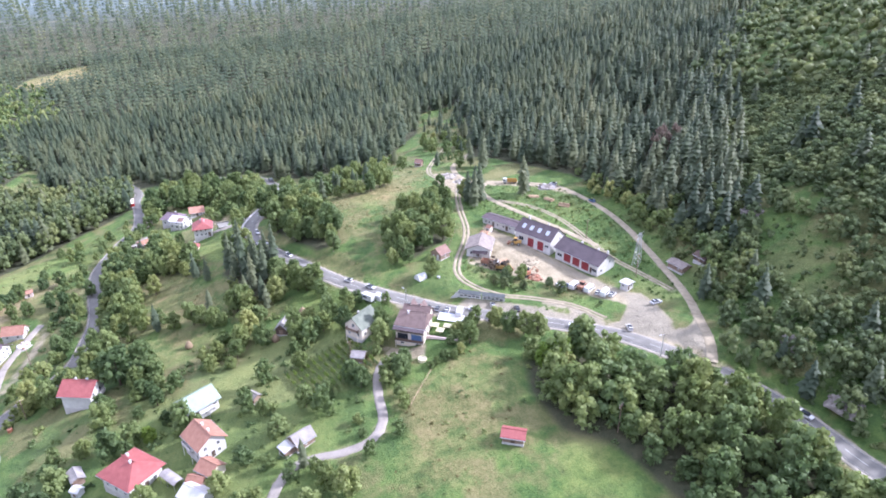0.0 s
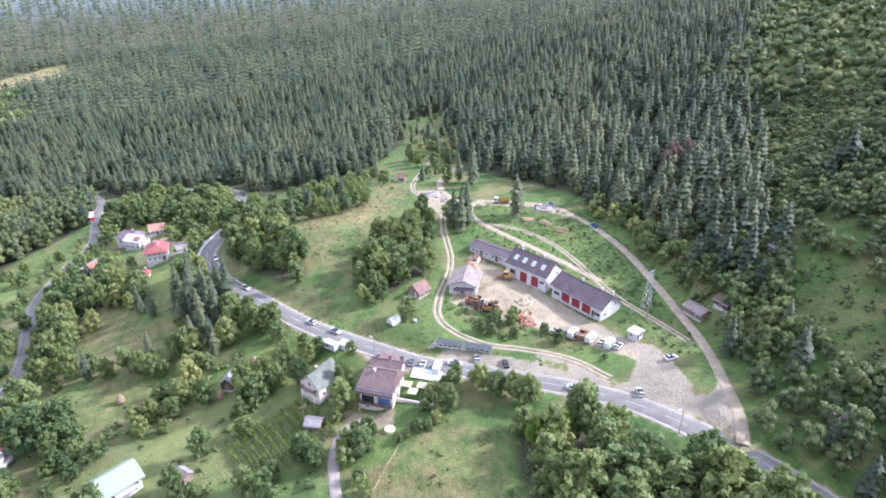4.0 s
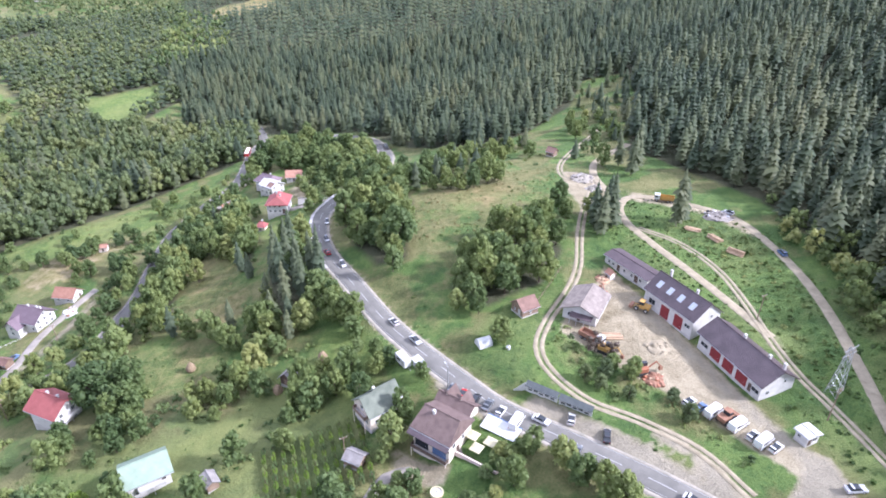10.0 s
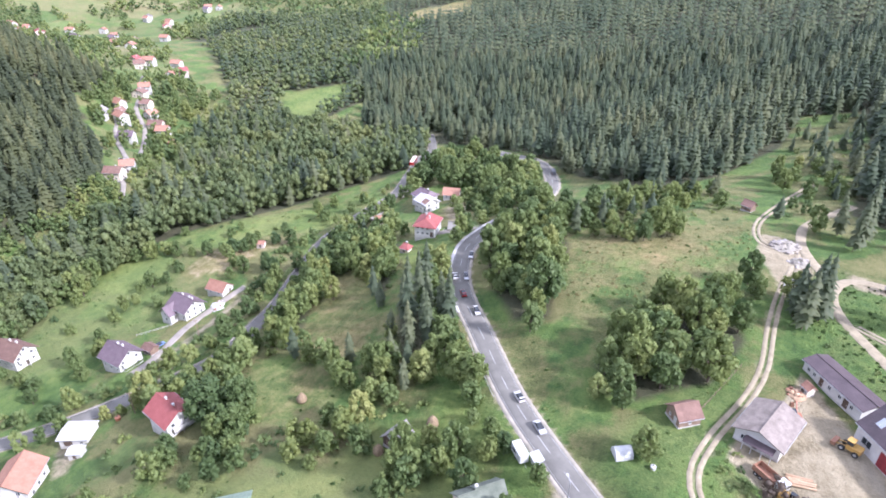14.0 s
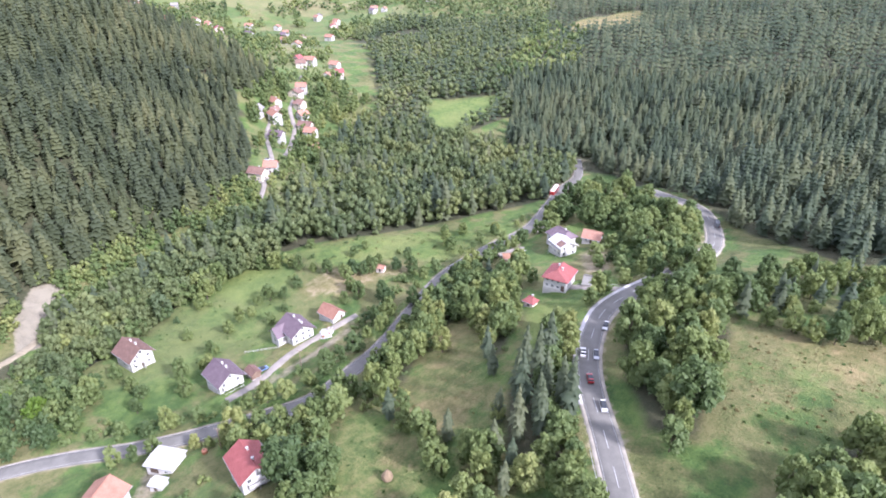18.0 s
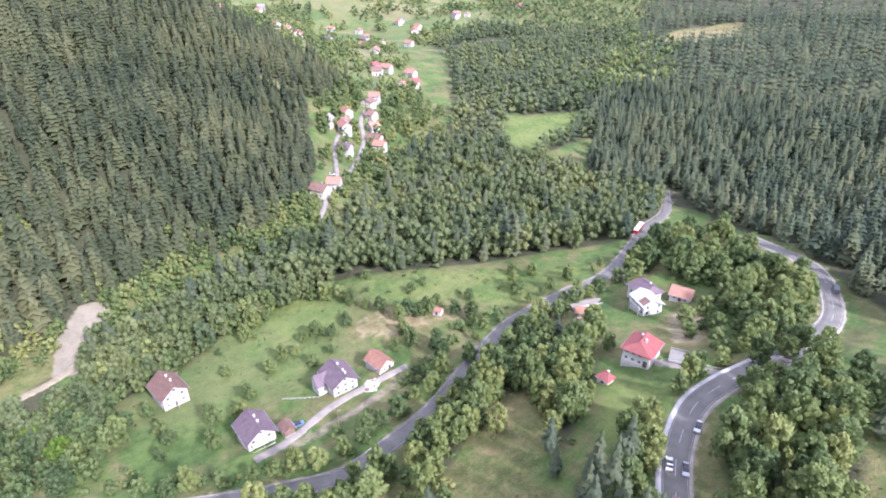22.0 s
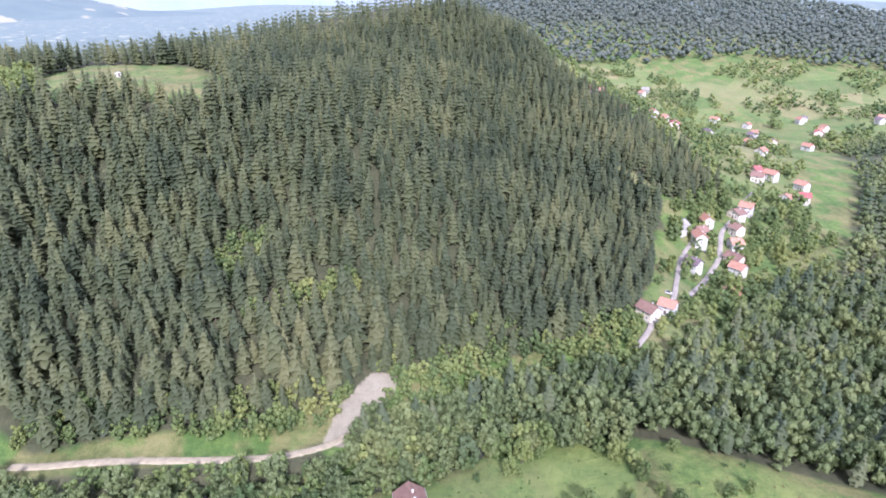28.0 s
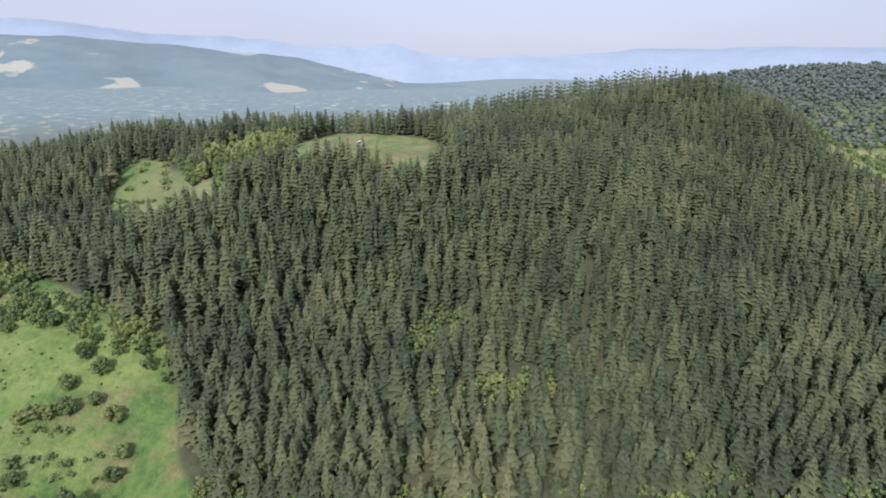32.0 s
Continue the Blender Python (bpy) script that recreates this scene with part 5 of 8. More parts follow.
for key, lo, hi, gap, reach, size, what in (("lower", 4.5, 7.5, 5, (100, 330), (3.5, 6.5), "row of leafy trees above the valley road"), ("lower", 7, 13, 5, (120, 330), (4, 7.5), "leafy trees on the bank above the valley road"),
                                            ("lower", -8, -5, 7.5, (60, 300), (3, 5.5), "row of leafy trees below the valley road"), ("lane", 2.8, 6, 5, (0, 120), (2.5, 5), "hedge trees beside the lane"),
                                            ("lane", -7, -3, 7.5, (0, 120), (2.5, 5), "hedge trees beside the lane"), ("main", -11, -6.5, 5, (118, 300), (3.5, 7), "leafy trees under the climbing road")):
    x, y = road_side(key, lo, hi, gap, reach)
    w = rng.uniform(*size, len(x))
    stand("woodland", CROWNS_MID, x, y, w * rng.uniform(1.0, 1.5, len(x)), w, [M_LEAF], what, "trees", 0.03, 0.3)
# tufts of coarse grass over the meadows
M_STRAW = leaf_mat("straw_tufts", [(0.1, (0.125, 0.120, 0.045)), (0.5, (0.215, 0.190, 0.080)), (0.95, (0.33, 0.275, 0.135))], gloss=0.2)
M_GRASS = leaf_mat("grass_tufts", [(0.1, (0.045, 0.084, 0.020)), (0.5, (0.080, 0.135, 0.034)), (0.95, (0.145, 0.190, 0.055))], gloss=0.3)
TUFTS = [flat_mi(crown_shape(1, 14, s + 300, 0.42, 0.2, 0.14)) for s in range(5)]
for outline, gap, lo, hi, keep, mat, what in ((FIELD, 2.1, 0.7, 1.7, 0.6, M_STRAW, "straw-coloured tussocks over the hay field"), (FIELD, 3.2, 0.8, 1.9, 0.5, M_GRASS, "green tussocks over the hay field"), (ROADFIELD, 2.6, 0.6, 1.4, 0.5, M_GRASS, "grass tussocks beside the road"),
                                              (SOUTH_MEADOW, 2.4, 0.7, 1.7, 0.5, M_STRAW, "straw-coloured tussocks in the dry meadow"), (SLOPE_FIELD, 2.6, 0.7, 1.6, 0.5, M_STRAW, "dry tussocks in the slope field"), (OLD_FIELD, 2.6, 0.7, 1.7, 0.5, M_GRASS, "rough grass in the old field"),
                                              (DEPOT_GREEN, 1.7, 0.8, 2.0, 0.75, M_GRASS, "rank green grass round the depot"), (HUT_GREEN, 2.4, 0.6, 1.5, 0.5, M_GRASS, "rank green grass round the hut"), (LOW_MEADOW, 3.0, 0.8, 1.8, 0.45, M_GRASS, "long grass in the valley meadow"),
                                              (EDGE_MEADOW, 3.4, 0.8, 1.8, 0.4, M_STRAW, "dry grass on the sloping meadow"), (GARDEN_SCRUB, 3.6, 0.8, 2.0, 0.4, M_GRASS, "long grass between the gardens"), (OPEN_EAST, 2.0, 0.8, 2.2, 0.7, M_GRASS, "rough grass in the hillside opening"),
                                              (HAMLET_BROWN, 2.0, 0.6, 1.4, 0.6, M_STRAW, "dry grass beside the hamlet"), (WEST_MEADOW, 4.0, 1.2, 2.8, 0.4, M_GRASS, "long grass in the west meadow")):
    leaf_stand("grass_tufts", outline, gap, lo, hi, what, TUFTS, mat, tall=0.8, category="grass", keep=keep, holes=(YARD, LOT, LAYBY, APPROACH), clear_roads=0.2)
FIELD_TOP = [(-34, 226), (-6, 242), (24, 252), (34, 300), (44, 345), (66, 345), (60, 300), (46, 262), (40, 240), (30, 246), (16, 262), (4, 290), (-12, 284), (-40, 250)]
leaf_stand("woodland", FIELD_TOP, 6.5, 3.5, 7, "leafy trees between the field and the spruce forest", keep=0.5, tall=1.25, patchy=0.3)
spruce_stand("forest", FIELD_TOP, 7.5, 7, 14, "young spruces at the upper edge of the field", keep=0.35)
leaf_stand("thicket", FIELD_TOP, 4.5, 1.2, 3, "low scrub between the field and the forest", BUSHES, keep=0.4, category="scrub")
leaf_stand("thicket", FIELD, 5.5, 0.8, 2.0, "tussocks and small bushes over the hay field", BUSHES, keep=0.25, patchy=0.35, category="scrub")
leaf_stand("thicket", ROADFIELD, 4.5, 0.8, 2.2, "tussocks and small bushes beside the road", BUSHES, keep=0.3, category="scrub")
leaf_stand("thicket", SOUTH_MEADOW, 4, 0.8, 2.2, "tussocks and bushes in the dry meadow", BUSHES, keep=0.3, category="scrub")
leaf_stand("thicket", EDGE_MEADOW, 6, 1.0, 3.6, "bushes and small trees over the sloping meadow", BUSHES, keep=0.4, category="scrub")
leaf_stand("woodland", EDGE_MEADOW, 13, 4, 6.5, "small trees standing in the sloping meadow", keep=0.5, tall=1.2)
DEPOT_EDGE = [(14, 142), (22, 160), (28, 190), (34, 204), (42, 200), (30, 176), (24, 156), (17, 140)]
leaf_stand("woodland", DEPOT_EDGE, 5, 2.5, 5, "leafy bushes along the yard track", keep=0.4, tall=1.15)
leaf_stand("thicket", DEPOT_GREEN, 4.2, 0.7, 1.9, "rank grass and weeds round the depot", BUSHES, keep=0.4, category="scrub", clear_roads=0.4, holes=(YARD, LOT))
leaf_stand("thicket", BANK, 3.0, 0.8, 2.2, "tall weeds on the green bank", BUSHES, keep=0.6, category="scrub", clear_roads=0.4)
YARD_BANK = [(14, 138), (20, 127), (28, 120), (38, 113), (48, 104), (54, 96), (58, 98), (50, 110), (40, 120), (30, 127), (20, 138), (20, 146)]
leaf_stand("thicket", YARD_BANK, 2.4, 0.9, 2.6, "rank weeds and brambles along the yard bank", BUSHES, keep=0.6, category="scrub", clear_roads=0.3)
leaf_stand("thicket", COTTAGE_GREEN, 3.2, 0.6, 1.6, "tall grass tussocks round the old hut", BUSHES, keep=0.4, category="scrub", clear_roads=0.3)
RUT_GREEN = [(56, 104), (66, 132), (64, 150), (50, 178), (44, 190), (40, 180), (52, 160), (60, 142), (64, 122), (68, 108), (74, 100), (76, 112), (70, 130)]
leaf_stand("thicket", RUT_GREEN, 3.0, 0.6, 1.5, "tall grass behind the garages", BUSHES, keep=0.45, category="scrub", clear_roads=0.0)

EAST_EDGE = [(86, 76), (90, 97), (90, 134), (91, 165), (88, 190), (92, 212), (98, 178), (108, 150), (112, 122), (100, 90), (92, 72)]
leaf_stand("woodland", EAST_EDGE, 4.6, 3, 6.5, "green scrub and young trees above the hillside track", CROWNS_LITE, keep=0.9, tall=1.2, clear_roads=1.5)
leaf_stand("thicket", EAST_EDGE, 3.6, 1.5, 3.0, "low scrub above the hillside track", BUSHES, keep=0.6, category="scrub", clear_roads=1.0)
RIVER_SIDE = [(-246, 45), (-236, 100), (-218, 114), (-206, 120), (-196, 108), (-186, 97), (-196, 82), (-214, 46)]
leaf_stand("woodland", RIVER_SIDE, 5.6, 4.5, 8, "green broad-leaved trees between river and road", CROWNS_MID, keep=0.9, tall=1.2, holes=(QUARRY, RIVER_CLEAR))
leaf_stand("woodland", LOW_MEADOW, 13, 3.5, 6, "trees standing about the valley meadow", CROWNS_MID, keep=0.5, tall=1.2)
VILLAGE_SLOPE = [(-417, 332), (-333, 278), (-350, 330), (-400, 400), (-440, 445), (-470, 440), (-445, 380), (-440, 340)]
leaf_stand("woodland", VILLAGE_SLOPE, 8, 5, 8, "garden trees on the slope over the village", CROWNS_LITE, keep=0.5, tall=1.2)

FRINGE = [(-272, 0), (-264, 60), (-267, 90), (-280, 114), (-264, 112), (-250, 84), (-246, 60), (-250, 0)]
leaf_stand("woodland", FRINGE, 3.9, 3.2, 6.5, "bright green young trees under the spruce slope", CROWNS_LITE, keep=0.95, tall=1.2, clear_roads=0.8, holes=(QUARRY, RIVER_CLEAR))
leaf_stand("woodland", VILLAGE_GREEN, 16, 6, 10, "tall trees between the village gardens", CROWNS_MID, keep=0.5, tall=1.3)

k = np.arange(20, len(RIVER_LINE) - 70)
for side, what in ((-7.5, "leafy trees leaning over the river"), (7.5, "leafy trees on the river bank")):
    x, y = RIVER_LINE[k, 0] + tw[k, 1] * side + rng.normal(0, 1.2, len(k)), RIVER_LINE[k, 1] - tw[k, 0] * side + rng.normal(0, 1.2, len(k))
    w = rng.uniform(5, 8.5, len(k))
    stand("woodland", CROWNS_LITE, x, y, w * rng.uniform(1.0, 1.4, len(k)), w, [M_LEAF], what, "trees", 0.03, 0.3)

leaf_stand("woodland", WOOD_GAP, 8, 7, 11, "mixed wood at the forest's western end", CROWNS_TINY, tall=1.3, holes=(FAR_STRIP,))
MEADOW_EDGE = [(-322, -130), (-326, -88), (-312, -42), (-296, -24), (-286, -30), (-296, -50), (-308, -90), (-308, -130)]
leaf_stand("woodland", MEADOW_EDGE, 5, 3.5, 7, "green broad-leaved fringe between meadow and spruces", CROWNS_LITE, keep=0.8, tall=1.2)
leaf_stand("woodland", WEST_MEADOW, 10, 4, 7.5, "lone bushy trees in the west meadow", CROWNS_LITE, keep=0.7, tall=1.0, patchy=0.2)
leaf_stand("woodland", HILL_LEAF, 7, 6, 10, "bright broad-leaved wood beside the hilltop clearing", CROWNS_LITE, tall=1.2, holes=(HILLTOP,))
TOP_CLEARING = [(36, 342), (46, 402), (72, 403), (66, 329), (52, 290), (40, 300)]
leaf_stand("woodland", TOP_CLEARING, 7, 3.0, 5.0, "leafy trees in the forest clearing", CROWNS_LITE, M_SCRUB, keep=0.18, tall=1.2)
spruce_stand("forest", TOP_CLEARING, 7, 8, 15, "young spruces closing in on the clearing", keep=0.15)
VALLEY_HEAD = [(-430, 330), (-446, 306), (-505, 330), (-590, 320), (-640, 420), (-640, 560), (-560, 540), (-470, 480), (-420, 440)]
leaf_stand("woodland", VALLEY_HEAD, 7.5, 4.5, 8, "orchard trees and hedges over the valley head", CROWNS_FAR, keep=0.6, patchy=-0.3, tall=1.2)

# ---- trees that stand singly or in small clumps: trunk and crown each ----
CROWN_MESHES = {}
for key, m in (("leaf", M_LEAF), ("bright", M_BRIGHT), ("scrub", M_SCRUB), ("dead", M_DEAD)):
    CROWN_MESHES[key] = [tri_mesh("crown", v, f, [m]) for v, f in (CROWNS if key != "dead" else [crown_shape(9, 14, 91, 0.10)])]
TRUNK_MESHES = []
for s in range(3):
    v, f = trunk_shape(s)
    me = bpy.data.meshes.new("trunk")
    me.from_pydata([tuple(p) for p in v], [], f)
    me.materials.append(M_BARK)
    TRUNK_MESHES.append(me)
SPRUCE_MESHES = []
for v, f, mi in [spruce_shape(12, 8, s + 100) for s in range(4)]:
    SPRUCE_MESHES.append((tri_mesh("crown", v, f[mi == 0], [M_SPRUCE]), tri_mesh("trunk", v, f[mi == 1], [M_BARK])))
TREE_COUNT = 0


def tree(x, y, width, tall=1.1, kind="leaf", label="", group=""):
    """One tree: an empty at its foot, with trunk and crown under it."""
    global TREE_COUNT
    TREE_COUNT += 1
    conifer = kind == "spruce"
    root = new("spruce_tree" if conifer else "tree")
    root.empty_display_size = 0.5
    root.location = (x, y, float(ground(np.array([x]), np.array([y]))[0]) - 0.15)
    root.rotation_euler = (rng.normal(0, 0.02), rng.normal(0, 0.02), rng.uniform(0, 6.28))
    if conifer:
        crown_me, trunk_me = SPRUCE_MESHES[rng.integers(0, 4)]
        root.scale = (width * 3.1, width * 3.1, width * 3.4 * tall)
    else:
        opts = CROWN_MESHES[kind]
        crown_me, trunk_me = opts[rng.integers(0, len(opts))], TRUNK_MESHES[rng.integers(0, 3)]
        root.scale = (width, width * rng.uniform(0.88, 1.12), width * tall * 1.12)
    for nm, me in (("trunk", trunk_me), ("crown", crown_me)):
        new(nm, me).parent = root
    tagged(root, label or ("dark green spruce with drooping branches" if conifer else "leafy green broad-leaved tree in a clump"), "tree", group)
    return root


def clump(poly, gap, lo, hi, kind="leaf", label="", group="", keep=1.0, tall=1.15, holes=()):
    xs, ys = scatter(poly, gap, keep=keep, holes=holes, jitter=0.38, clear_roads=1.5)
    for px, py in zip(xs, ys):
        tree(px, py, rng.uniform(lo, hi), tall * rng.uniform(0.88, 1.2), kind, label, group)


clump(CLUMP_A, 6.6, 7, 10.5, "leaf", "tall green broad-leaved tree beside the road bend", "trees by the road bend")
clump(CLUMP_B, 6.6, 6.5, 10, "leaf", "dark green broad-leaved tree in the field clump", "trees in the field clump")
clump(CLUMP_C, 6.0, 4.2, 5.8, "spruce", "tall dark spruce above the road", "spruces above the road")
clump(CLUMP_D, 9.6, 5.5, 9, "leaf", "green broad-leaved tree on the valley slope", "trees on the slope", 0.9, holes=OPEN)
clump(CLUMP_E, 7.0, 5, 8, "leaf", "green tree in the hedge across the meadow", "hedge trees", 0.9, holes=OPEN)
clump(CLUMP_F, 6.4, 5.5, 8, "leaf", "green tree leaning over the main road", "roadside trees", 0.9, holes=OPEN)
clump(CLUMP_G, 8.0, 4.5, 7, "leaf", "young tree at the edge of the upper field", "field edge trees", 0.8)
clump(CLUMP_H, 8.0, 6.5, 10, "leaf", "broad-leaved tree beside the upper road", "upper road trees", 0.85)
clump(CLUMP_I, 9.0, 6, 9, "leaf", "broad-leaved tree behind the hamlet", "hamlet trees", 0.8)
clump(HEDGE_LOW, 6.6, 4, 6.5, "leaf", "hedge tree along the lower road", "lower road hedge", 0.8)
clump(HEDGE_UP, 9.5, 5, 8.5, "leaf", "tree on the bank above the lower road", "bank trees", 0.8, holes=OPEN)
clump(GARDEN_TREES, 9.5, 3.5, 7, "leaf", "fruit tree in a cottage garden", "garden trees", 0.62, 1.05, holes=OPEN)
clump(SLOPE_TREES, 8.0, 4, 7.5, "leaf", "old orchard tree on the slope", "orchard trees", 0.6, 1.05, holes=OPEN)
clump(ROADSIDE, 8.0, 4.8, 7.0, "leaf", "large green tree below the main road", "trees below the road", 0.8)
clump(SCRUB_BANK, 5.2, 2.5, 4.5, "scrub", "low bushy tree on the yard bank", "bank bushes", 0.6, 0.9)
clump(HEDGE_RIVER_MEADOW, 8.0, 5, 8, "leaf", "tree at the edge of the river meadow", "meadow edge trees", 0.7)
for px, py, w in ((-106, 120, 13), (-100, 126, 10), (-97, 118, 9), (16.5, 96, 6.6), (10, 98.6, 6.0), (2.5, 132, 6.5), (31, 200, 8), (36, 196, 7), (34, 122.5, 5), (29.5, 125, 4)):
    tree(px, py, w, 1.05, "leaf", "large spreading green tree standing alone")
for px, py, h in ((33, 188, 5.5), (37, 193, 6.2), (31, 193, 5.2), (36, 200, 5), (58, 195, 6.4), (61, 199, 5), (49, 236, 5.5), (52, 243, 6.2), (46, 247, 5), (-45, 60, 3), (84, 88, 4.2)):
    tree(px, py, h, 1.0, "spruce", "dark spruce standing apart from the forest")
for px, py, w in ((-222, 96, 7), (-216, 92, 6), (26, 72, 9), (30, 75, 8), (-90, 88, 5)):
    tree(px, py, w, 1.0, "bright", "light yellow-green leafy tree")
for px, py, w in ((5, 163, 6), (26, 131, 5), (30, 129, 4.5)):
    tree(px, py, w, 1.0, "dead", "half-bare brownish tree in the scrub")
for px, py, h in ((124, 192, 6.5), (128, 195, 6.2), (121, 188, 6), (131, 190, 6)):
    tree(px, py, 8.5, 2.0, "dead", "dead reddish-brown conifer in the forest")
clump(ROAD_STRIP, 6.5, 5, 8, "leaf", "leafy tree along the climbing road", "road strip trees", 0.75, holes=OPEN)
SPRUCE_SPOTS = [(-66, 150), (-60, 148), (-72, 160), (-84, 176), (-90, 182), (-100, 150), (-58, 142), (-80, 150), (-34, 226), (-28, 240), (-124, 232)]
for px, py in SPRUCE_SPOTS:
    tree(px, py, rng.uniform(3.2, 4.2), 0.95, "spruce", "dark spruce among broad-leaved trees", "spruces among broad-leaved trees")
SCATTERED = [(-19, 109), (-28, 84), (-20, 86), (-16, 84), (15, 193), (22, 197), (20, 204), (14, 187), (0, 166), (-6, 149), (-10, 146), (-4, 144), (4, 160), (-10, 155), (-64, 265), (-70, 260), (-32, 172), (-32, 166), (-37, 178), (-32, 191),
             (-27, 223), (-21, 222), (-16, 220), (-11, 221), (-6, 225), (-2, 227), (30, 295), (32, 287), (30, 303), (-20, 101), (-36, 124), (-38, 119), (20, 92), (24, 90), (27, 87), (-31, 116),
             (-69, 146), (-54, 145), (-78, 142), (-48, 138), (-72, 160), (-40, 144), (-83, 160), (-74, 121), (-99, 115), (-93, 113), (-98, 108), (-43, 117), (-48, 121), (-40, 118), (-72, 105)]
for px, py in SCATTERED:
    if any(within(q, px, py) > 1 for q in OPEN):
        continue
    tree(px, py, rng.uniform(4.5, 7.5), rng.uniform(1.05, 1.5), "leaf", "green broad-leaved tree at the meadow edge", "scattered meadow trees")
BEND = [(-66, 246), (-62, 256), (-60, 238), (-52, 238), (-61, 263), (-63, 231), (-54, 258), (-53, 248)]
for px, py in BEND:
    tree(px, py, rng.uniform(5.5, 8), rng.uniform(1.1, 1.4), "leaf", "tall leafy tree hiding the road bend", "trees by the road bend")
VALLEY = [(-202, 170), (-201, 175), (-171, 199), (-183, 216), (-180, 219), (-181, 229), (-174, 241), (-177, 131), (-188, 136), (-184, 144), (-183, 117), (-189, 122), (-107, 182), (-105, 207), (-102, 198), (-109, 216),
          (-121, 203), (-133, 209), (-95, 190), (-94, 196), (-142, 208), (-131, 191), (-131, 184), (-196, 122), (-192, 150), (-205, 112), (-198, 104)]
VALLEY += [(-222, 205), (-216, 207), (-209, 207), (-202, 209), (-195, 211), (-189, 215), (-184, 212), (-178, 222), (-170, 229), (-163, 231), (-176, 207), (-168, 204), (-160, 209), (-203, 186), (-199, 190), (-206, 182)]
for px, py in VALLEY:
    tree(px, py, rng.uniform(4.0, 6.5), rng.uniform(1.0, 1.4), "leaf", "leafy tree between the valley houses", "valley trees")
for px, py in ((-2, 87), (1, 87), (-5, 86), (3, 88), (-7, 85), (-17, 92), (-22, 98), (1, 93), (4, 95), (-13, 90), (4, 98), (6, 97), (2.5, 96.5), (7.5, 99)):
    tree(px, py, rng.uniform(2.6, 4.2), 0.9, "leaf", "leafy shrub below the chalet terrace", "terrace shrubs")
for px, py in ((-216, 91), (-205, 96)):
    tree(px, py, 8, 1.1, "bright", "light yellow-green leafy tree")
MEADOW_BUSHES = [(-296, -69), (-282, -66), (-290, -57), (-269, -71), (-274, -60), (-319, -123), (-312, -97), (-247, -62), (-275, -42), (-279, -52), (-266, -32), (-267, -75), (-271, -66), (-305, -116), (-313, -109), (-259, -31)]
for px, py in MEADOW_BUSHES:
    tree(px, py, rng.uniform(5.5, 8.5), 0.8, "leaf", "dark round bush in the west meadow", "meadow bushes")
PASTURE_TREES = [(-454, -119), (-441, -99), (-447, -91), (-434, -103), (-465, -134), (-457, -105), (-448, -110)]
for px, py in PASTURE_TREES:
    tree(px, py, rng.uniform(8, 12), 1.0, "leaf", "spreading tree in the high pasture", "pasture trees")
print("single trees", TREE_COUNT)


# ---- building blocks ----
class Geo:
    """Gathers boxes, slabs and tubes into one mesh."""

    def __init__(self):
        self.v, self.f = [], []

    def add(self, verts, faces):
        n = len(self.v)
        self.v += verts
        self.f += [tuple(n + i for i in f) for f in faces]
        return self

    def box(self, x0, y0, z0, x1, y1, z1, chamfer=0.0):
        if chamfer:
            c = chamfer
            ring = [(x0 + c, y0), (x1 - c, y0), (x1, y0 + c), (x1, y1 - c), (x1 - c, y1), (x0 + c, y1), (x0, y1 - c), (x0, y0 + c)]
            return self.prism(ring, z0, z1)
        return self.prism([(x0, y0), (x1, y0), (x1, y1), (x0, y1)], z0, z1)

    def prism(self, ring, z0, z1, shrink=1.0, cx=0.0, cy=0.0):
        n = len(ring)
        top = [(cx + (x - cx) * shrink, cy + (y - cy) * shrink, z1) for x, y in ring]
        return self.add([(x, y, z0) for x, y in ring] + top, [tuple(range(n - 1, -1, -1)), tuple(range(n, 2 * n))] + [(i, (i + 1) % n, n + (i + 1) % n, n + i) for i in range(n)])

    def slab(self, corners, thick):
        """A sheet with thickness below its four (or three) corners."""
        n = len(corners)
        low = [(x, y, z - thick) for x, y, z in corners]
        return self.add(list(corners) + low, [tuple(range(n)), tuple(range(2 * n - 1, n - 1, -1))] + [(i, n + i, n + (i + 1) % n, (i + 1) % n) for i in range(n)])

    def tube(self, p, q, r0, r1=None, n=8):
        r1 = r0 if r1 is None else r1
        p, q = Vector(p), Vector(q)
        d = (q - p).normalized()
        s = d.orthogonal().normalized()
        w = d.cross(s)
        vs = [tuple(c + (s * math.cos(j * 2 * math.pi / n) + w * math.sin(j * 2 * math.pi / n)) * r) for c, r in ((p, r0), (q, r1)) for j in range(n)]
        return self.add(vs, [tuple(range(n - 1, -1, -1)), tuple(range(n, 2 * n))] + [(j, (j + 1) % n, n + (j + 1) % n, n + j) for j in range(n)])

    def part(self, name, mat, parent=None, label=""):
        return mesh_object(name, self.v, self.f, mat, parent, label)


def put(ob, x, y, yaw=0.0, dz=0.0, z=None):
    g = float(ground(np.array([float(x)]), np.array([float(y)]))[0]) if z is None else z
    ob.matrix_basis = pose(x, y, g + dz, 0, 0, yaw)
    return ob


def base_empty(name, label, category, group=""):
    ob = new(name)
    ob.empty_display_size = 0.5
    return tagged(ob, label, category, group)




def on_wall(side, u, w, d, out):
    """Local x, y and the wall's own directions at u metres from the wall's middle, out metres proud."""
    if side in "sn":
        s = -1 if side == "s" else 1
        return (u, s * (d / 2 + out))
    s = 1 if side == "e" else -1
    return (s * (w / 2 + out), u)


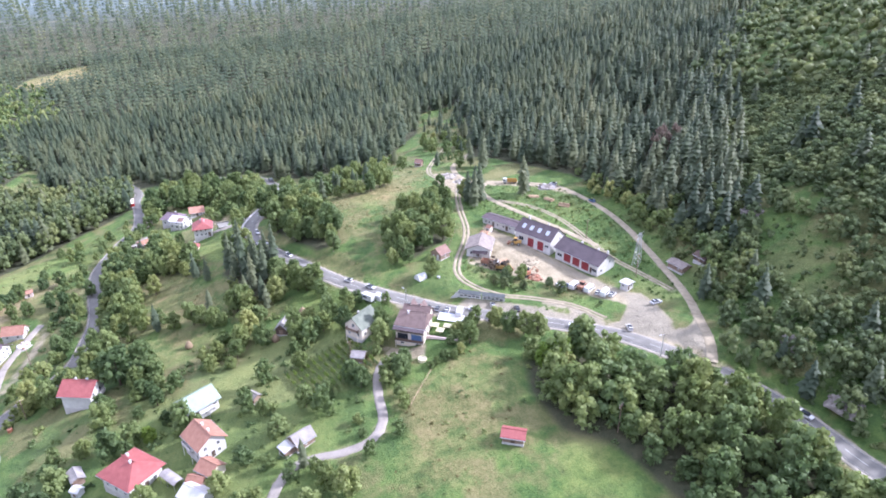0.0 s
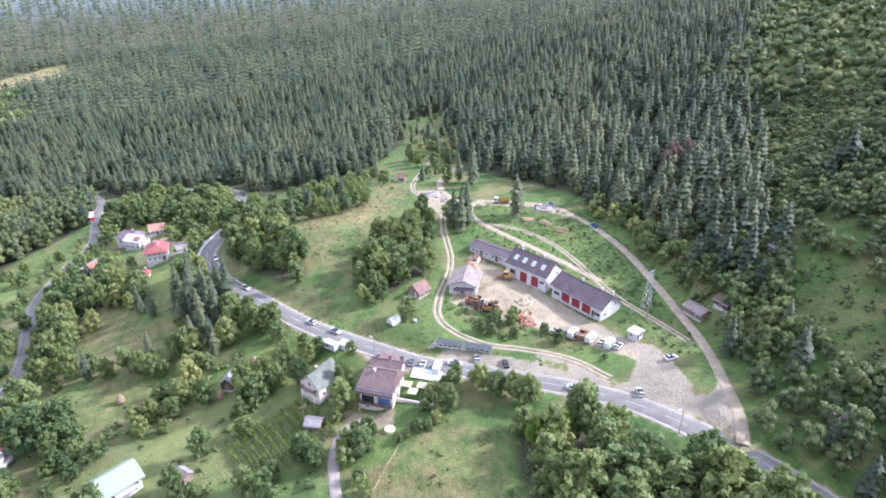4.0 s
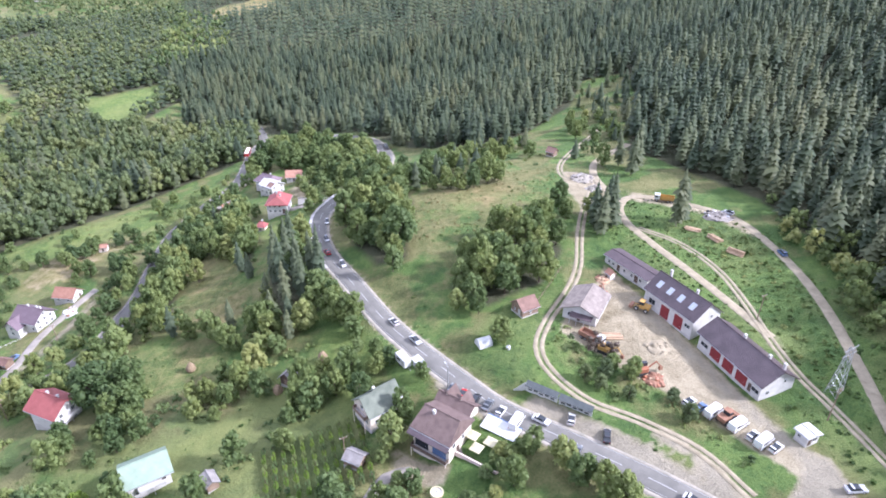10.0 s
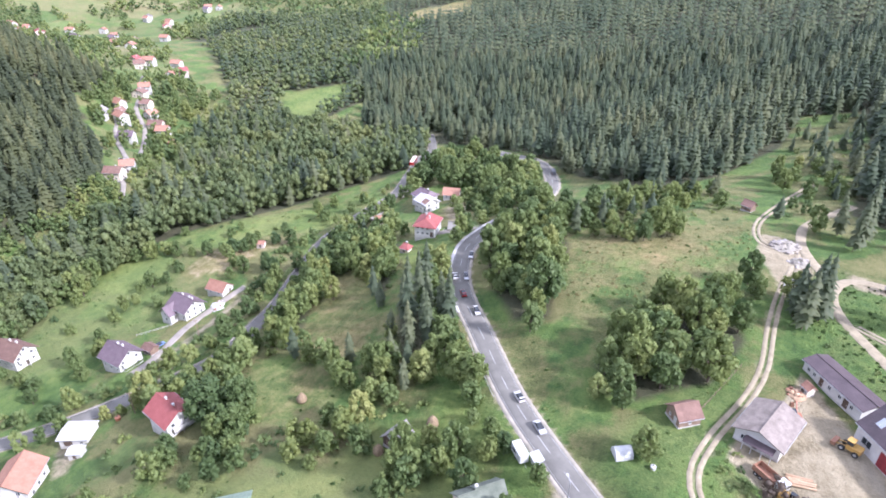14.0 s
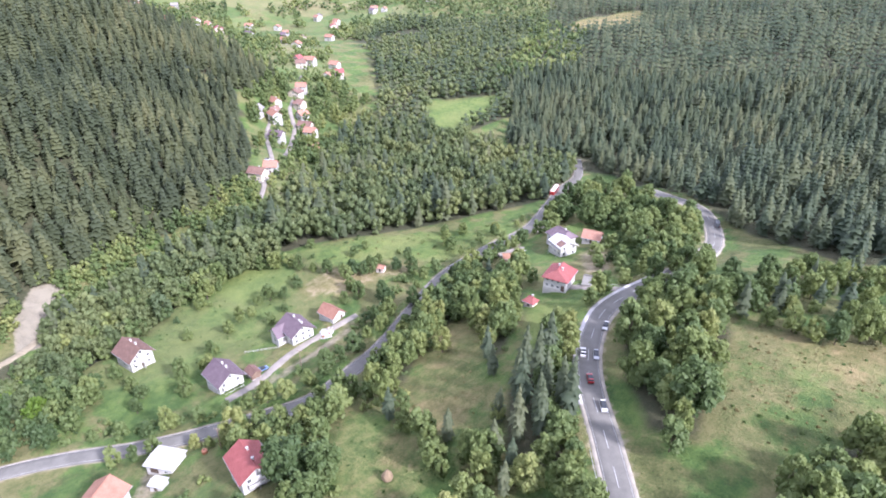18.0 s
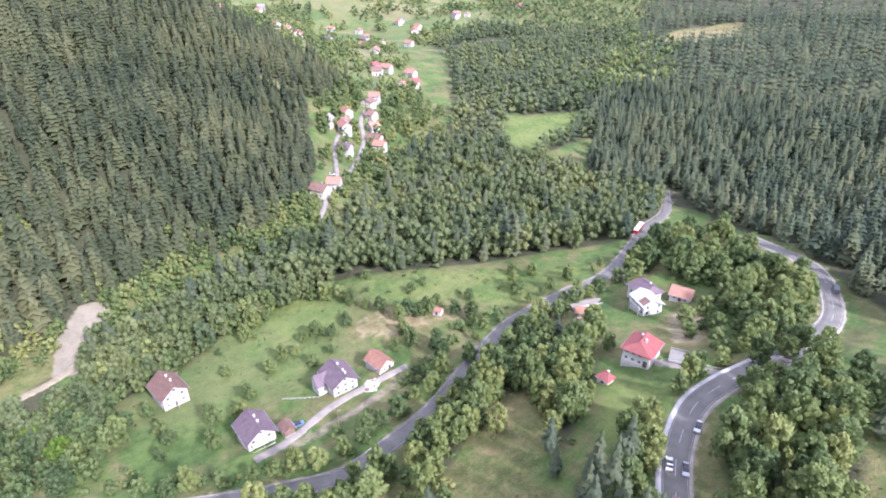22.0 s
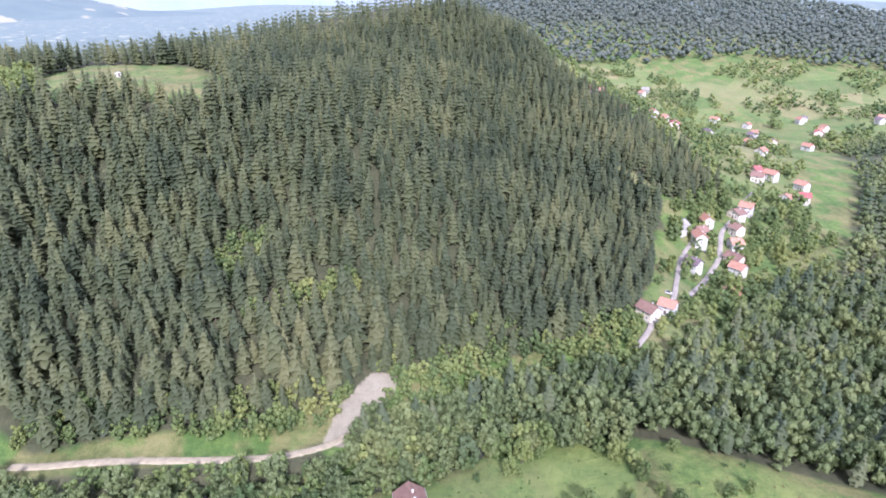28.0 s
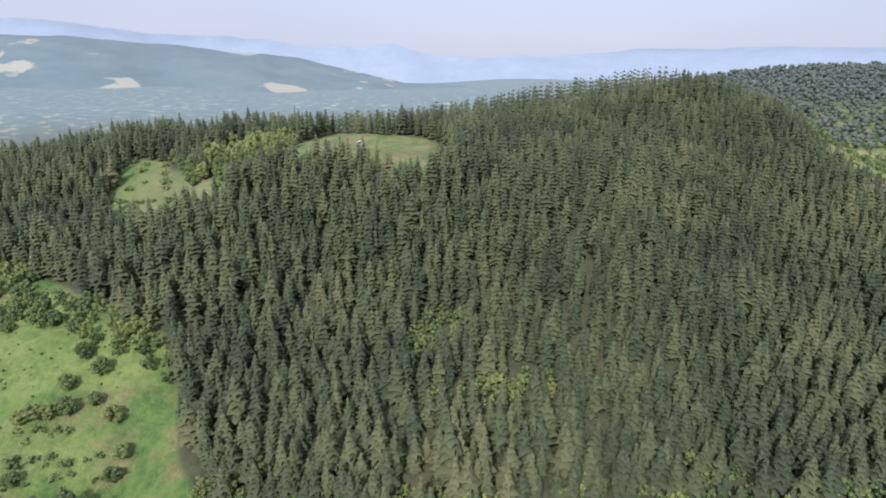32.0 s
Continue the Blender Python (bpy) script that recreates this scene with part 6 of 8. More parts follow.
def window(parent, side, u, z, ww, wh, w, d, frame_mat=None, shutter=None):
    """A window: a proud frame and sill, the pane set back in it."""
    fm = frame_mat or M_PLASTIC
    g, p, sill = Geo(), Geo(), Geo()

    def bx(geo, u0, z0, u1, z1, o0, o1):
        a, b = on_wall(side, u0, w, d, o0), on_wall(side, u1, w, d, o1)
        geo.box(min(a[0], b[0]), min(a[1], b[1]), z0, max(a[0], b[0]), max(a[1], b[1]), z1)

    t = 0.09
    for u0, z0, u1, z1 in ((u - ww / 2, z, u - ww / 2 + t, z + wh), (u + ww / 2 - t, z, u + ww / 2, z + wh), (u - ww / 2, z, u + ww / 2, z + t), (u - ww / 2, z + wh - t, u + ww / 2, z + wh), (u - t / 3, z, u + t / 3, z + wh)):
        bx(g, u0, z0, u1, z1, -0.02, 0.07)
    bx(p, u - ww / 2 + 0.03, z + 0.03, u + ww / 2 - 0.03, z + wh - 0.03, -0.02, 0.025)
    bx(sill, u - ww / 2 - 0.08, z - 0.07, u + ww / 2 + 0.08, z, -0.02, 0.14)
    wob = g.part("window", fm, parent)
    p.part("pane", M_GLASS, wob, "dark glass pane")
    sill.part("sill", M_STONE, wob)
    return wob


def door(parent, side, u, z, ww, wh, w, d, mat):
    g, h = Geo(), Geo()
    a, b = on_wall(side, u - ww / 2, w, d, -0.02), on_wall(side, u + ww / 2, w, d, 0.05)
    g.box(min(a[0], b[0]), min(a[1], b[1]), z, max(a[0], b[0]), max(a[1], b[1]), z + wh)
    n = max(1, int(ww / 0.9))
    for k in range(n + 1):
        q = u - ww / 2 + ww * k / n
        a, b = on_wall(side, q - 0.035, w, d, 0.03), on_wall(side, q + 0.035, w, d, 0.085)
        g.box(min(a[0], b[0]), min(a[1], b[1]), z, max(a[0], b[0]), max(a[1], b[1]), z + wh)
    ob = g.part("door", mat, parent)
    a, b = on_wall(side, u + ww * 0.3, w, d, 0.06), on_wall(side, u + ww * 0.3 + 0.06, w, d, 0.13)
    h.box(min(a[0], b[0]), min(a[1], b[1]), z + 0.9, max(a[0], b[0]), max(a[1], b[1]), z + 1.15)
    h.part("handle", M_STEEL, ob, "steel handle")
    return ob


def house(name, label, category, x, y, yaw, w, d, h, rise, wall, roof, ridge="x", over=0.6, hip=0.0, windows=(), doors=(), chimneys=(), balconies=(), skylights=(), plinth=1.5, z=None, dz=0.0, group="", gable_boards=None, rafters=True):
    """A building: walls with gables, a thick roof, chimneys, openings, balconies. w runs along local x, d along y."""
    root = base_empty(name, label, category, group)
    put(root, x, y, yaw, dz, z)
    X, Y = w / 2, d / 2
    base = Geo().box(-X - 0.05, -Y - 0.05, -plinth - 1.0, X + 0.05, Y + 0.05, 0.35)
    base.part("plinth", M_STONE, root)
    g = Geo()
    if ridge == "x":
        ring = [(-Y, 0.3), (Y, 0.3), (Y, h), (0 if hip == 0 else Y, h + rise if hip == 0 else h), (-Y, h)] if hip == 0 else [(-Y, 0.3), (Y, 0.3), (Y, h), (-Y, h)]
        n = len(ring)
        g.add([(-X, a, b) for a, b in ring] + [(X, a, b) for a, b in ring], [tuple(range(n - 1, -1, -1)), tuple(range(n, 2 * n))] + [(i, (i + 1) % n, n + (i + 1) % n, n + i) for i in range(n)])
    else:
        ring = [(-X, 0.3), (X, 0.3), (X, h), (0, h + rise), (-X, h)] if hip == 0 else [(-X, 0.3), (X, 0.3), (X, h), (-X, h)]
        n = len(ring)
        g.add([(a, -Y, b) for a, b in ring] + [(a, Y, b) for a, b in ring], [tuple(range(n)), tuple(range(2 * n - 1, n - 1, -1))] + [(i, n + i, n + (i + 1) % n, (i + 1) % n) for i in range(n)])
    walls = g.part("wall", wall, root)
    r, o = Geo(), over
    th = 0.22
    run = Y if ridge == "x" else X
    drop = rise * o / run
    L = (X if ridge == "x" else Y) + o
    top = h + rise + th
    for s in (-1, 1):
        e0, e1 = s * (run + o), 0.0
        zl = h - drop + th
        hp = hip * run
        quad = [(-L, e0, zl), (L, e0, zl), (L - hp - (o if hp else 0) * hip, e1, top), (-L + hp + (o if hp else 0) * hip, e1, top)]
        if s > 0:
            quad = quad[::-1]
        if ridge == "y":
            quad = [(b, a, c) for a, b, c in quad][::-1]
        r.slab(quad, th)
        if hip:
            tri = [(s * L, -(run + o), zl), (s * L, run + o, zl), (s * (L - hp - o * hip), 0, top)]
            if s < 0:
                tri = tri[::-1]
            if ridge == "y":
                tri = [(b, a, c) for a, b, c in tri][::-1]
            r.slab(tri, th)
    roof_ob = r.part("roof", roof, root)
    cap = Geo()
    hp = hip * run
    if ridge == "x":
        cap.tube((-L + hp, 0, top + 0.02), (L - hp, 0, top + 0.02), 0.13, n=6)
    else:
        cap.tube((0, -L + hp, top + 0.02), (0, L - hp, top + 0.02), 0.13, n=6)
    cap.part("ridge_cap", roof, roof_ob)
    for s in (-1, 1):
        gut = Geo()
        e0, zl = s * (run + o + 0.07), h - drop + 0.02
        if ridge == "x":
            gut.tube((-L, e0, zl), (L, e0, zl), 0.08, n=6)
        else:
            gut.tube((e0, -L, zl), (e0, L, zl), 0.08, n=6)
        gut.part("gutter", M_STEEL, roof_ob)

    def roof_z(u, v):
        q = abs(v if ridge == "x" else u)
        return h + rise * (1 - q / run) + th

    for u, v in chimneys:
        c = Geo().box(u - 0.27, v - 0.27, roof_z(u, v) - 0.6, u + 0.27, v + 0.27, max(roof_z(u, v) + 0.7, h + rise + 0.45))
        ch = c.part("chimney", M_WHITE if wall in (M_WHITE, M_CREAM) else M_STONE, roof_ob, "pale chimney stack")
        zc = max(roof_z(u, v) + 0.7, h + rise + 0.45)
        Geo().box(u - 0.34, v - 0.34, zc, u + 0.34, v + 0.34, zc + 0.1).part("chimney_cap", M_STONE, root)
    for u, v, a, b in skylights:
        k = Geo()
        sl = rise / run
        zz = [roof_z(u, q) + 0.07 for q in (v - b / 2, v + b / 2)]
        k.slab([(u - a / 2, v - b / 2, zz[0]), (u + a / 2, v - b / 2, zz[0]), (u + a / 2, v + b / 2, zz[1]), (u - a / 2, v + b / 2, zz[1])], 0.12)
        so = k.part("skylight", M_STEEL, roof_ob, "pale roof light")
        for half in (-1, 1):
            k2 = Geo()
            c = u + half * a / 4
            k2.slab([(c - a / 4 + 0.06, v - b / 2 + 0.08, zz[0] + 0.02 + sl * 0.08), (c + a / 4 - 0.06, v - b / 2 + 0.08, zz[0] + 0.02 + sl * 0.08), (c + a / 4 - 0.06, v + b / 2 - 0.08, zz[1] + 0.02 - sl * 0.08), (c - a / 4 + 0.06, v + b / 2 - 0.08, zz[1] + 0.02 - sl * 0.08)], 0.05)
            pane = k2.part("skylight_pane", M_SKYLIGHT, root)
    for side, u, zz, ww, wh in windows:
        window(root, side, u, zz, ww, wh, w, d)
    for side, u, zz, ww, wh, m in doors:
        door(root, side, u, zz, ww, wh, w, d, m)
    for side, u, zz, ww, out, m in balconies:
        b = Geo()
        p, q = on_wall(side, u - ww / 2, w, d, 0.0), on_wall(side, u + ww / 2, w, d, out)
        x0, x1, y0, y1 = min(p[0], q[0]), max(p[0], q[0]), min(p[1], q[1]), max(p[1], q[1])
        b.box(x0, y0, zz - 0.18, x1, y1, zz)
        bo = b.part("balcony", M_STONE, root, "balcony slab")
        t = 0.07
        rail = Geo()
        if side in "sn":
            yo = y0 if side == "s" else y1 - t
            rail.box(x0, yo, zz, x1, yo + t, zz + 0.95)
            rail.box(x0, y0, zz, x0 + t, y1, zz + 0.95).box(x1 - t, y0, zz, x1, y1, zz + 0.95)
        else:
            xo = x0 if side == "w" else x1 - t
            rail.box(xo, y0, zz, xo + t, y1, zz + 0.95)
            rail.box(x0, y0, zz, x1, y0 + t, zz + 0.95).box(x0, y1 - t, zz, x1, y1, zz + 0.95)
        rail.part("railing", m, bo)
        for px in ((x0 + 0.1, x1 - 0.1)):
            py = {"s": y0 + 0.1, "n": y1 - 0.1, "e": (y0 + y1) / 2, "w": (y0 + y1) / 2}[side]
            Geo().tube((px, py, -1.0), (px, py, zz - 0.18), 0.09, n=6).part("post", wall, bo)
    if gable_boards:
        gb = Geo()
        if ridge == "x":
            for s in (-1, 1):
                gb.add([(s * (X + 0.03), -Y, h), (s * (X + 0.03), Y, h), (s * (X + 0.03), 0, h + rise)], [(0, 1, 2) if s > 0 else (2, 1, 0)])
        else:
            for s in (-1, 1):
                gb.add([(-X, s * (Y + 0.03), h), (X, s * (Y + 0.03), h), (0, s * (Y + 0.03), h + rise)], [(0, 1, 2) if s < 0 else (2, 1, 0)])
        gb.part("gable_boarding", gable_boards, root)
    return root


def rows(side, us, zs, ww=1.0, wh=1.2):
    return [(side, u, z, ww, wh) for z in zs for u in us]


# ---- the depot ----
house("garage", "long white garage with plum sheet roof and red doors", "garage", 60.4, 128.2, -65, 20.6, 9.2, 4.4, 2.9, M_WHITE, M_DARK_ROOF, over=0.7,
      doors=[("s", u, 0.35, 3.3, 3.5, M_RED_DOOR) for u in (-4.3, 0.1, 4.5)] + [("s", 7.3, 0.35, 0.9, 2.1, M_DARK_WOOD)],
      windows=[("s", -8.2, 1.2, 2.6, 1.2), ("s", 8.9, 1.2, 2.2, 1.2), ("e", 1.8, 3.6, 0.8, 1.0), ("e", -2.5, 1.2, 1.0, 1.0), ("n", -5, 1.5, 1.4, 1.0), ("n", 3, 1.5, 1.4, 1.0)], chimneys=[(-2.5, 1.2), (5.5, 1.0), (9.0, 2.0)], z=0.0)
house("garage", "tall white garage with skylights, red doors and a plum roof", "garage", 49.9, 148.2, -57, 17.2, 9.6, 5.4, 3.8, M_WHITE, M_DARK_ROOF, over=0.45,
      doors=[("s", -0.8, 0.35, 2.8, 3.6, M_RED_DOOR), ("s", 4.0, 0.35, 2.8, 3.6, M_RED_DOOR)],
      windows=[("s", -5.6, 1.9, 2.4, 1.7), ("s", 7.0, 2.3, 1.8, 1.1), ("e", 1.5, 4.4, 0.8, 1.0), ("w", 0, 4.4, 1.0, 1.2), ("n", -4, 2, 1.4, 1.2), ("n", 4, 2, 1.4, 1.2)],
      skylights=[(u, -2.6, 1.5, 1.6) for u in (-6.0, -2.2, 1.6, 5.6)], chimneys=[(-7.4, 2.6), (3.0, 1.4)], z=0.0)
house("workshop_block", "long low white block with a shallow plum roof", "building", 40.2, 167.3, -54, 17.0, 6.0, 3.3, 0.7, M_WHITE, M_DARK_ROOF, over=0.5,
      windows=[("s", u, 1.3, 0.9, 1.0) for u in (-6.8, -5, -0.4, 2.6, 6.0)], doors=[("s", -2.8, 0.35, 1.0, 2.1, M_DARK_WOOD), ("s", 4.4, 0.35, 1.3, 2.2, M_DARK_WOOD)], z=0.8)
house("workshop", "white workshop with a wide worn grey slate roof", "workshop", 24.9, 147.6, 68, 11.2, 9.0, 3.4, 1.9, M_WHITE, M_OLD_ROOF, over=0.7,
      windows=[("w", 2.6, 1.2, 1.2, 1.2), ("w", -2.4, 1.2, 1.2, 1.2), ("s", -2, 1.2, 1.2, 1.1), ("s", 3, 1.2, 1.2, 1.1)], doors=[("w", 0.2, 0.35, 1.0, 2.1, M_DARK_WOOD)], z=-0.2)
lean = base_empty("porch", "dark sheet lean-to porch on thin posts", "porch")
put(lean, 23.4, 141.9, -22, 0, -0.3)
Geo().slab([(-3.0, -1.6, 2.4), (3.0, -1.6, 2.4), (3.0, 0.4, 2.9), (-3.0, 0.4, 2.9)], 0.1).part("porch_roof", M_DARK_ROOF, lean)
for u in (-2.8, -1.0, 1.0, 2.8):
    Geo().box(u - 0.07, -1.5, -0.3, u + 0.07, -1.36, 2.35).part("post", M_WHITE, lean)
house("gatehouse", "small white gatehouse with a flat pale roof", "hut", 66.3, 105.4, -62, 2.8, 3.2, 2.6, 0.25, M_WHITE, M_METAL_SHEET, over=0.45, windows=[("s", -0.5, 1.1, 0.8, 0.9), ("e", 0.4, 1.1, 1.2, 1.0), ("w", 0, 1.1, 1.0, 0.9)], doors=[("e", -0.9, 0.3, 0.8, 2.0, M_DARK_WOOD)], plinth=0.6)
house("tool_shed", "tiny pale shed with an orange tiled roof", "shed", 33.4, 164.3, -54, 2.0, 2.0, 1.9, 0.8, M_CREAM, M_ORANGE_ROOF, over=0.25, windows=[("s", 0.4, 0.9, 0.5, 0.5)], doors=[("s", -0.4, 0.3, 0.7, 1.6, M_DARK_WOOD)], plinth=0.4)
house("barn", "weathered plank shed with a grey shingle roof", "shed", 87.3, 108.2, -76, 6.6, 4.0, 2.4, 0.7, M_WOOD, M_OLD_ROOF, over=0.5, doors=[("w", 0, 0.3, 1.4, 1.9, M_DARK_WOOD)], windows=[("s", 1.5, 1.1, 0.6, 0.6)], plinth=1.0)
house("shed", "old dark shed half hidden in scrub", "shed", 93.5, 104.5, -78, 5.0, 3.4, 2.2, 1.0, M_DARK_WOOD, M_DARK_WOOD, over=0.4, doors=[("s", 0, 0.3, 1.0, 1.8, M_WOOD)], plinth=1.2)

# ---- the chalet by the road ----
chalet = house("chalet", "brown-roofed timbered chalet inn above a retaining wall", "inn", -9.0, 102.3, -28, 9.4, 8.6, 7.9, 2.8, M_CREAM, M_CHALET_ROOF, over=0.55, hip=0.15,
               windows=rows("s", (-3.8, -2.5, -1.2, 0.1, 1.4, 2.7, 3.9), (5.9,), 0.85, 1.2) + [("s", -2.6, 1.0, 1.2, 1.1), ("s", 2.4, 1.0, 1.2, 1.1), ("e", -2.5, 5.2, 1.0, 1.2), ("e", 1.0, 5.2, 1.0, 1.2), ("e", 1.0, 8.0, 0.9, 1.0), ("w", -2, 5.2, 1.0, 1.2), ("w", 2, 5.2, 1.0, 1.2), ("w", -2, 2.4, 1.0, 1.2)],
               doors=[("s", -2.4, 2.7, 3.4, 2.2, M_GLASS), ("s", 2.2, 2.7, 3.4, 2.2, P_BLUE), ("e", -1, 2.7, 1.0, 2.1, M_DARK_WOOD)], balconies=[("s", 0, 2.65, 9.2, 1.2, M_DARK_WOOD)], chimneys=[(-1.5, -0.8)], z=-8.4)
Geo().box(-4.75, -4.42, 5.2, 4.75, -4.29, 5.6).box(-4.75, -4.42, 7.25, 4.75, -4.29, 7.7).part("timber_band", M_DARK_WOOD, chalet, "dark timber bands")
for u in (-3.1, -1.8, -0.5, 0.75, 2.05, 3.3):
    Geo().box(u - 0.1, -4.44, 5.6, u + 0.1, -4.29, 7.25).part("timber_post", M_DARK_WOOD, chalet)
house("annex", "low annex with two small brown gables facing the road", "inn", -6.6, 109.0, -27, 8.5, 5.0, 3.2, 1.8, M_CREAM, M_CHALET_ROOF, over=0.5, windows=[("n", -2.5, 1.0, 1.0, 1.1), ("n", 0, 1.0, 1.0, 1.1), ("e", 0, 1.0, 1.0, 1.0)], doors=[("n", 2.5, 0.3, 1.0, 2.1, M_DARK_WOOD)], z=-4.6)
for k, u in enumerate((-2.4, 1.2)):
    dq = base_empty("dormer", "steep brown tiled gable over the annex", "dormer", "annex gables")
    v = Matrix.Rotation(radians(-27), 3, "Z") @ Vector((u, 1.4, 0))
    dq.matrix_basis = pose(-6.6 + v.x, 109.0 + v.y, -4.6 + 3.3, 0, 0, -27)
    Geo().add([(-1.3, -1.6, 0), (1.3, -1.6, 0), (0, -1.6, 2.4), (-1.3, 1.8, 0), (1.3, 1.8, 0), (0, 1.8, 2.4)], [(0, 1, 2), (5, 4, 3), (0, 3, 4, 1)]).part("gable", M_CREAM, dq)
    for s in (-1, 1):
        q = [(s * 1.6, -1.7, -0.35), (s * 1.6, 2.1, -0.35), (0, 2.1, 2.6), (0, -1.7, 2.6)]
        Geo().slab(q if s < 0 else q[::-1], 0.14).part("roof_slope", M_CHALET_ROOF, dq)
Geo().slab([(-5.2, -6.0, 6.95), (5.2, -6.0, 6.95), (5.2, -4.7, 7.66), (-5.2, -4.7, 7.66)], 0.14).part("eave_roof", M_DARK_ROOF, chalet, "greyish lower eave over the windows")
terrace = base_empty("terrace", "stone terrace with a low rendered wall", "terrace")
put(terrace, 0.6, 101.0, -27, 0, -5.4)
Geo().box(-4.6, -5.2, -5, 5.6, 4.6, 0.0).part("paving", M_PALE_ROAD, terrace)
Geo().box(-4.7, -5.4, -5, 5.7, -5.1, 0.95).box(5.5, -5.1, -5, 5.8, 4.6, 0.95).part("parapet", M_PINK, terrace, "pinkish rendered parapet")
awning = base_empty("canopy", "long white sheet canopy over terrace tables", "canopy")
put(awning, 3.6, 104.4, -27, 0, -5.4)
Geo().slab([(-4.2, -1.9, 2.5), (4.2, -1.9, 2.5), (4.2, 1.9, 3.0), (-4.2, 1.9, 3.0)], 0.1).part("canopy_sheet", M_PLASTIC, awning)
Geo().box(-4.2, 1.9, 2.75, 4.2, 2.15, 3.05).part("fascia", P_BLUE, awning, "blue edge strip")
for u in (-4.0, 0.0, 4.0):
    for v in (-1.8, 1.8):
        Geo().tube((u, v, 0), (u, v, 2.5), 0.06, n=6).part("post", M_STEEL, awning)
for k, (u, v) in enumerate(((-2.2, 102.0), (-1.2, 98.6), (1.6, 100.6))):
    um = base_empty("umbrella", "square pale yellow parasol on the terrace", "parasol", "terrace parasols")
    put(um, u, v, -27, 0, -5.4)
    Geo().add([(-1.25, -1.25, 2.2), (1.25, -1.25, 2.2), (1.25, 1.25, 2.2), (-1.25, 1.25, 2.2), (0, 0, 2.75)], [(0, 1, 4), (1, 2, 4), (2, 3, 4), (3, 0, 4), (3, 2, 1, 0)]).part("canopy", M_CLOTH, um)
    Geo().tube((0, 0, 0), (0, 0, 2.8), 0.04, n=6).part("pole", M_STEEL, um)
    Geo().box(-0.3, -0.3, 0, 0.3, 0.3, 0.1).part("base_plate", M_STONE, um)
sign_panel = base_empty("sign_wall", "long dark roadside board wall under a sheet roof", "billboard")
put(sign_panel, 16.2, 112.5, -26, 0, -2.2)
for k in (-1, 1):
    o = k * 4.1
    Geo().box(o - 3.9, 0.0, 0.2, o + 3.9, 0.15, 2.2).part("panel", M_PLASTIC, sign_panel, "pale panel with dark print")
    Geo().slab([(o - 4.0, -0.7, 2.3), (o + 4.0, -0.7, 2.3), (o + 4.0, 0.9, 2.9), (o - 4.0, 0.9, 2.9)], 0.1).part("panel_roof", M_SIGN, sign_panel)
    for j in range(5):
        Geo().box(o - 3.4 + j * 1.4, -0.03, 0.8 + 0.2 * (j % 2), o - 2.4 + j * 1.4, 0.0, 1.3 + 0.2 * (j % 2)).part("print_bar", M_SIGN, sign_panel)
    for j in (-3.8, 0, 3.8):
        Geo().box(o + j - 0.08, 0.15, -0.8, o + j + 0.08, 0.3, 2.3).part("post", M_STEEL, sign_panel)
Geo().slab([(-10.5, -1.5, 0.5), (-8.1, 0, 2.9), (-8.1, 0.2, 0.2), (-10.5, -1.2, 0.1)], 0.15).part("wing_panel", M_PLASTIC, sign_panel, "slanting white end panel")

# ---- houses along the road and in the gardens ----
house("house", "pale cream house with a mossy grey cross roof", "house", -25.9, 110.2, -45, 7.0, 6.6, 4.6, 3.0, M_CREAM, M_MOSS_ROOF, ridge="y", over=0.5, windows=[("s", -1.8, 1.4, 1.0, 1.2), ("s", 1.8, 1.4, 1.0, 1.2), ("s", 0, 4.3, 1.0, 1.2), ("e", -1.6, 1.6, 1.0, 1.2), ("e", 1.5, 1.6, 1.0, 1.2), ("e", 0, 3.2, 0.9, 1.0), ("w", 0, 1.6, 1.0, 1.2)],
      doors=[("w", 2.2, 0.3, 1.0, 2.1, M_DARK_WOOD)], chimneys=[(-0.9, 0.6)], balconies=[("s", 0, 3.2, 5.0, 1.1, M_WOOD)], dz=0.4)
house("house_wing", "mossy grey gabled wing of the cream house", "house", -23.9, 112.6, 45, 5.0, 5.2, 4.4, 2.4, M_CREAM, M_MOSS_ROOF, ridge="x", over=0.6, windows=[("e", 0, 1.6, 1.0, 1.2), ("s", 0, 1.6, 1.0, 1.2)], dz=0.6)
house("cottage", "small old hut with a rusty brown roof", "cottage", 8.5, 145.6, -53, 5.0, 5.2, 2.5, 1.9, M_WOOD, M_BROWN_ROOF, ridge="y", over=0.4, windows=[("s", -1, 1.0, 0.6, 0.7), ("e", 0, 1.0, 0.6, 0.7)], doors=[("s", 1.0, 0.3, 0.9, 1.8, M_WHITE)], plinth=0.8)
house("barn", "dark plank barn with a worn grey roof", "barn", -51.7, 125.9, 72, 5.6, 3.8, 2.6, 1.8, M_DARK_WOOD, M_GREY_ROOF, over=0.5, doors=[("w", 0, 0.3, 1.4, 1.9, M_WOOD)], plinth=1.0)
house("hut", "small lone brown hut on the pasture", "hut", 19.8, 261.5, -34, 3.6, 3.2, 2.2, 1.4, M_WOOD, M_BROWN_ROOF, over=0.4, doors=[("s", 0, 0.3, 0.9, 1.7, M_DARK_WOOD)], plinth=0.8)
house("shed", "small shed with a bright red sheet roof", "shed", 8.3, 50.6, -25, 5.4, 3.6, 2.2, 0.9, M_WOOD, M_RED_ROOF, over=0.5, doors=[("s", 0, 0.3, 1.0, 1.8, M_DARK_WOOD)], plinth=1.0)
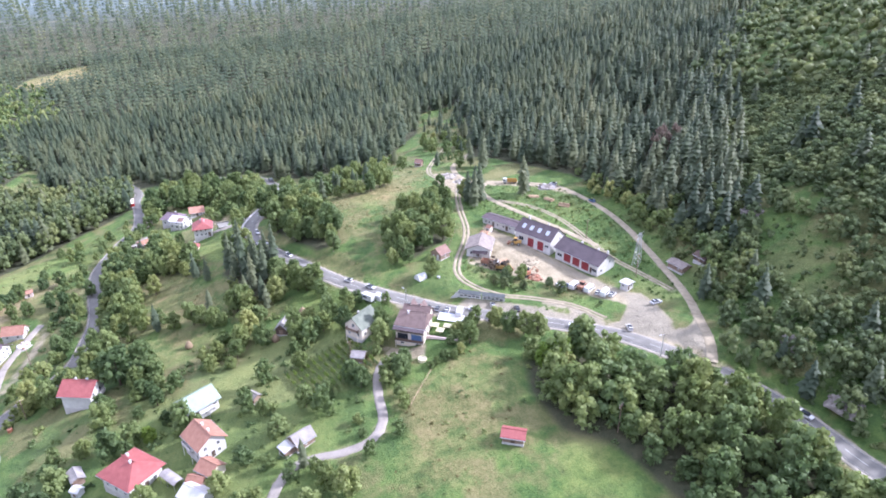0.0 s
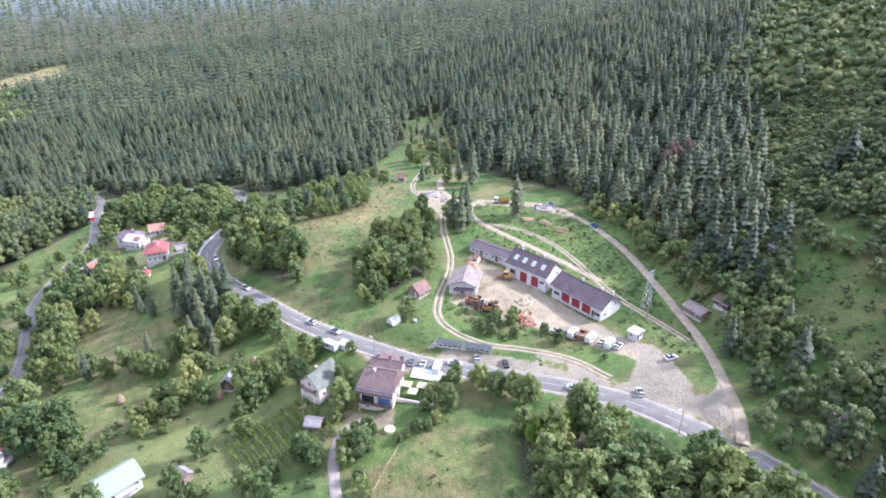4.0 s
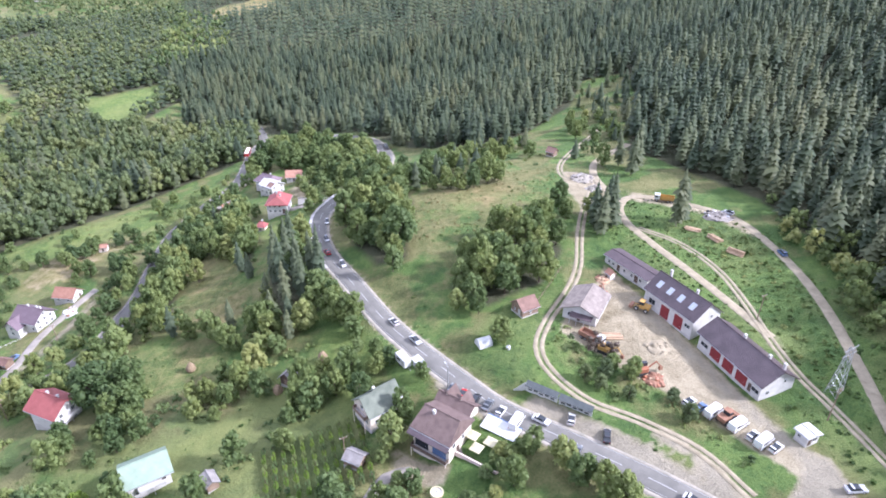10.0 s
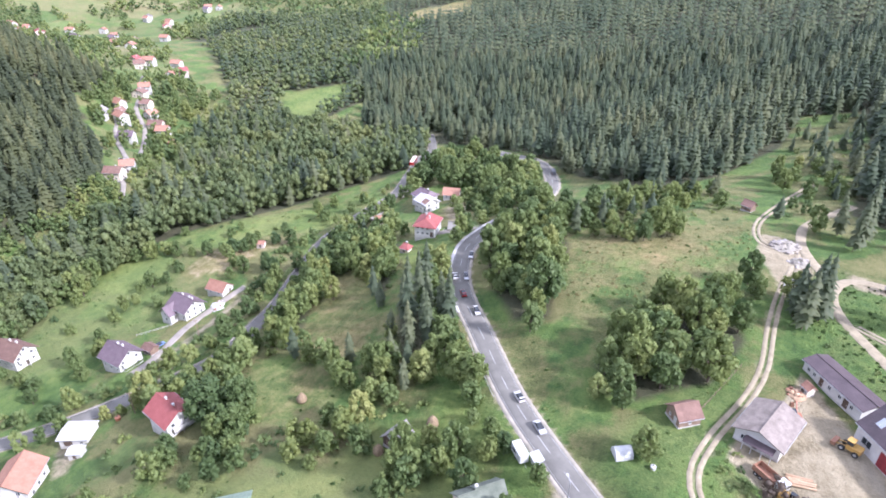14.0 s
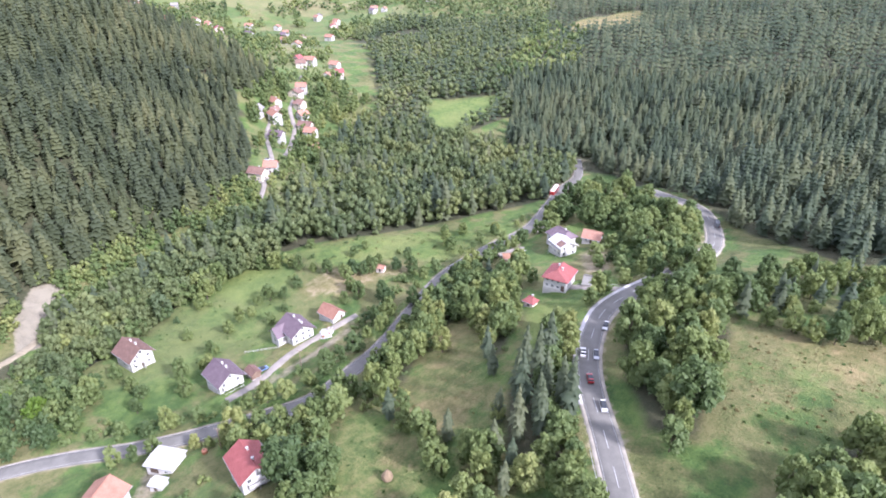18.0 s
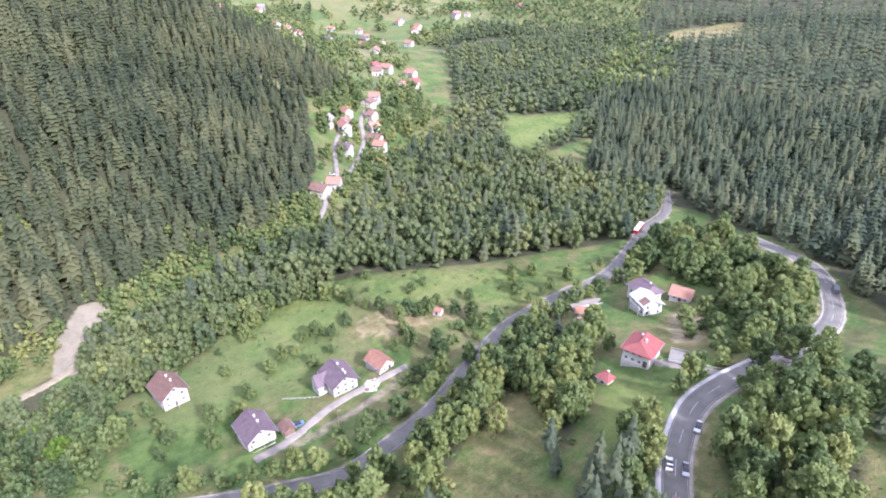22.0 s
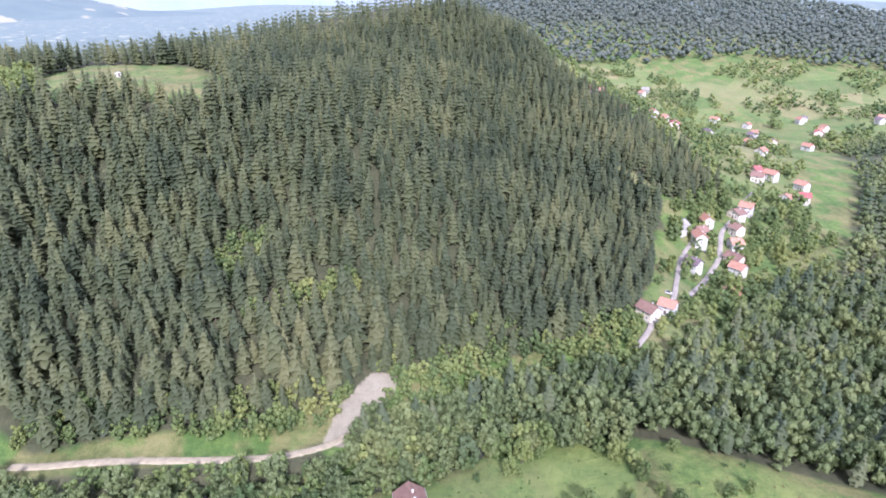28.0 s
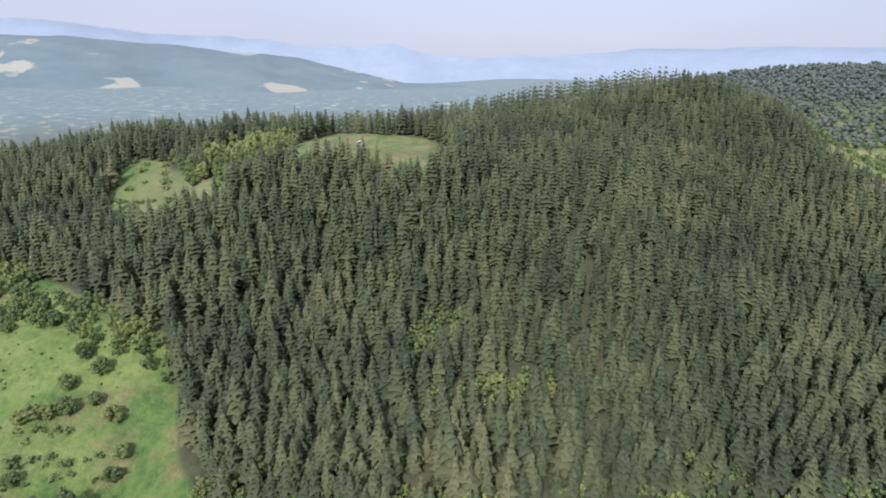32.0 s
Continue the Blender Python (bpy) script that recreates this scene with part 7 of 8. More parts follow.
house("house", "tall white house with a red tiled roof by the valley road", "house", -116.2, 116.4, -15, 9.6, 7.6, 5.8, 2.6, M_WHITE, M_RED_ROOF, over=0.9, windows=rows("e", (-2, 1.6), (1.4, 4.0)) + rows("n", (-3, 0, 3), (1.4, 4.0)) + [("w", 0, 4.0, 1.0, 1.2)], balconies=[("e", 0, 3.1, 5.0, 1.2, M_WHITE)], chimneys=[(-1.5, 0.5), (2.4, 0.4)], dz=0.3, plinth=3)
house("house", "white house with a pale green sheet roof and balcony", "house", -76.6, 95.0, -50, 7.4, 9.0, 4.8, 2.4, M_WHITE, M_GREEN_ROOF, ridge="y", over=0.8, windows=rows("e", (-2.8, 0.2, 2.8), (1.2, 3.4), 0.9, 1.1) + rows("s", (-2, 2), (1.2,), 0.9, 1.1), doors=[("s", 0, 0.3, 1.0, 2.0, M_DARK_WOOD)], balconies=[("e", 0.5, 2.9, 6.0, 1.3, M_WHITE)], dz=0.3, plinth=2.5)
house("house", "white house under an orange tiled roof", "house", -72.2, 77.4, -55, 8.6, 7.6, 5.2, 2.6, M_WHITE, M_ORANGE_ROOF, over=0.7, windows=rows("s", (-2.8, 0, 2.8), (1.2, 3.6), 0.9, 1.1) + rows("e", (-2, 1.8), (1.2, 3.6), 0.9, 1.1), balconies=[("s", -1, 3.1, 5.0, 1.2, M_WHITE)], doors=[("e", 0, 0.3, 1.0, 2.0, M_DARK_WOOD)], chimneys=[(-1.2, 0.6), (2.2, 0.6)], dz=0.3, plinth=2.5)
house("house", "large white house with a broad red hipped roof", "house", -91.0, 73.5, -40, 11.2, 10.0, 4.6, 3.2, M_WHITE, M_RED_ROOF, over=0.9, hip=0.75, windows=rows("s", (-3.6, 0, 3.6), (1.2,), 1.1, 1.2) + rows("e", (-2.6, 2.6), (1.2,), 1.1, 1.2), doors=[("e", 0, 0.3, 1.1, 2.1, M_DARK_WOOD)], chimneys=[(-1.4, 0.8), (1.6, -0.6)], dz=0.3, plinth=2.5)
house("shed", "weathered shed with one pale and one grey roof", "shed", -45.6, 68.6, -56, 4.4, 5.6, 2.4, 1.7, M_WOOD, M_GREY_ROOF, ridge="y", over=0.4, doors=[("s", 0.6, 0.3, 1.2, 1.8, M_DARK_WOOD)], windows=[("e", 0, 1.1, 0.6, 0.6)], plinth=1.0)
shelter = house("shelter", "low lean-to with a pale metal sheet roof", "shelter", -49.0, 66.8, -56, 3.2, 4.2, 2.0, 0.5, M_WOOD, M_METAL_SHEET, over=0.3, doors=[("s", 0, 0.3, 1.0, 1.6, M_DARK_WOOD)], plinth=1.0)
house("outbuilding", "brick-brown outbuilding with rusty tiles", "outbuilding", -69.6, 67.3, -40, 5.4, 5.0, 2.8, 1.6, M_CREAM, M_ORANGE_ROOF, over=0.4, windows=[("s", -1, 1.1, 0.7, 0.8)], doors=[("s", 1, 0.3, 0.9, 1.9, M_DARK_WOOD)], plinth=1.5)
house("outbuilding", "small shed with a bright orange roof", "outbuilding", -72.8, 64.6, -25, 4.2, 3.0, 2.2, 1.0, M_WOOD, M_ORANGE_ROOF, over=0.35, doors=[("s", 0, 0.3, 0.9, 1.7, M_DARK_WOOD)], plinth=1.2)
house("outbuilding", "grey-roofed garage beside the gardens", "garage", -72.4, 59.8, -40, 6.8, 5.2, 2.6, 1.5, M_WHITE, M_METAL_SHEET, over=0.4, doors=[("s", 0, 0.3, 2.4, 2.1, M_WOOD)], plinth=1.5)
carport = base_empty("carport", "arched grey carport on steel posts", "carport")
put(carport, -80.0, 68.4, -46, 0)
arch = [(-1.5 + 3.0 * k / 8, 2.1 + 0.55 * math.sin(math.pi * k / 8)) for k in range(9)]
cg = Geo()
for k in range(8):
    cg.slab([(-3.4, arch[k][0], arch[k][1]), (3.4, arch[k][0], arch[k][1]), (3.4, arch[k + 1][0], arch[k + 1][1]), (-3.4, arch[k + 1][0], arch[k + 1][1])], 0.08)
cg.part("canopy_sheet", M_GREY_ROOF, carport)
for u in (-3.2, 0, 3.2):
    for v in (-1.4, 1.4):
        Geo().tube((u, v, -0.8), (u, v, 2.15), 0.06, n=6).part("post", M_STEEL, carport)
house("shed", "narrow plank shed with a grey roof", "shed", -108.0, 80.4, -60, 5.0, 3.0, 2.2, 0.8, M_WOOD, M_GREY_ROOF, over=0.3, doors=[("s", 0, 0.3, 1.0, 1.7, M_DARK_WOOD)], plinth=1.2)
house("shed", "tiny pale garden shed", "shed", -106.2, 75.0, -30, 2.6, 2.2, 1.9, 0.5, M_PLASTIC, M_METAL_SHEET, over=0.2, doors=[("s", 0, 0.3, 0.7, 1.6, M_WOOD)], plinth=1.0)
house("shed", "grey garden shed among fruit trees", "shed", -60.4, 93.6, -45, 3.8, 2.6, 2.1, 0.8, M_WOOD, M_GREY_ROOF, over=0.3, doors=[("s", 0, 0.3, 0.8, 1.7, M_DARK_WOOD)], plinth=1.0)
house("shed", "pale shed beside the concrete lane", "shed", -27.5, 97.5, -20, 4.0, 3.4, 2.2, 1.0, M_WOOD, M_GREY_ROOF, over=0.3, doors=[("e", 0, 0.3, 0.9, 1.7, M_DARK_WOOD)], plinth=1.0)

# ---- the valley houses ----
house("house", "white house with a brown tiled roof and balconies", "house", -213.0, 131.8, 2, 10.4, 8.6, 5.4, 3.2, M_WHITE, M_BROWN_ROOF, ridge="x", over=0.9, windows=rows("s", (-3.4, 0, 3.4), (1.4, 3.9)) + rows("e", (-2.6, 2.4), (1.4, 3.9)) + [("e", 0, 6.4, 1.0, 1.1)], balconies=[("e", 0, 3.4, 7.0, 1.4, M_WHITE), ("e", 0, 5.9, 3.4, 1.2, M_WHITE)], doors=[("e", 0, 0.3, 1.0, 2.1, M_DARK_WOOD)], chimneys=[(-1.6, 0.7), (1.6, 0.8)], dz=0.4, plinth=2.5)
house("house", "white house with a plum tiled roof and balconies", "house", -168.6, 141.4, -6, 9.6, 8.6, 5.2, 3.1, M_WHITE, M_PURPLE_ROOF, ridge="x", over=0.9, windows=rows("s", (-3.2, 0, 3.2), (1.4, 3.8)) + rows("e", (-2.6, 2.4), (1.4, 3.8)) + [("e", 0, 6.2, 0.9, 1.0)], balconies=[("e", 0, 3.3, 7.0, 1.4, M_WHITE), ("e", 0, 0.8, 7.0, 1.4, M_WHITE)], chimneys=[(-1.2, 0.7), (1.4, 0.7)], dz=0.4, plinth=2.5)
house("house", "white house with a plum cross-gabled roof", "house", -171.2, 174.2, -9, 10.0, 8.8, 5.1, 2.9, M_WHITE, M_PURPLE_ROOF, ridge="x", over=0.9, windows=rows("s", (-3.6, 3.6), (1.4, 3.7)) + rows("e", (-2.8, 0, 2.6), (1.4, 3.7)) + [("e", 0, 6.0, 0.9, 1.0)], balconies=[("s", -3, 3.2, 4.6, 1.6, M_WHITE)], chimneys=[(-2.0, 0.8), (2.0, 0.8), (3.6, 0.8)], dz=0.4, plinth=2.5)
house("house_wing", "plum-roofed wing of a white house", "house", -174.6, 170.3, 81, 6.4, 5.6, 4.6, 2.4, M_WHITE, M_PURPLE_ROOF, ridge="x", over=0.7, windows=[("w", 0, 3.4, 1.2, 1.2), ("w", 0, 1.2, 1.2, 1.2)], dz=0.4, plinth=2.5)
house("cottage", "small white cottage with an orange-brown roof", "cottage", -167.8, 189.2, 0, 8.0, 6.2, 2.8, 2.4, M_WHITE, M_ORANGE_ROOF, ridge="x", over=0.5, windows=[("e", -1.2, 1.2, 0.9, 1.0), ("s", -2, 1.2, 0.9, 1.0), ("s", 2, 1.2, 0.9, 1.0)], doors=[("e", 1.2, 0.3, 0.9, 2.0, M_DARK_WOOD)], plinth=1.5)
house("shed", "brown shed behind the plum-roofed house", "shed", -163.6, 149.2, -6, 4.2, 3.4, 2.3, 1.0, M_WOOD, M_BROWN_ROOF, over=0.4, doors=[("s", 0, 0.3, 1.0, 1.8, M_DARK_WOOD)], plinth=1.2)
house("garage", "low pale garage with a flat concrete roof", "garage", -148.0, 109.0, 26, 8.0, 6.6, 2.9, 0.4, M_WHITE, M_GREY_WALL, over=0.5, doors=[("s", -1.5, 0.3, 2.4, 2.2, M_DARK_WOOD)], windows=[("s", 2.2, 1.1, 1.0, 0.8)], plinth=2.5)
house("shed", "small pale shelter beside the garage", "shed", -140.5, 103.0, 26, 3.6, 3.0, 2.1, 0.4, M_STONE, M_METAL_SHEET, over=0.3, doors=[("s", 0, 0.3, 0.9, 1.7, M_DARK_WOOD)], plinth=1.5)
house("house", "white house with a rusty orange roof by the valley road", "house", -145.5, 90.0, 30, 9.0, 10.4, 5.0, 3.0, M_WHITE, M_ORANGE_ROOF, ridge="y", over=0.8, windows=rows("s", (-2.4, 2.4), (1.4, 3.6)) + rows("e", (-3, 0, 3), (1.4, 3.6)), balconies=[("s", 0, 3.1, 6.0, 1.2, M_WHITE)], dz=0.3, plinth=3)
house("hut", "tiny pink hut at the meadow edge", "hut", -175.5, 225.0, 20, 3.4, 2.6, 2.1, 0.9, M_PINK, M_ORANGE_ROOF, over=0.3, doors=[("s", 0, 0.3, 0.8, 1.7, M_DARK_WOOD)], plinth=1.0)

# ---- the hamlet at the end of the road ----
house("house", "white house with a bright red hipped roof on a lawn", "house", -93.6, 231.2, 8, 8.2, 9.0, 4.6, 2.6, M_WHITE, M_RED_ROOF, ridge="y", over=0.7, hip=0.5, windows=rows("s", (-2.8, -0.8, 1.2), (3.2,), 1.0, 1.0) + rows("s", (-2.8, -0.8, 1.2), (1.0,), 1.0, 1.0) + rows("e", (-2.5, 2.5), (1.6,)), doors=[("s", 2.9, 0.3, 1.2, 2.1, M_DARK_WOOD)], chimneys=[(-0.6, 0.6), (1.2, -1.2)], dz=0.3, plinth=2)
house("shed", "small summer house with a bright red roof", "shed", -95.6, 215.6, -3, 3.4, 3.0, 2.2, 1.3, M_CREAM, M_RED_ROOF, over=0.5, hip=0.8, doors=[("s", 0, 0.3, 0.9, 1.8, M_DARK_WOOD)], chimneys=[(0.4, 0.2)], plinth=1.2)
pad = base_empty("concrete_pad", "pale concrete pad with a low wall beside the drive", "paving")
Geo().box(-2.9, -3.2, -0.5, 2.9, 3.2, 0.22, 0.05).part("slab", M_WORN_SLAB, pad)
Geo().box(-2.9, 2.9, 0.2, 2.9, 3.2, 0.75, 0.04).part("low_wall", M_WORN_SLAB, pad)
put(pad, -84.6, 237.6, 20, 0.1)
house("house", "white house with a dark grey hipped roof in the hamlet", "house", -117.5, 278.0, -20, 9.4, 7.8, 4.4, 2.2, M_WHITE, M_PURPLE_ROOF, over=0.8, hip=0.5, windows=rows("s", (-3, 0, 3), (1.4,)) + rows("e", (-2.2, 2.2), (1.4,)), chimneys=[(1.5, 0.6)], dz=0.3, plinth=3)
patched = house("house", "white house with a pale and brown patched roof", "house", -112.0, 269.0, -28, 8.4, 7.4, 4.8, 1.8, M_WHITE, M_METAL_SHEET, over=0.7, windows=rows("s", (-3, 0, 3), (1.2, 3.6)) + rows("e", (-2.2, 2.2), (1.2, 3.6)), balconies=[("s", 0, 3.1, 6, 1.4, M_WHITE)], dz=0.3, plinth=3)
Geo().slab([(0.4, -3.9, 4.98), (3.9, -3.9, 4.98), (3.9, -1.2, 6.30), (0.4, -1.2, 6.30)], 0.06).part("roof_patch", M_BROWN_ROOF, patched, "red-brown tiled patch")
house("cottage", "small cottage with an orange-brown tiled roof", "cottage", -105.8, 283.6, 12, 7.2, 5.4, 2.8, 2.2, M_WHITE, M_ORANGE_ROOF, over=0.6, windows=[("s", -2, 1.1, 0.8, 0.9), ("s", 2, 1.1, 0.8, 0.9), ("e", 0, 1.1, 0.8, 0.9)], doors=[("s", 0, 0.3, 0.9, 1.9, M_DARK_WOOD)], plinth=1.5)
house("outbuilding", "rusty brown shed below the hamlet road", "shed", -129.0, 255.0, 40, 5.5, 4.0, 2.4, 1.2, M_WOOD, M_RUST, over=0.4, doors=[("s", 0, 0.3, 1.0, 1.8, M_DARK_WOOD)], plinth=2)
wall_ob = base_empty("retaining_wall", "pale concrete retaining wall below the road", "wall")
put(wall_ob, -131.0, 262.0, 60, 0)
for k in range(5):
    Geo().box(-6 + 2.5 * k, -0.2, -2.5, -6 + 2.5 * k + 2.46, 0.2, 0.9 - 0.12 * (k % 2)).part("wall_block", M_STONE, wall_ob)
Geo().box(-6.5, 0.2, -2.5, 6.8, 4.2, 0.3).part("forecourt", M_PALE_ROAD, wall_ob, "pale concrete apron")


# ---- the village up the valley ----
VILLAGE = [(-398, 327, 25, 0), (-405, 349, -10, 1), (-387, 334, -15, 1), (-396, 340, 10, 2), (-363, 316, 25, 3), (-398, 367, 10, 2), (-385, 358, -10, 1), (-370, 348, 20, 2), (-360, 344, 25, 1), (-334, 324, 30, 1), (-312, 272, 40, 1), (-282, 269, 60, 2), (-417, 379, 15, 2), (-424, 391, 40, 1), (-309, 260, 20, 2)]
HAMLETS = [(-498, 450, 10, 4), (-484, 442, 40, 2), (-490, 458, 20, 1), (-447, 440, 30, 1), (-471, 472, 10, 1), (-447, 455, 60, 4), (-559, 499, 20, 1), (-587, 460, 0, 3), (-576, 407, 30, 1), (-572, 416, 60, 4), (-582, 400, 0, 1), (-545, 351, 20, 1), (-531, 357, 60, 0)]
FAR_HOMES = [(-569, 341, 20, 1), (-542, 318, 60, 3), (-560, 330, 0, 1), (-747, 619, 20, 1), (-697, 590, 0, 3), (-705, 600, 40, 1), (-680, 582, 10, 0), (-777, 594, 30, 1), (-744, 689, 0, 1), (-752, 700, 50, 3), (-696, 678, 20, 1), (-704, 690, 0, 1), (-688, 670, 60, 4), (-885, 547, 20, 1), (-900, 560, 50, 0), (-702, 787, 20, 1), (-709, 769, 0, 3), (-716, 780, 40, 1), (-677, 876, 10, 4), (-690, 880, 50, 1), (-633, 540, 15, 1), (-655, 586, 60, 2), (-620, 600, 15, 1)]
LOOKS = [(M_GREY_WALL, M_GREY_ROOF, "pale grey house with a grey roof"), (M_WHITE, M_ORANGE_ROOF, "white house with an orange tiled roof"), (M_CREAM, M_BROWN_ROOF, "cream house with a brown tiled roof"), (M_WHITE, M_PURPLE_ROOF, "white house with a plum roof"), (M_PINK, M_RED_ROOF, "pinkish house with a red roof")]
for places, far in ((VILLAGE, False), (HAMLETS, False), (FAR_HOMES, True)):
    for k, (px, py, ya, lk) in enumerate(places):
        wl, rf, what = LOOKS[lk]
        sw = 7.4 + (k * 7 % 5) * 0.7
        house("house", what + (" far up the valley" if far else " in the valley village"), "house", px, py, ya, sw, 6.8, 4.4 + (k % 3) * 0.5, 2.4, wl, rf, ridge="x" if k % 3 else "y", over=0.7,
              windows=[] if far else [("s", -2.4, 1.3, 1.1, 1.2), ("s", 2.4, 1.3, 1.1, 1.2), ("e", 0, 1.3, 1.1, 1.2), ("s", 0, 3.4, 1.1, 1.2), ("e", 0, 3.4, 1.1, 1.2)], doors=[("s", 0, 0.3, 1.0, 2.0, M_DARK_WOOD)], chimneys=[(1.2, 0.8)], dz=0.5, plinth=4, group="far valley houses" if far else "village houses")
house("cottage", "small red-roofed hut on the high pasture", "hut", -406, -92, 20, 7, 5, 2.4, 1.8, M_WHITE, M_RED_ROOF, plinth=3, doors=[("e", 0, 0.3, 1, 1.9, M_DARK_WOOD)])
house("cottage", "long red-brown farm shed on the high pasture", "hut", -407, -147, 30, 11, 5, 2.6, 1.8, M_WOOD, M_RED_ROOF, plinth=3, doors=[("e", 0, 0.3, 1, 1.9, M_DARK_WOOD)])
house("hut", "tiny white hut on the hilltop clearing", "hut", -500, -16, 20, 5, 3, 1.9, 0.6, M_WHITE, M_METAL_SHEET, plinth=3, doors=[("e", 0, 0.3, 1, 1.9, M_DARK_WOOD)])
tarp = base_empty("tarpaulin", "blue tarpaulin over a lean-to by the village lane", "tarpaulin")
put(tarp, -312, 262, 30)
Geo().slab([(-3.5, -2.5, 2.0), (3.5, -2.5, 2.0), (3.5, 2.5, 3.0), (-3.5, 2.5, 3.0)], 0.08).part("sheet", M_BLUE, tarp)
for u in (-3.2, 3.2):
    for v in (-2.2, 2.2):
        Geo().tube((u, v, -2), (u, v, 2.0 + (v + 2.5) / 5), 0.08, n=6).part("post", M_WOOD, tarp)


# ---- vehicles ----
def loft(rings):
    """A shell through rings of equal length, closed at both ends."""
    g = Geo()
    n = len(rings[0])
    vs = [p for r in rings for p in r]
    fs = [(i * n + j, i * n + (j + 1) % n, (i + 1) * n + (j + 1) % n, (i + 1) * n + j) for i in range(len(rings) - 1) for j in range(n)]
    return g.add(vs, fs + [tuple(range(n - 1, -1, -1)), tuple(range((len(rings) - 1) * n, len(rings) * n))])


def side_shell(profile, half, tuck=0.88, top_in=0.12):
    """A body from a side outline (x, z): rounded in at sill and top."""
    zs = [z for _, z in profile]
    z0, z1 = min(zs), max(zs)
    rings = []
    for s, k in ((-1, tuck), (-1, 1.0), (1, 1.0), (1, tuck)):
        ring = []
        for x, z in profile:
            u = (z - z0) / (z1 - z0)
            w = half * (1 - top_in * u * u)
            ring.append((x * (0.97 if k < 1 else 1), s * w * (1.0 if k == 1.0 else 1.0), z) if k == 1.0 else (x * 0.985, s * (w + 0.03), z0 + (z - z0) * 0.94 + 0.03))
        rings.append(ring)
    return loft([rings[0], rings[1], rings[2], rings[3]])


def make_car(name, label, profile, cabin, half, wheel_x, wheel_r, category="car"):
    root = base_empty(name, label, category)
    body = side_shell(profile, half).part("body", P_WHITE, root)
    body.material_slots[0].link = "OBJECT"
    glass = side_shell(cabin, half * (0.88 if category == "car" else 0.985), top_in=0.22 if category == "car" else 0.13).part("glasshouse", M_GLASS, root, "dark glass window band")
    zt = max(p[1] for p in cabin)
    top = [p for p in cabin if p[1] > zt - 0.02]
    roof = Geo().box(min(p[0] for p in top) - 0.18, -half * 0.80, zt - 0.03, max(p[0] for p in top) + 0.22, half * 0.80, zt + 0.06, 0.12).part("roof_panel", P_WHITE, root)
    roof.material_slots[0].link = "OBJECT"
    for x in wheel_x:
        for s in (-1, 1):
            wl = Geo().tube((x, s * (half - 0.16), wheel_r), (x, s * (half + 0.03), wheel_r), wheel_r, n=14).part("wheel", M_RUBBER, root)
            Geo().tube((x, s * (half + 0.02), wheel_r), (x, s * (half + 0.045), wheel_r), wheel_r * 0.58, n=10).part("rim", M_STEEL, wl, "silver rim")
    x0, x1 = min(p[0] for p in profile), max(p[0] for p in profile)
    for s in (-1, 1):
        Geo().box(x1 - 0.12, s * half * 0.72 - 0.16, 0.62, x1 + 0.02, s * half * 0.72 + 0.16, 0.78).part("headlight", M_PLASTIC, root, "clear headlight")
        Geo().box(x0 - 0.02, s * half * 0.75 - 0.12, 0.68, x0 + 0.1, s * half * 0.75 + 0.12, 0.86).part("tail_light", P_RED, root, "red tail light")
    return root


SEDAN = make_car("car", "white saloon car", [(-2.0, 0.35), (1.95, 0.35), (2.0, 0.7), (1.12, 0.92), (-1.4, 0.95), (-2.0, 0.88)], [(-1.55, 0.9), (0.95, 0.9), (0.34, 1.38), (-0.95, 1.40)], 0.81, (-1.2, 1.2), 0.31)
HATCH = make_car("car", "white hatchback", [(-1.72, 0.35), (1.72, 0.35), (1.76, 0.7), (1.02, 0.93), (-1.72, 0.96)], [(-1.68, 0.91), (0.94, 0.91), (0.38, 1.40), (-1.36, 1.42)], 0.78, (-1.08, 1.12), 0.30)
VAN = make_car("van", "white delivery van", [(-2.6, 0.4), (2.5, 0.4), (2.6, 0.85), (2.05, 1.15), (1.35, 2.15), (-2.55, 2.2), (-2.65, 1.0)], [(-1.9, 1.3), (2.12, 1.2), (1.52, 2.02), (-1.9, 2.02)], 0.98, (-1.7, 1.6), 0.36, "van")


def park(kind, x, y, yaw, col, label, group="", dz=0.1, used=set()):
    ob = kind if kind.name not in used else copy_thing(kind, Matrix())
    used.add(kind.name)
    put(ob, x, y, yaw, dz)
    for o in ob.children:
        if o.name.startswith(("body", "roof_panel")):
            o.material_slots[0].link = "OBJECT"
            o.material_slots[0].material = col
    return tagged(ob, label, group=group)


for k, (kind, x, y, col, what) in enumerate(((HATCH, 45.6, 115.6, P_WHITE, "white estate car in the yard row"), (SEDAN, 47.4, 113.8, P_BLUE, "blue saloon car in the yard row"), (VAN, 50.0, 112.6, P_WHITE, "white van in the yard row"), (VAN, 54.2, 109.0, P_WHITE, "white van with side windows in the yard row"),
                                             (HATCH, 56.3, 106.2, P_WHITE, "white hatchback in the yard row"), (VAN, 57.9, 104.4, P_WHITE, "white van at the end of the yard row"), (HATCH, 59.6, 102.6, P_WHITE, "small white car in the yard row"))):
    park(kind, x, y, 38 + (k * 5) % 7, col, what, "vehicles in the yard row")
park(SEDAN, 70.2, 92.6, 10, P_SILVER, "silver car parked alone on the gravel lot")
park(HATCH, 55.8, 82.4, 75, P_WHITE, "white car at the lot's road entrance")
park(HATCH, 19.0, 108.0, 80, P_WHITE, "white car parked in the lay-by")
park(SEDAN, 26.2, 103.8, 82, P_BLACK, "black car parked in the lay-by")
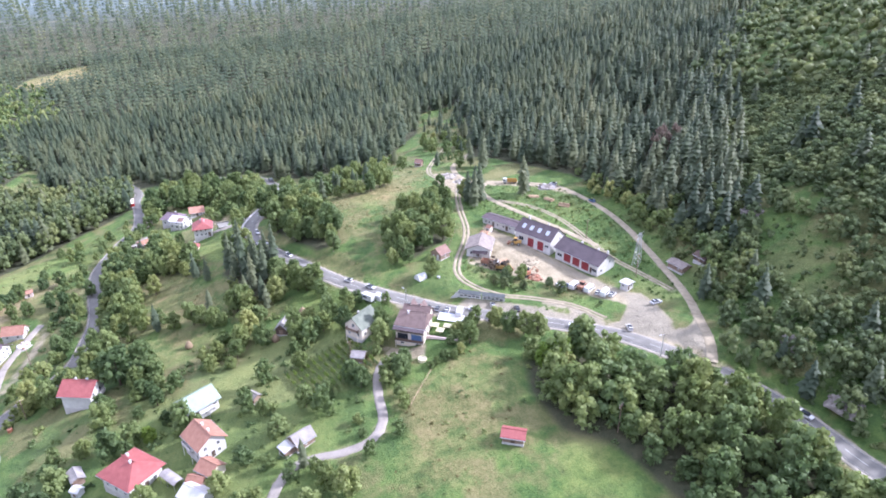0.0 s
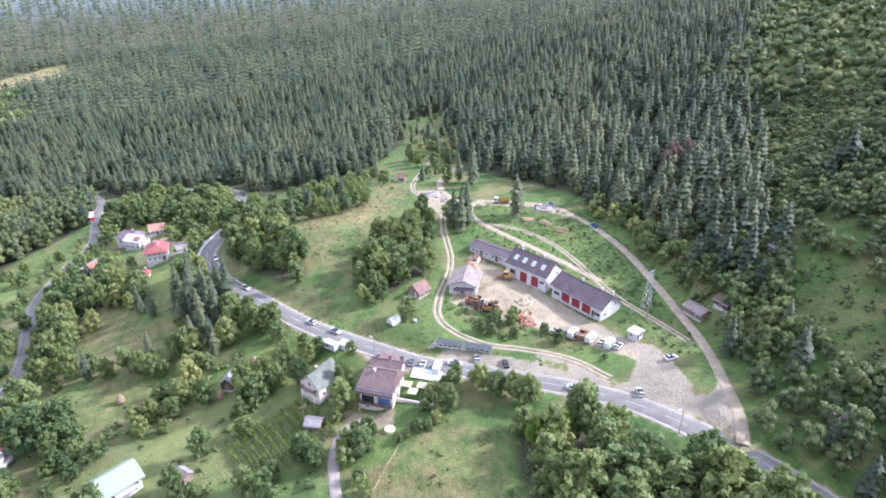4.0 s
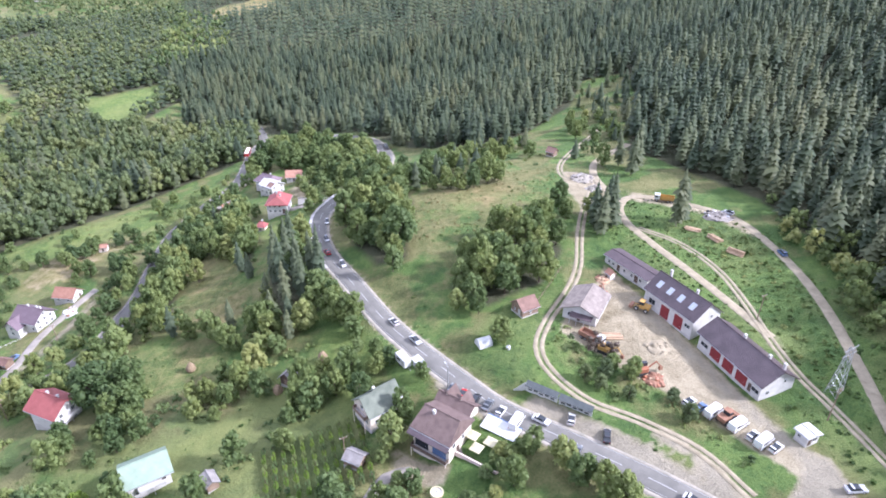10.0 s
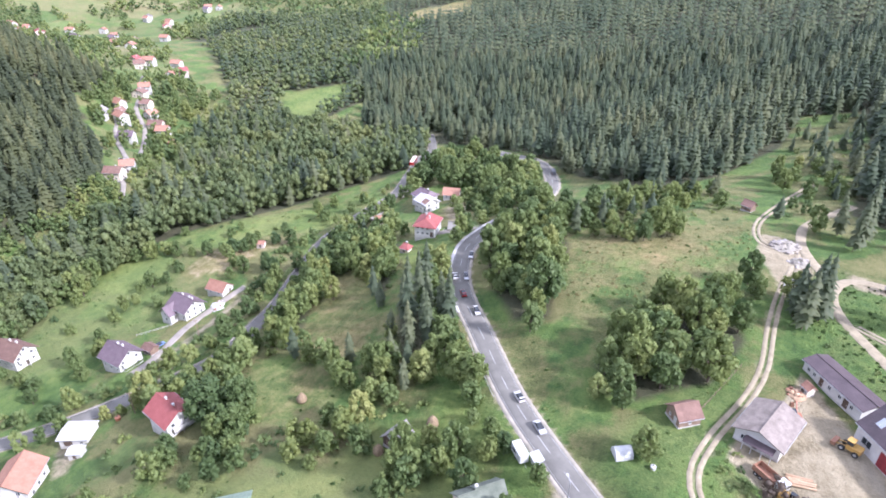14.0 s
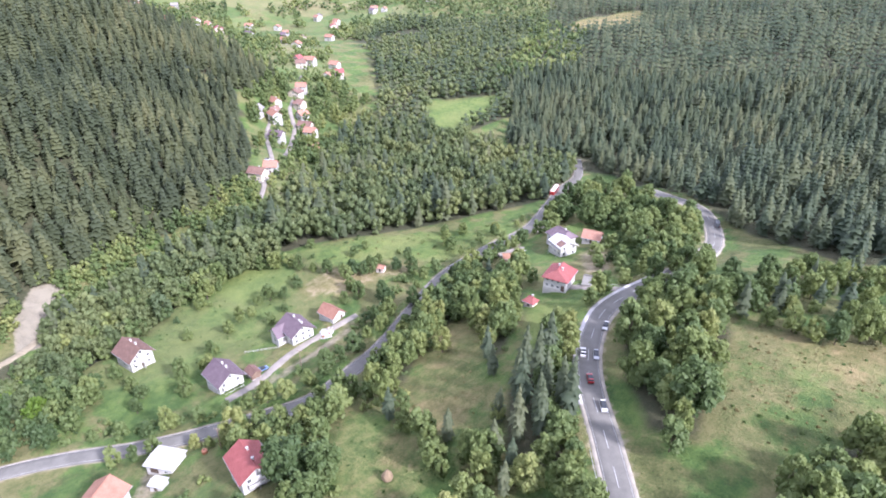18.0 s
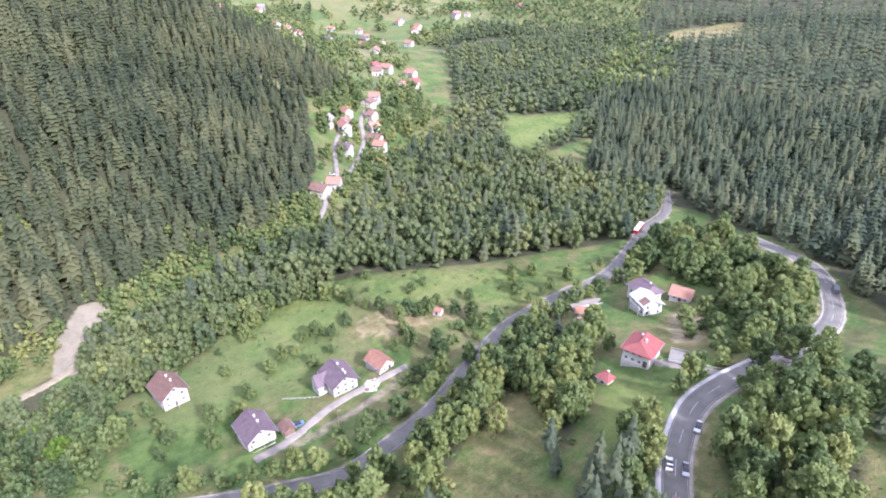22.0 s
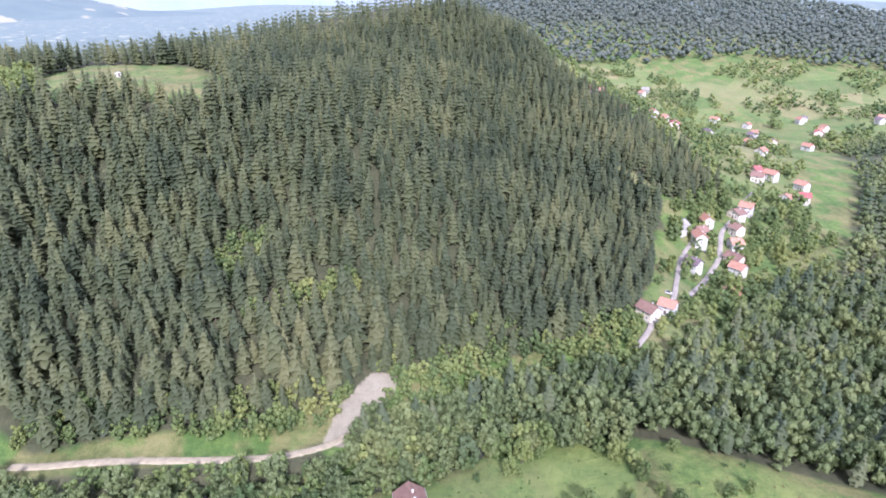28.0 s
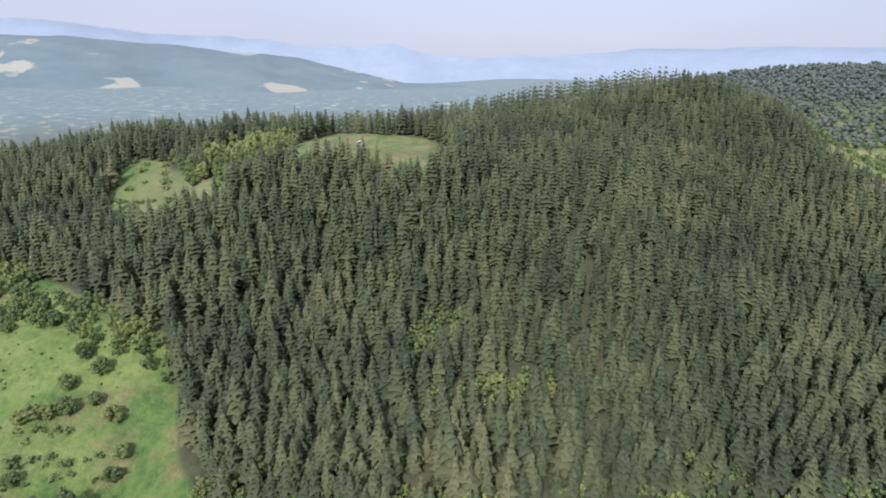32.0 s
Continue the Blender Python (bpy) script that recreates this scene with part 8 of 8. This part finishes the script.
for x, y, yaw, kind, col, what in ((12.4, 107.2, -28, SEDAN, P_WHITE, "white saloon driving past the inn"), (-20.0, 134.4, -48, SEDAN, P_SILVER, "silver saloon on the main road"), (-27.4, 142.8, 132, HATCH, P_WHITE, "white car on the main road"), (40.5, 88.6, -35, SEDAN, P_WHITE, "white car on the main road by the lot"),
                                   (78.6, 34.6, -68, HATCH, P_WHITE, "white car on the road below the slope"), (-65.4, 207, -75, HATCH, P_WHITE, "white car on the road bend"), (-64.4, 190.6, 118, SEDAN, P_WHITE, "white saloon on the road bend"),
                                   (-61.0, 191.6, -62, HATCH, P_SILVER, "silver car on the road bend"), (-57.6, 181.0, 125, HATCH, P_RED, "red car on the climbing road"), (-50.2, 173.2, -54, HATCH, P_WHITE, "white car on the climbing road"), (-66.0, 320.5, 110, VAN, P_GREY, "grey van on the forest bend")):
    park(kind, x, y, yaw, col, what, "cars on the road", 0.34)
for x, y, yaw, kind, col, what in ((-2.6, 112.6, 70, SEDAN, P_BLACK, "black car parked at the inn"), (0.4, 111.0, 68, SEDAN, P_GREY, "dark grey car parked at the inn"), (-5.6, 114.2, 72, HATCH, P_RED, "red car parked at the inn"), (-8.4, 115.8, 70, HATCH, P_GREY, "grey car parked at the inn"), (3.4, 109.2, 66, HATCH, P_WHITE, "white car parked at the inn"),
                                   (7.0, 106.2, 66, VAN, P_WHITE, "white van parked at the inn"), (16.4, 100.6, 66, SEDAN, P_BLACK, "black car under the roadside trees"), (19.4, 99.0, 66, SEDAN, P_GREY, "grey car under the roadside trees")):
    park(kind, x, y, yaw, col, what, "cars at the inn", 0.15)
for x, y, yaw, col, what in ((84.6, 176, 100, P_BLUE, "dark blue car abandoned on the hillside track"), (76.8, 203.6, 135, P_SILVER, "pale car beside the scrap heap"), (-163.4, 153.0, 80, P_BLUE, "blue car beside the plum-roofed house"), (-332, 284, 40, P_WHITE, "white car on the village lane")):
    park(HATCH, x, y, yaw, col, what, dz=0.3)


def machine(kind, label, x, y, yaw, paint_mat):
    """Tipper lorry, digger, loader or coach."""
    root = base_empty(kind, label, "machine" if kind != "coach" else "bus")
    if kind == "tipper_truck":
        Geo().box(-3.4, -1.0, 0.7, 3.3, 1.0, 0.95).part("chassis", M_RUST, root)
        Geo().box(1.6, -1.15, 0.95, 3.4, 1.15, 2.6, 0.15).part("cab", M_PLASTIC, root, "white cab")
        Geo().box(2.4, -1.17, 1.7, 3.43, 1.17, 2.3).part("cab_window", M_GLASS, root)
        g = Geo().box(-3.4, -1.2, 1.0, 1.4, 1.2, 1.15)
        g.box(-3.4, -1.2, 1.15, 1.4, -1.1, 2.2).box(-3.4, 1.1, 1.15, 1.4, 1.2, 2.2).box(1.3, -1.1, 1.15, 1.4, 1.1, 2.4).box(-3.4, -1.1, 1.15, -3.3, 1.1, 2.1)
        g.part("tipper_body", paint_mat, root)
        xs, r = (-2.4, -1.3, 2.5), 0.5
    elif kind == "digger":
        for s in (-1, 1):
            Geo().prism([(-1.6, s * 1.0 - 0.25), (1.6, s * 1.0 - 0.25), (1.6, s * 1.0 + 0.25), (-1.6, s * 1.0 + 0.25)], 0.1, 0.8).part("track", M_RUBBER, root)
        Geo().box(-1.8, -1.1, 0.9, 1.0, 1.1, 1.9, 0.2).part("body", paint_mat, root)
        Geo().box(-0.2, 0.1, 1.9, 1.1, 1.0, 2.8, 0.1).part("cab", M_GLASS, root)
        boom = Geo().tube((0.9, -0.3, 1.6), (3.0, -0.3, 3.2), 0.2, 0.16, 4)
        boom.tube((3.0, -0.3, 3.2), (4.4, -0.3, 1.5), 0.16, 0.12, 4)
        bo = boom.part("boom", paint_mat, root)
        Geo().prism([(4.0, -0.7), (4.9, -0.7), (4.9, 0.1), (4.0, 0.1)], 0.6, 1.5, 0.75, 4.4, -0.3).part("bucket", M_RUST, bo)
        xs, r = (), 0
    elif kind == "coach":
        Geo().box(-5.5, -1.25, 0.45, 5.5, 1.25, 3.0, 0.2).part("body", paint_mat, root)
        Geo().box(-5.3, -1.28, 1.6, 5.3, 1.28, 2.5).part("windows", M_GLASS, root)
        Geo().box(-5.3, -1.1, 3.0, 5.3, 1.1, 3.12, 0.2).part("roof_panel", M_CREAM, root)
        xs, r = (-3.6, 3.4), 0.5
    else:
        Geo().box(-2.2, -1.0, 0.9, 0.6, 1.0, 1.9, 0.15).part("body", paint_mat, root)
        Geo().box(-0.5, -0.8, 1.9, 0.7, 0.8, 2.9, 0.1).part("cab", M_GLASS, root)
        Geo().box(-0.6, -0.85, 2.9, 0.8, 0.85, 3.0).part("cab_roof", paint_mat, root)
        Geo().tube((0.4, -0.6, 1.4), (2.6, -0.6, 0.7), 0.12, n=4).tube((0.4, 0.6, 1.4), (2.6, 0.6, 0.7), 0.12, n=4).part("loader_arm", paint_mat, root)
        Geo().prism([(2.4, -1.2), (3.3, -1.2), (3.3, 1.2), (2.4, 1.2)], 0.2, 0.95).part("bucket", M_RUST, root)
        xs, r = (-1.4, 1.2), 0.65
    for xx in xs:
        for s in (-1, 1):
            wl = Geo().tube((xx, s * 0.85, r), (xx, s * 1.2, r), r, n=14).part("wheel", M_RUBBER, root)
            Geo().tube((xx, s * 1.19, r), (xx, s * 1.23, r), r * 0.5, n=8).part("rim", M_STEEL, wl)
    put(root, x, y, yaw, 0.1)
    return root


machine("tipper_truck", "dusty tipper lorry with an open body", 25.6, 135.2, -40, M_RUST)
machine("digger", "orange crawler digger beside the bushes", 36.6, 124.2, 20, M_ORANGE)
machine("loader", "yellow wheel loader in the yard", 40.2, 149.2, 150, M_YELLOW)
machine("loader", "grey-brown tractor in the yard row", 52.2, 110.8, 40, M_RUST)
machine("digger", "orange digger behind the workshop", 30.5, 153.8, 100, M_ORANGE)
machine("digger", "yellow digger half hidden by bushes", 28.6, 131.0, -30, M_YELLOW)
machine("tipper_truck", "yellow tipper lorry beside the spoil heap", 57.5, 213.2, 170, M_YELLOW)
machine("coach", "red coach with a pale roof on the valley road", -156.5, 343.0, 104, P_RED)
trailer = base_empty("caravan", "white box trailer parked on the verge", "trailer")
Geo().box(-2.2, -1.05, 0.7, 2.2, 1.05, 2.9, 0.12).part("body", M_PLASTIC, trailer)
Geo().box(-1.6, -1.08, 1.5, 0.2, -1.04, 2.2).part("window", M_GLASS, trailer)
Geo().box(0.9, -1.09, 0.8, 1.6, -1.04, 2.5).part("door", M_STEEL, trailer)
for s in (-1, 1):
    Geo().tube((0, s * 0.9, 0.33), (0, s * 1.1, 0.33), 0.33, n=12).part("wheel", M_RUBBER, trailer)
Geo().tube((2.2, 0, 0.6), (3.4, 0, 0.45), 0.05, n=6).part("drawbar", M_STEEL, trailer)
put(trailer, -21.6, 125.0, -48, 0.1)
kiosk = base_empty("kiosk", "low white roadside stall beside the trailer", "stall")
Geo().box(-1.2, -0.8, 0, 1.2, 0.8, 1.2).part("counter", M_PLASTIC, kiosk)
Geo().slab([(-1.5, -1.1, 2.1), (1.5, -1.1, 2.1), (1.5, 1.1, 2.4), (-1.5, 1.1, 2.4)], 0.08).part("stall_roof", M_PLASTIC, kiosk)
for u in (-1.1, 1.1):
    for v in (-0.75, 0.75):
        Geo().tube((u, v, 1.2), (u, v, 2.15), 0.05, n=6).part("post", M_STEEL, kiosk)
put(kiosk, -17.8, 124.4, -48, 0.05)


# ---- poles, pylon, fences, heaps ----
def pylon(x, y, h, label):
    root = base_empty("pylon", label, "pylon")
    b, t = 1.3, 0.35
    for sx in (-1, 1):
        for sy in (-1, 1):
            Geo().tube((sx * b, sy * b, -0.5), (sx * t, sy * t, h), 0.07, 0.05, 5).part("leg", M_STEEL, root)
    n = 7
    for k in range(n):
        z0, z1 = h * k / n, h * (k + 1) / n
        w0, w1 = b + (t - b) * k / n, b + (t - b) * (k + 1) / n
        g = Geo()
        for sx, sy, ex, ey in ((-1, -1, 1, -1), (1, -1, 1, 1), (1, 1, -1, 1), (-1, 1, -1, -1)):
            g.tube((sx * w0, sy * w0, z0), (ex * w1, ey * w1, z1), 0.035, n=4).tube((ex * w0, ey * w0, z0), (sx * w1, sy * w1, z1), 0.035, n=4)
        g.part("lattice", M_STEEL, root)
    for z in (h - 0.4, h - 2.0):
        arm = Geo().tube((-2.4, 0, z), (2.4, 0, z), 0.07, n=5).part("crossarm", M_STEEL, root)
        for u in (-2.3, 0, 2.3):
            Geo().tube((u, 0, z), (u, 0, z + 0.35), 0.08, 0.05, 6).part("insulator", M_PLASTIC, arm)
    return put(root, x, y, 35)


pylon(77.3, 119.6, 13.0, "grey lattice steel power pylon beside the track")


def pole(x, y, h, label, lamp=False, arms=1, yaw=30, lean=0.0):
    root = base_empty("street_lamp" if lamp else "utility_pole", label, "pole", "" if lamp else "power poles")
    Geo().tube((0, 0, -0.6), (0, 0, h), 0.14, 0.09, 7).part("post", M_STEEL if lamp else M_WOOD, root)
    if lamp:
        Geo().tube((0, 0, h), (1.4, 0, h + 0.25), 0.05, n=5).part("arm", M_STEEL, root)
        Geo().box(1.2, -0.15, h + 0.15, 1.9, 0.15, h + 0.3).part("lamp_head", M_PLASTIC, root)
    for k in range(0 if lamp else arms):
        z = h - 0.25 - 0.7 * k
        arm = Geo().box(-0.9, -0.06, z, 0.9, 0.06, z + 0.12).part("crossarm", M_WOOD, root)
        for u in (-0.8, 0, 0.8):
            Geo().tube((u, 0, z + 0.12), (u, 0, z + 0.35), 0.06, n=5).part("insulator", M_PLASTIC, arm)
    return put(root, x, y, yaw)


pole(34.8, 46.2, 9.0, "pale timber power pole in the meadow", arms=2)
pole(72.4, 110.6, 9.0, "power pole below the pylon", arms=2)
pole(69.0, 146.0, 8.0, "leaning power pole beside the spoil track")
pole(-9.4, 116.6, 6.5, "street lamp at the inn's corner", True, yaw=120)
pole(-30.0, 98.0, 7.5, "utility pole beside the lane")
pole(3.0, 163.0, 7.0, "small pole standing in the field")
pole(57.0, 66.0, 7.5, "thin lamp post beside the main road", True, yaw=200)
pole(-137.0, 120.0, 8.0, "utility pole above the valley road")
pole(-151.0, 160.0, 8.0, "utility pole along the valley road")


def fence(name, label, a, b, mat, gap=2.0, h=1.1, rails=2):
    root = base_empty(name, label, "fence")
    a, b = np.array(a, float), np.array(b, float)
    n = max(1, int(np.hypot(*(b - a)) / gap))
    pts = [a + (b - a) * k / n for k in range(n + 1)]
    zs = ground(np.array([p[0] for p in pts]), np.array([p[1] for p in pts]))
    ox, oy, oz = pts[0][0], pts[0][1], zs[0]
    root.location = (ox, oy, oz)
    for p, z in zip(pts, zs):
        Geo().box(p[0] - ox - 0.05, p[1] - oy - 0.05, z - oz - 0.4, p[0] - ox + 0.05, p[1] - oy + 0.05, z - oz + h).part("post", mat, root)
    for k in range(n):
        for r in range(rails):
            zz = h * (0.45 + 0.45 * r)
            Geo().tube((pts[k][0] - ox, pts[k][1] - oy, zs[k] - oz + zz), (pts[k + 1][0] - ox, pts[k + 1][1] - oy, zs[k + 1] - oz + zz), 0.035, n=4).part("rail", mat, root)
    return root


fence("fence", "pale wooden rail fence down the meadow edge", (-4, 88), (-15, 72), M_LOG, 2.2)
fence("fence", "weathered rail fence beside the dirt track", (10.5, 146), (19.5, 168), M_WOOD, 2.4)
fence("fence", "low white garden fence in the valley", (-182, 158), (-172, 166), M_WHITE, 1.6, 0.8)
fence("fence", "white rail fence above the drive", (-88, 233.8), (-72, 238), M_WHITE, 2.0, 0.9)
fence("guard_rail", "grey steel guard rail on the road bend", (-33, 140.5), (-46.5, 158.5), M_STEEL, 2.5, 0.7)
fence("guard_rail", "steel guard rail along the valley road", (-137.6, 132.6), (-128.2, 147), M_STEEL, 2.0, 0.8)
fence("guard_rail", "steel guard rail on the valley bend", (-150.5, 236), (-148.6, 264), M_STEEL, 2.5, 0.8)


def haystack(x, y, h, label):
    root = base_empty("haystack", label, "haystack", "haystacks")
    prof = [(0.62, 0), (0.80, 0.28), (0.70, 0.55), (0.42, 0.82), (0.06, 1.0)]
    r = np.random.default_rng(int(abs(x) * 10))
    rings = [[(q * h * 0.55 * math.cos(j * 0.5236) * r.uniform(0.9, 1.1), q * h * 0.55 * math.sin(j * 0.5236) * r.uniform(0.9, 1.1), z * h + r.normal(0, 0.04)) for j in range(12)] for q, z in prof]
    loft(rings).part("hay_mound", M_HAY, root)
    Geo().tube((0, 0, 0), (0.05, 0, h * 1.15), 0.05, n=5).part("stake", M_WOOD, root)
    return put(root, x, y, 0, -0.1)


haystack(-86.0, 134.2, 3.2, "old brown conical haystack in the meadow")
haystack(-45.0, 131.5, 3.4, "straw-coloured conical haystack on mown grass")
haystack(-54.5, 121.5, 3.0, "brown haystack beside the barn")


def heap(name, label, category, x, y, r0, h, mats, n, seed, size=(0.3, 0.9), poly=6):
    """A heap of loose pieces over an uneven mound, each piece a part."""
    root = base_empty(name, label, category)
    r = np.random.default_rng(seed)
    rings = []
    for q, z in ((1.1, -0.25), (0.95, 0.1), (0.78, 0.4), (0.58, 0.6), (0.36, 0.85), (0.12, 0.95)):
        rings.append([(q * r0 * math.cos(j * 0.3927) * r.uniform(0.78, 1.2), q * r0 * math.sin(j * 0.3927) * r.uniform(0.78, 1.2), z * h * r.uniform(0.55, 1.25) if z > 0 else z * h - 0.3) for j in range(16)])
    loft(rings).part("mound", mats[0], root)
    for k in range(n):
        an, q = r.uniform(0, 6.28), r0 * math.sqrt(r.uniform(0, 1.1))
        s = r.uniform(*size)
        z = h * max(0, 1 - q / r0) * 0.9
        g = Geo()
        for v, f in ((ICO_V, ICO_F),):
            g.add([(p[0] * s * r.uniform(0.6, 1.1), p[1] * s * r.uniform(0.5, 1.0), p[2] * s * r.uniform(0.4, 0.8)) for p in v], f)
        ob = g.part("piece", mats[k % len(mats)], root)
        ob.location = (q * math.cos(an), q * math.sin(an), z + s * 0.2)
        ob.rotation_euler = (r.uniform(-0.4, 0.4), r.uniform(-0.4, 0.4), r.uniform(0, 6.28))
    return put(root, x, y, 0, -0.05)


heap("rubble_heap", "long heap of pale quarried stone by the track", "rubble", 30.5, 232.0, 4.6, 1.2, [M_VERGE, M_RUBBLE, M_ROCK], 48, 3)
heap("rubble_heap", "pale stone spoil heap above the yard", "rubble", 34.0, 222.5, 3.2, 1.2, [M_VERGE, M_RUBBLE, M_ROCK], 36, 4)
heap("rubble_heap", "grey gravel heap beside the track", "rubble", 32.4, 208.5, 3.2, 1.3, [M_RUBBLE, M_ROCK], 12, 5)
heap("scrap_heap", "rusty scrap heap in the yard corner", "scrap", 38.8, 122.4, 2.6, 1.1, [M_RUST, M_LOG, M_ORANGE], 22, 6)
heap("scrap_heap", "heap of dark scrap and tyres on the hillside", "scrap", 73.5, 201.5, 4.5, 1.0, [M_ROCK, M_RUBBER, M_STEEL], 26, 7)
heap("scrap_heap", "pile of broken timber behind the workshop", "scrap", 31.4, 163.0, 2.2, 0.9, [M_LOG, M_RUST], 16, 8)
heap("scrap_heap", "junk scattered beside the valley lane", "scrap", -161.5, 182.0, 3.4, 0.6, [M_STONE, M_RUST, M_PLASTIC], 18, 9)
heap("rock_outcrop", "grey limestone outcrop above the road", "rock", 88.0, 33.0, 4.0, 2.4, [M_ROCK], 40, 10, (0.5, 1.5))
heap("rock_outcrop", "broken limestone face on the hillside", "rock", 101.0, 16.0, 5.0, 4.0, [M_ROCK], 40, 11, (0.5, 1.6))
heap("rock_outcrop", "bare rock patch in the hillside scrub", "rock", 117.0, 113.0, 4.2, 3.2, [M_ROCK], 30, 12, (0.5, 1.4))
heap("rock_outcrop", "weathered rock face in the lower scrub", "rock", 90.0, 54.0, 3.4, 2.8, [M_ROCK], 30, 14, (0.5, 1.4))
heap("earth_heap", "low sandy earth heap in the yard", "earth", 42.0, 134.0, 3.0, 0.6, [M_DIRT], 8, 13)


def log_pile(x, y, yaw, n, label):
    root = base_empty("log_pile", label, "logs")
    r = np.random.default_rng(int(abs(x)))
    k, row = 0, 0
    while k < n:
        for j in range(max(1, 6 - row)):
            if k >= n:
                break
            q = r.uniform(0.16, 0.24)
            ob = Geo().tube((-2.4 + r.normal(0, 0.2), 0, 0), (2.4 + r.normal(0, 0.2), 0, 0), q, q * 0.85, 8).part("log", M_LOG, root)
            ob.location = (0, (j - 3 + row * 0.5) * 0.46, 0.2 + row * 0.38)
            ob.rotation_euler = (0, 0, r.normal(0, 0.06))
            k += 1
        row += 1
    return put(root, x, y, yaw)


log_pile(72.5, 178.5, -35, 16, "stack of peeled logs on the hillside")
log_pile(68.5, 187.0, -60, 12, "loose stack of pale logs beside the track")
log_pile(63.0, 193.0, -20, 10, "small log stack near a spruce")
log_pile(31.0, 137.5, 10, 8, "logs lying by the workshop")
basin = base_empty("fountain", "round pale stone basin below the inn", "basin")
put(basin, -8.6, 89.6, 0)
gb = Geo()
for j in range(16):
    a0, a1 = j * math.pi / 8, (j + 1) * math.pi / 8
    gb.prism([(1.1 * math.cos(a0), 1.1 * math.sin(a0)), (1.4 * math.cos(a0), 1.4 * math.sin(a0)), (1.4 * math.cos(a1), 1.4 * math.sin(a1)), (1.1 * math.cos(a1), 1.1 * math.sin(a1))], -0.4, 0.6)
gb.part("rim", M_CLOTH, basin)
Geo().tube((0, 0, -0.3), (0, 0, 0.35), 1.12, n=16).part("water_surface", M_GREY_WALL, basin)
Geo().tube((0, 0, 0.3), (0, 0, 1.2), 0.12, 0.08, 8).part("spout", M_STONE, basin)
poly = base_empty("polytunnel", "small white plastic greenhouse in the grass", "greenhouse")
put(poly, -1.8, 131.0, 30)
arc = [(1.6 * math.cos(math.pi * k / 8), 2.1 * math.sin(math.pi * k / 8)) for k in range(9)]
pg = Geo()
pg.add([(-1.8, a, b) for a, b in arc] + [(1.8, a, b) for a, b in arc], [(k, k + 1, 10 + k, 9 + k) for k in range(8)] + [tuple(range(9)), tuple(range(17, 8, -1))])
pg.part("cover", M_PLASTIC, poly)
for u in (-1.8, 0, 1.8):
    hg = Geo()
    for k in range(8):
        hg.tube((u, arc[k][0] * 1.02, arc[k][1] * 1.02), (u, arc[k + 1][0] * 1.02, arc[k + 1][1] * 1.02), 0.03, n=4)
    hg.part("hoop", M_STEEL, poly)
for k, (x, y, s) in enumerate(((4.5, 129.5, 0.7), (-141.0, 117.0, 1.0))):
    tank = base_empty("water_tank", "round white plastic tank" if k == 0 else "round orange tank beside the road", "tank")
    put(tank, x, y)
    Geo().tube((0, 0, -0.2), (0, 0, 1.1 * s), 0.8 * s, n=14).tube((0, 0, 1.1 * s), (0, 0, 1.3 * s), 0.75 * s, 0.3 * s, 14).part("drum", M_PLASTIC if k == 0 else M_ORANGE, tank)
    Geo().tube((0, 0, 1.3 * s), (0, 0, 1.4 * s), 0.25 * s, n=10).part("lid", M_RUBBER, tank)

# vine rows on the slope below the inn
for k in range(11):
    vx, vy = -47 + 2.05 * k, 93 + 0.85 * k
    vine = base_empty("vine_row", "row of staked green vines on the slope", "vines", "vine rows")
    put(vine, vx, vy, -66)
    zz = 0
    for j in range(9):
        u = -9 + 2.25 * j
        q = Matrix.Rotation(radians(-66), 3, "Z") @ Vector((u, 0, 0))
        dz = float(ground(np.array([vx + q.x]), np.array([vy + q.y]))[0]) - vine.location.z
        ob = new("vine", tri_mesh("vine", *crown_shape(5, 44, k * 10 + j, 0.13, 0.5, 0.5), [M_BRIGHT if j % 2 else M_LEAF]) if k == 0 else bpy.data.objects["vine" if j == 0 else "vine.%03d" % j].data)
        ob.parent = vine
        ob.location, ob.scale = (u, 0, dz), (2.9, 1.25, 1.9)
        Geo().box(u - 0.04, -0.04, dz - 0.3, u + 0.04, 0.04, dz + 1.7).part("stake", M_WOOD, vine)
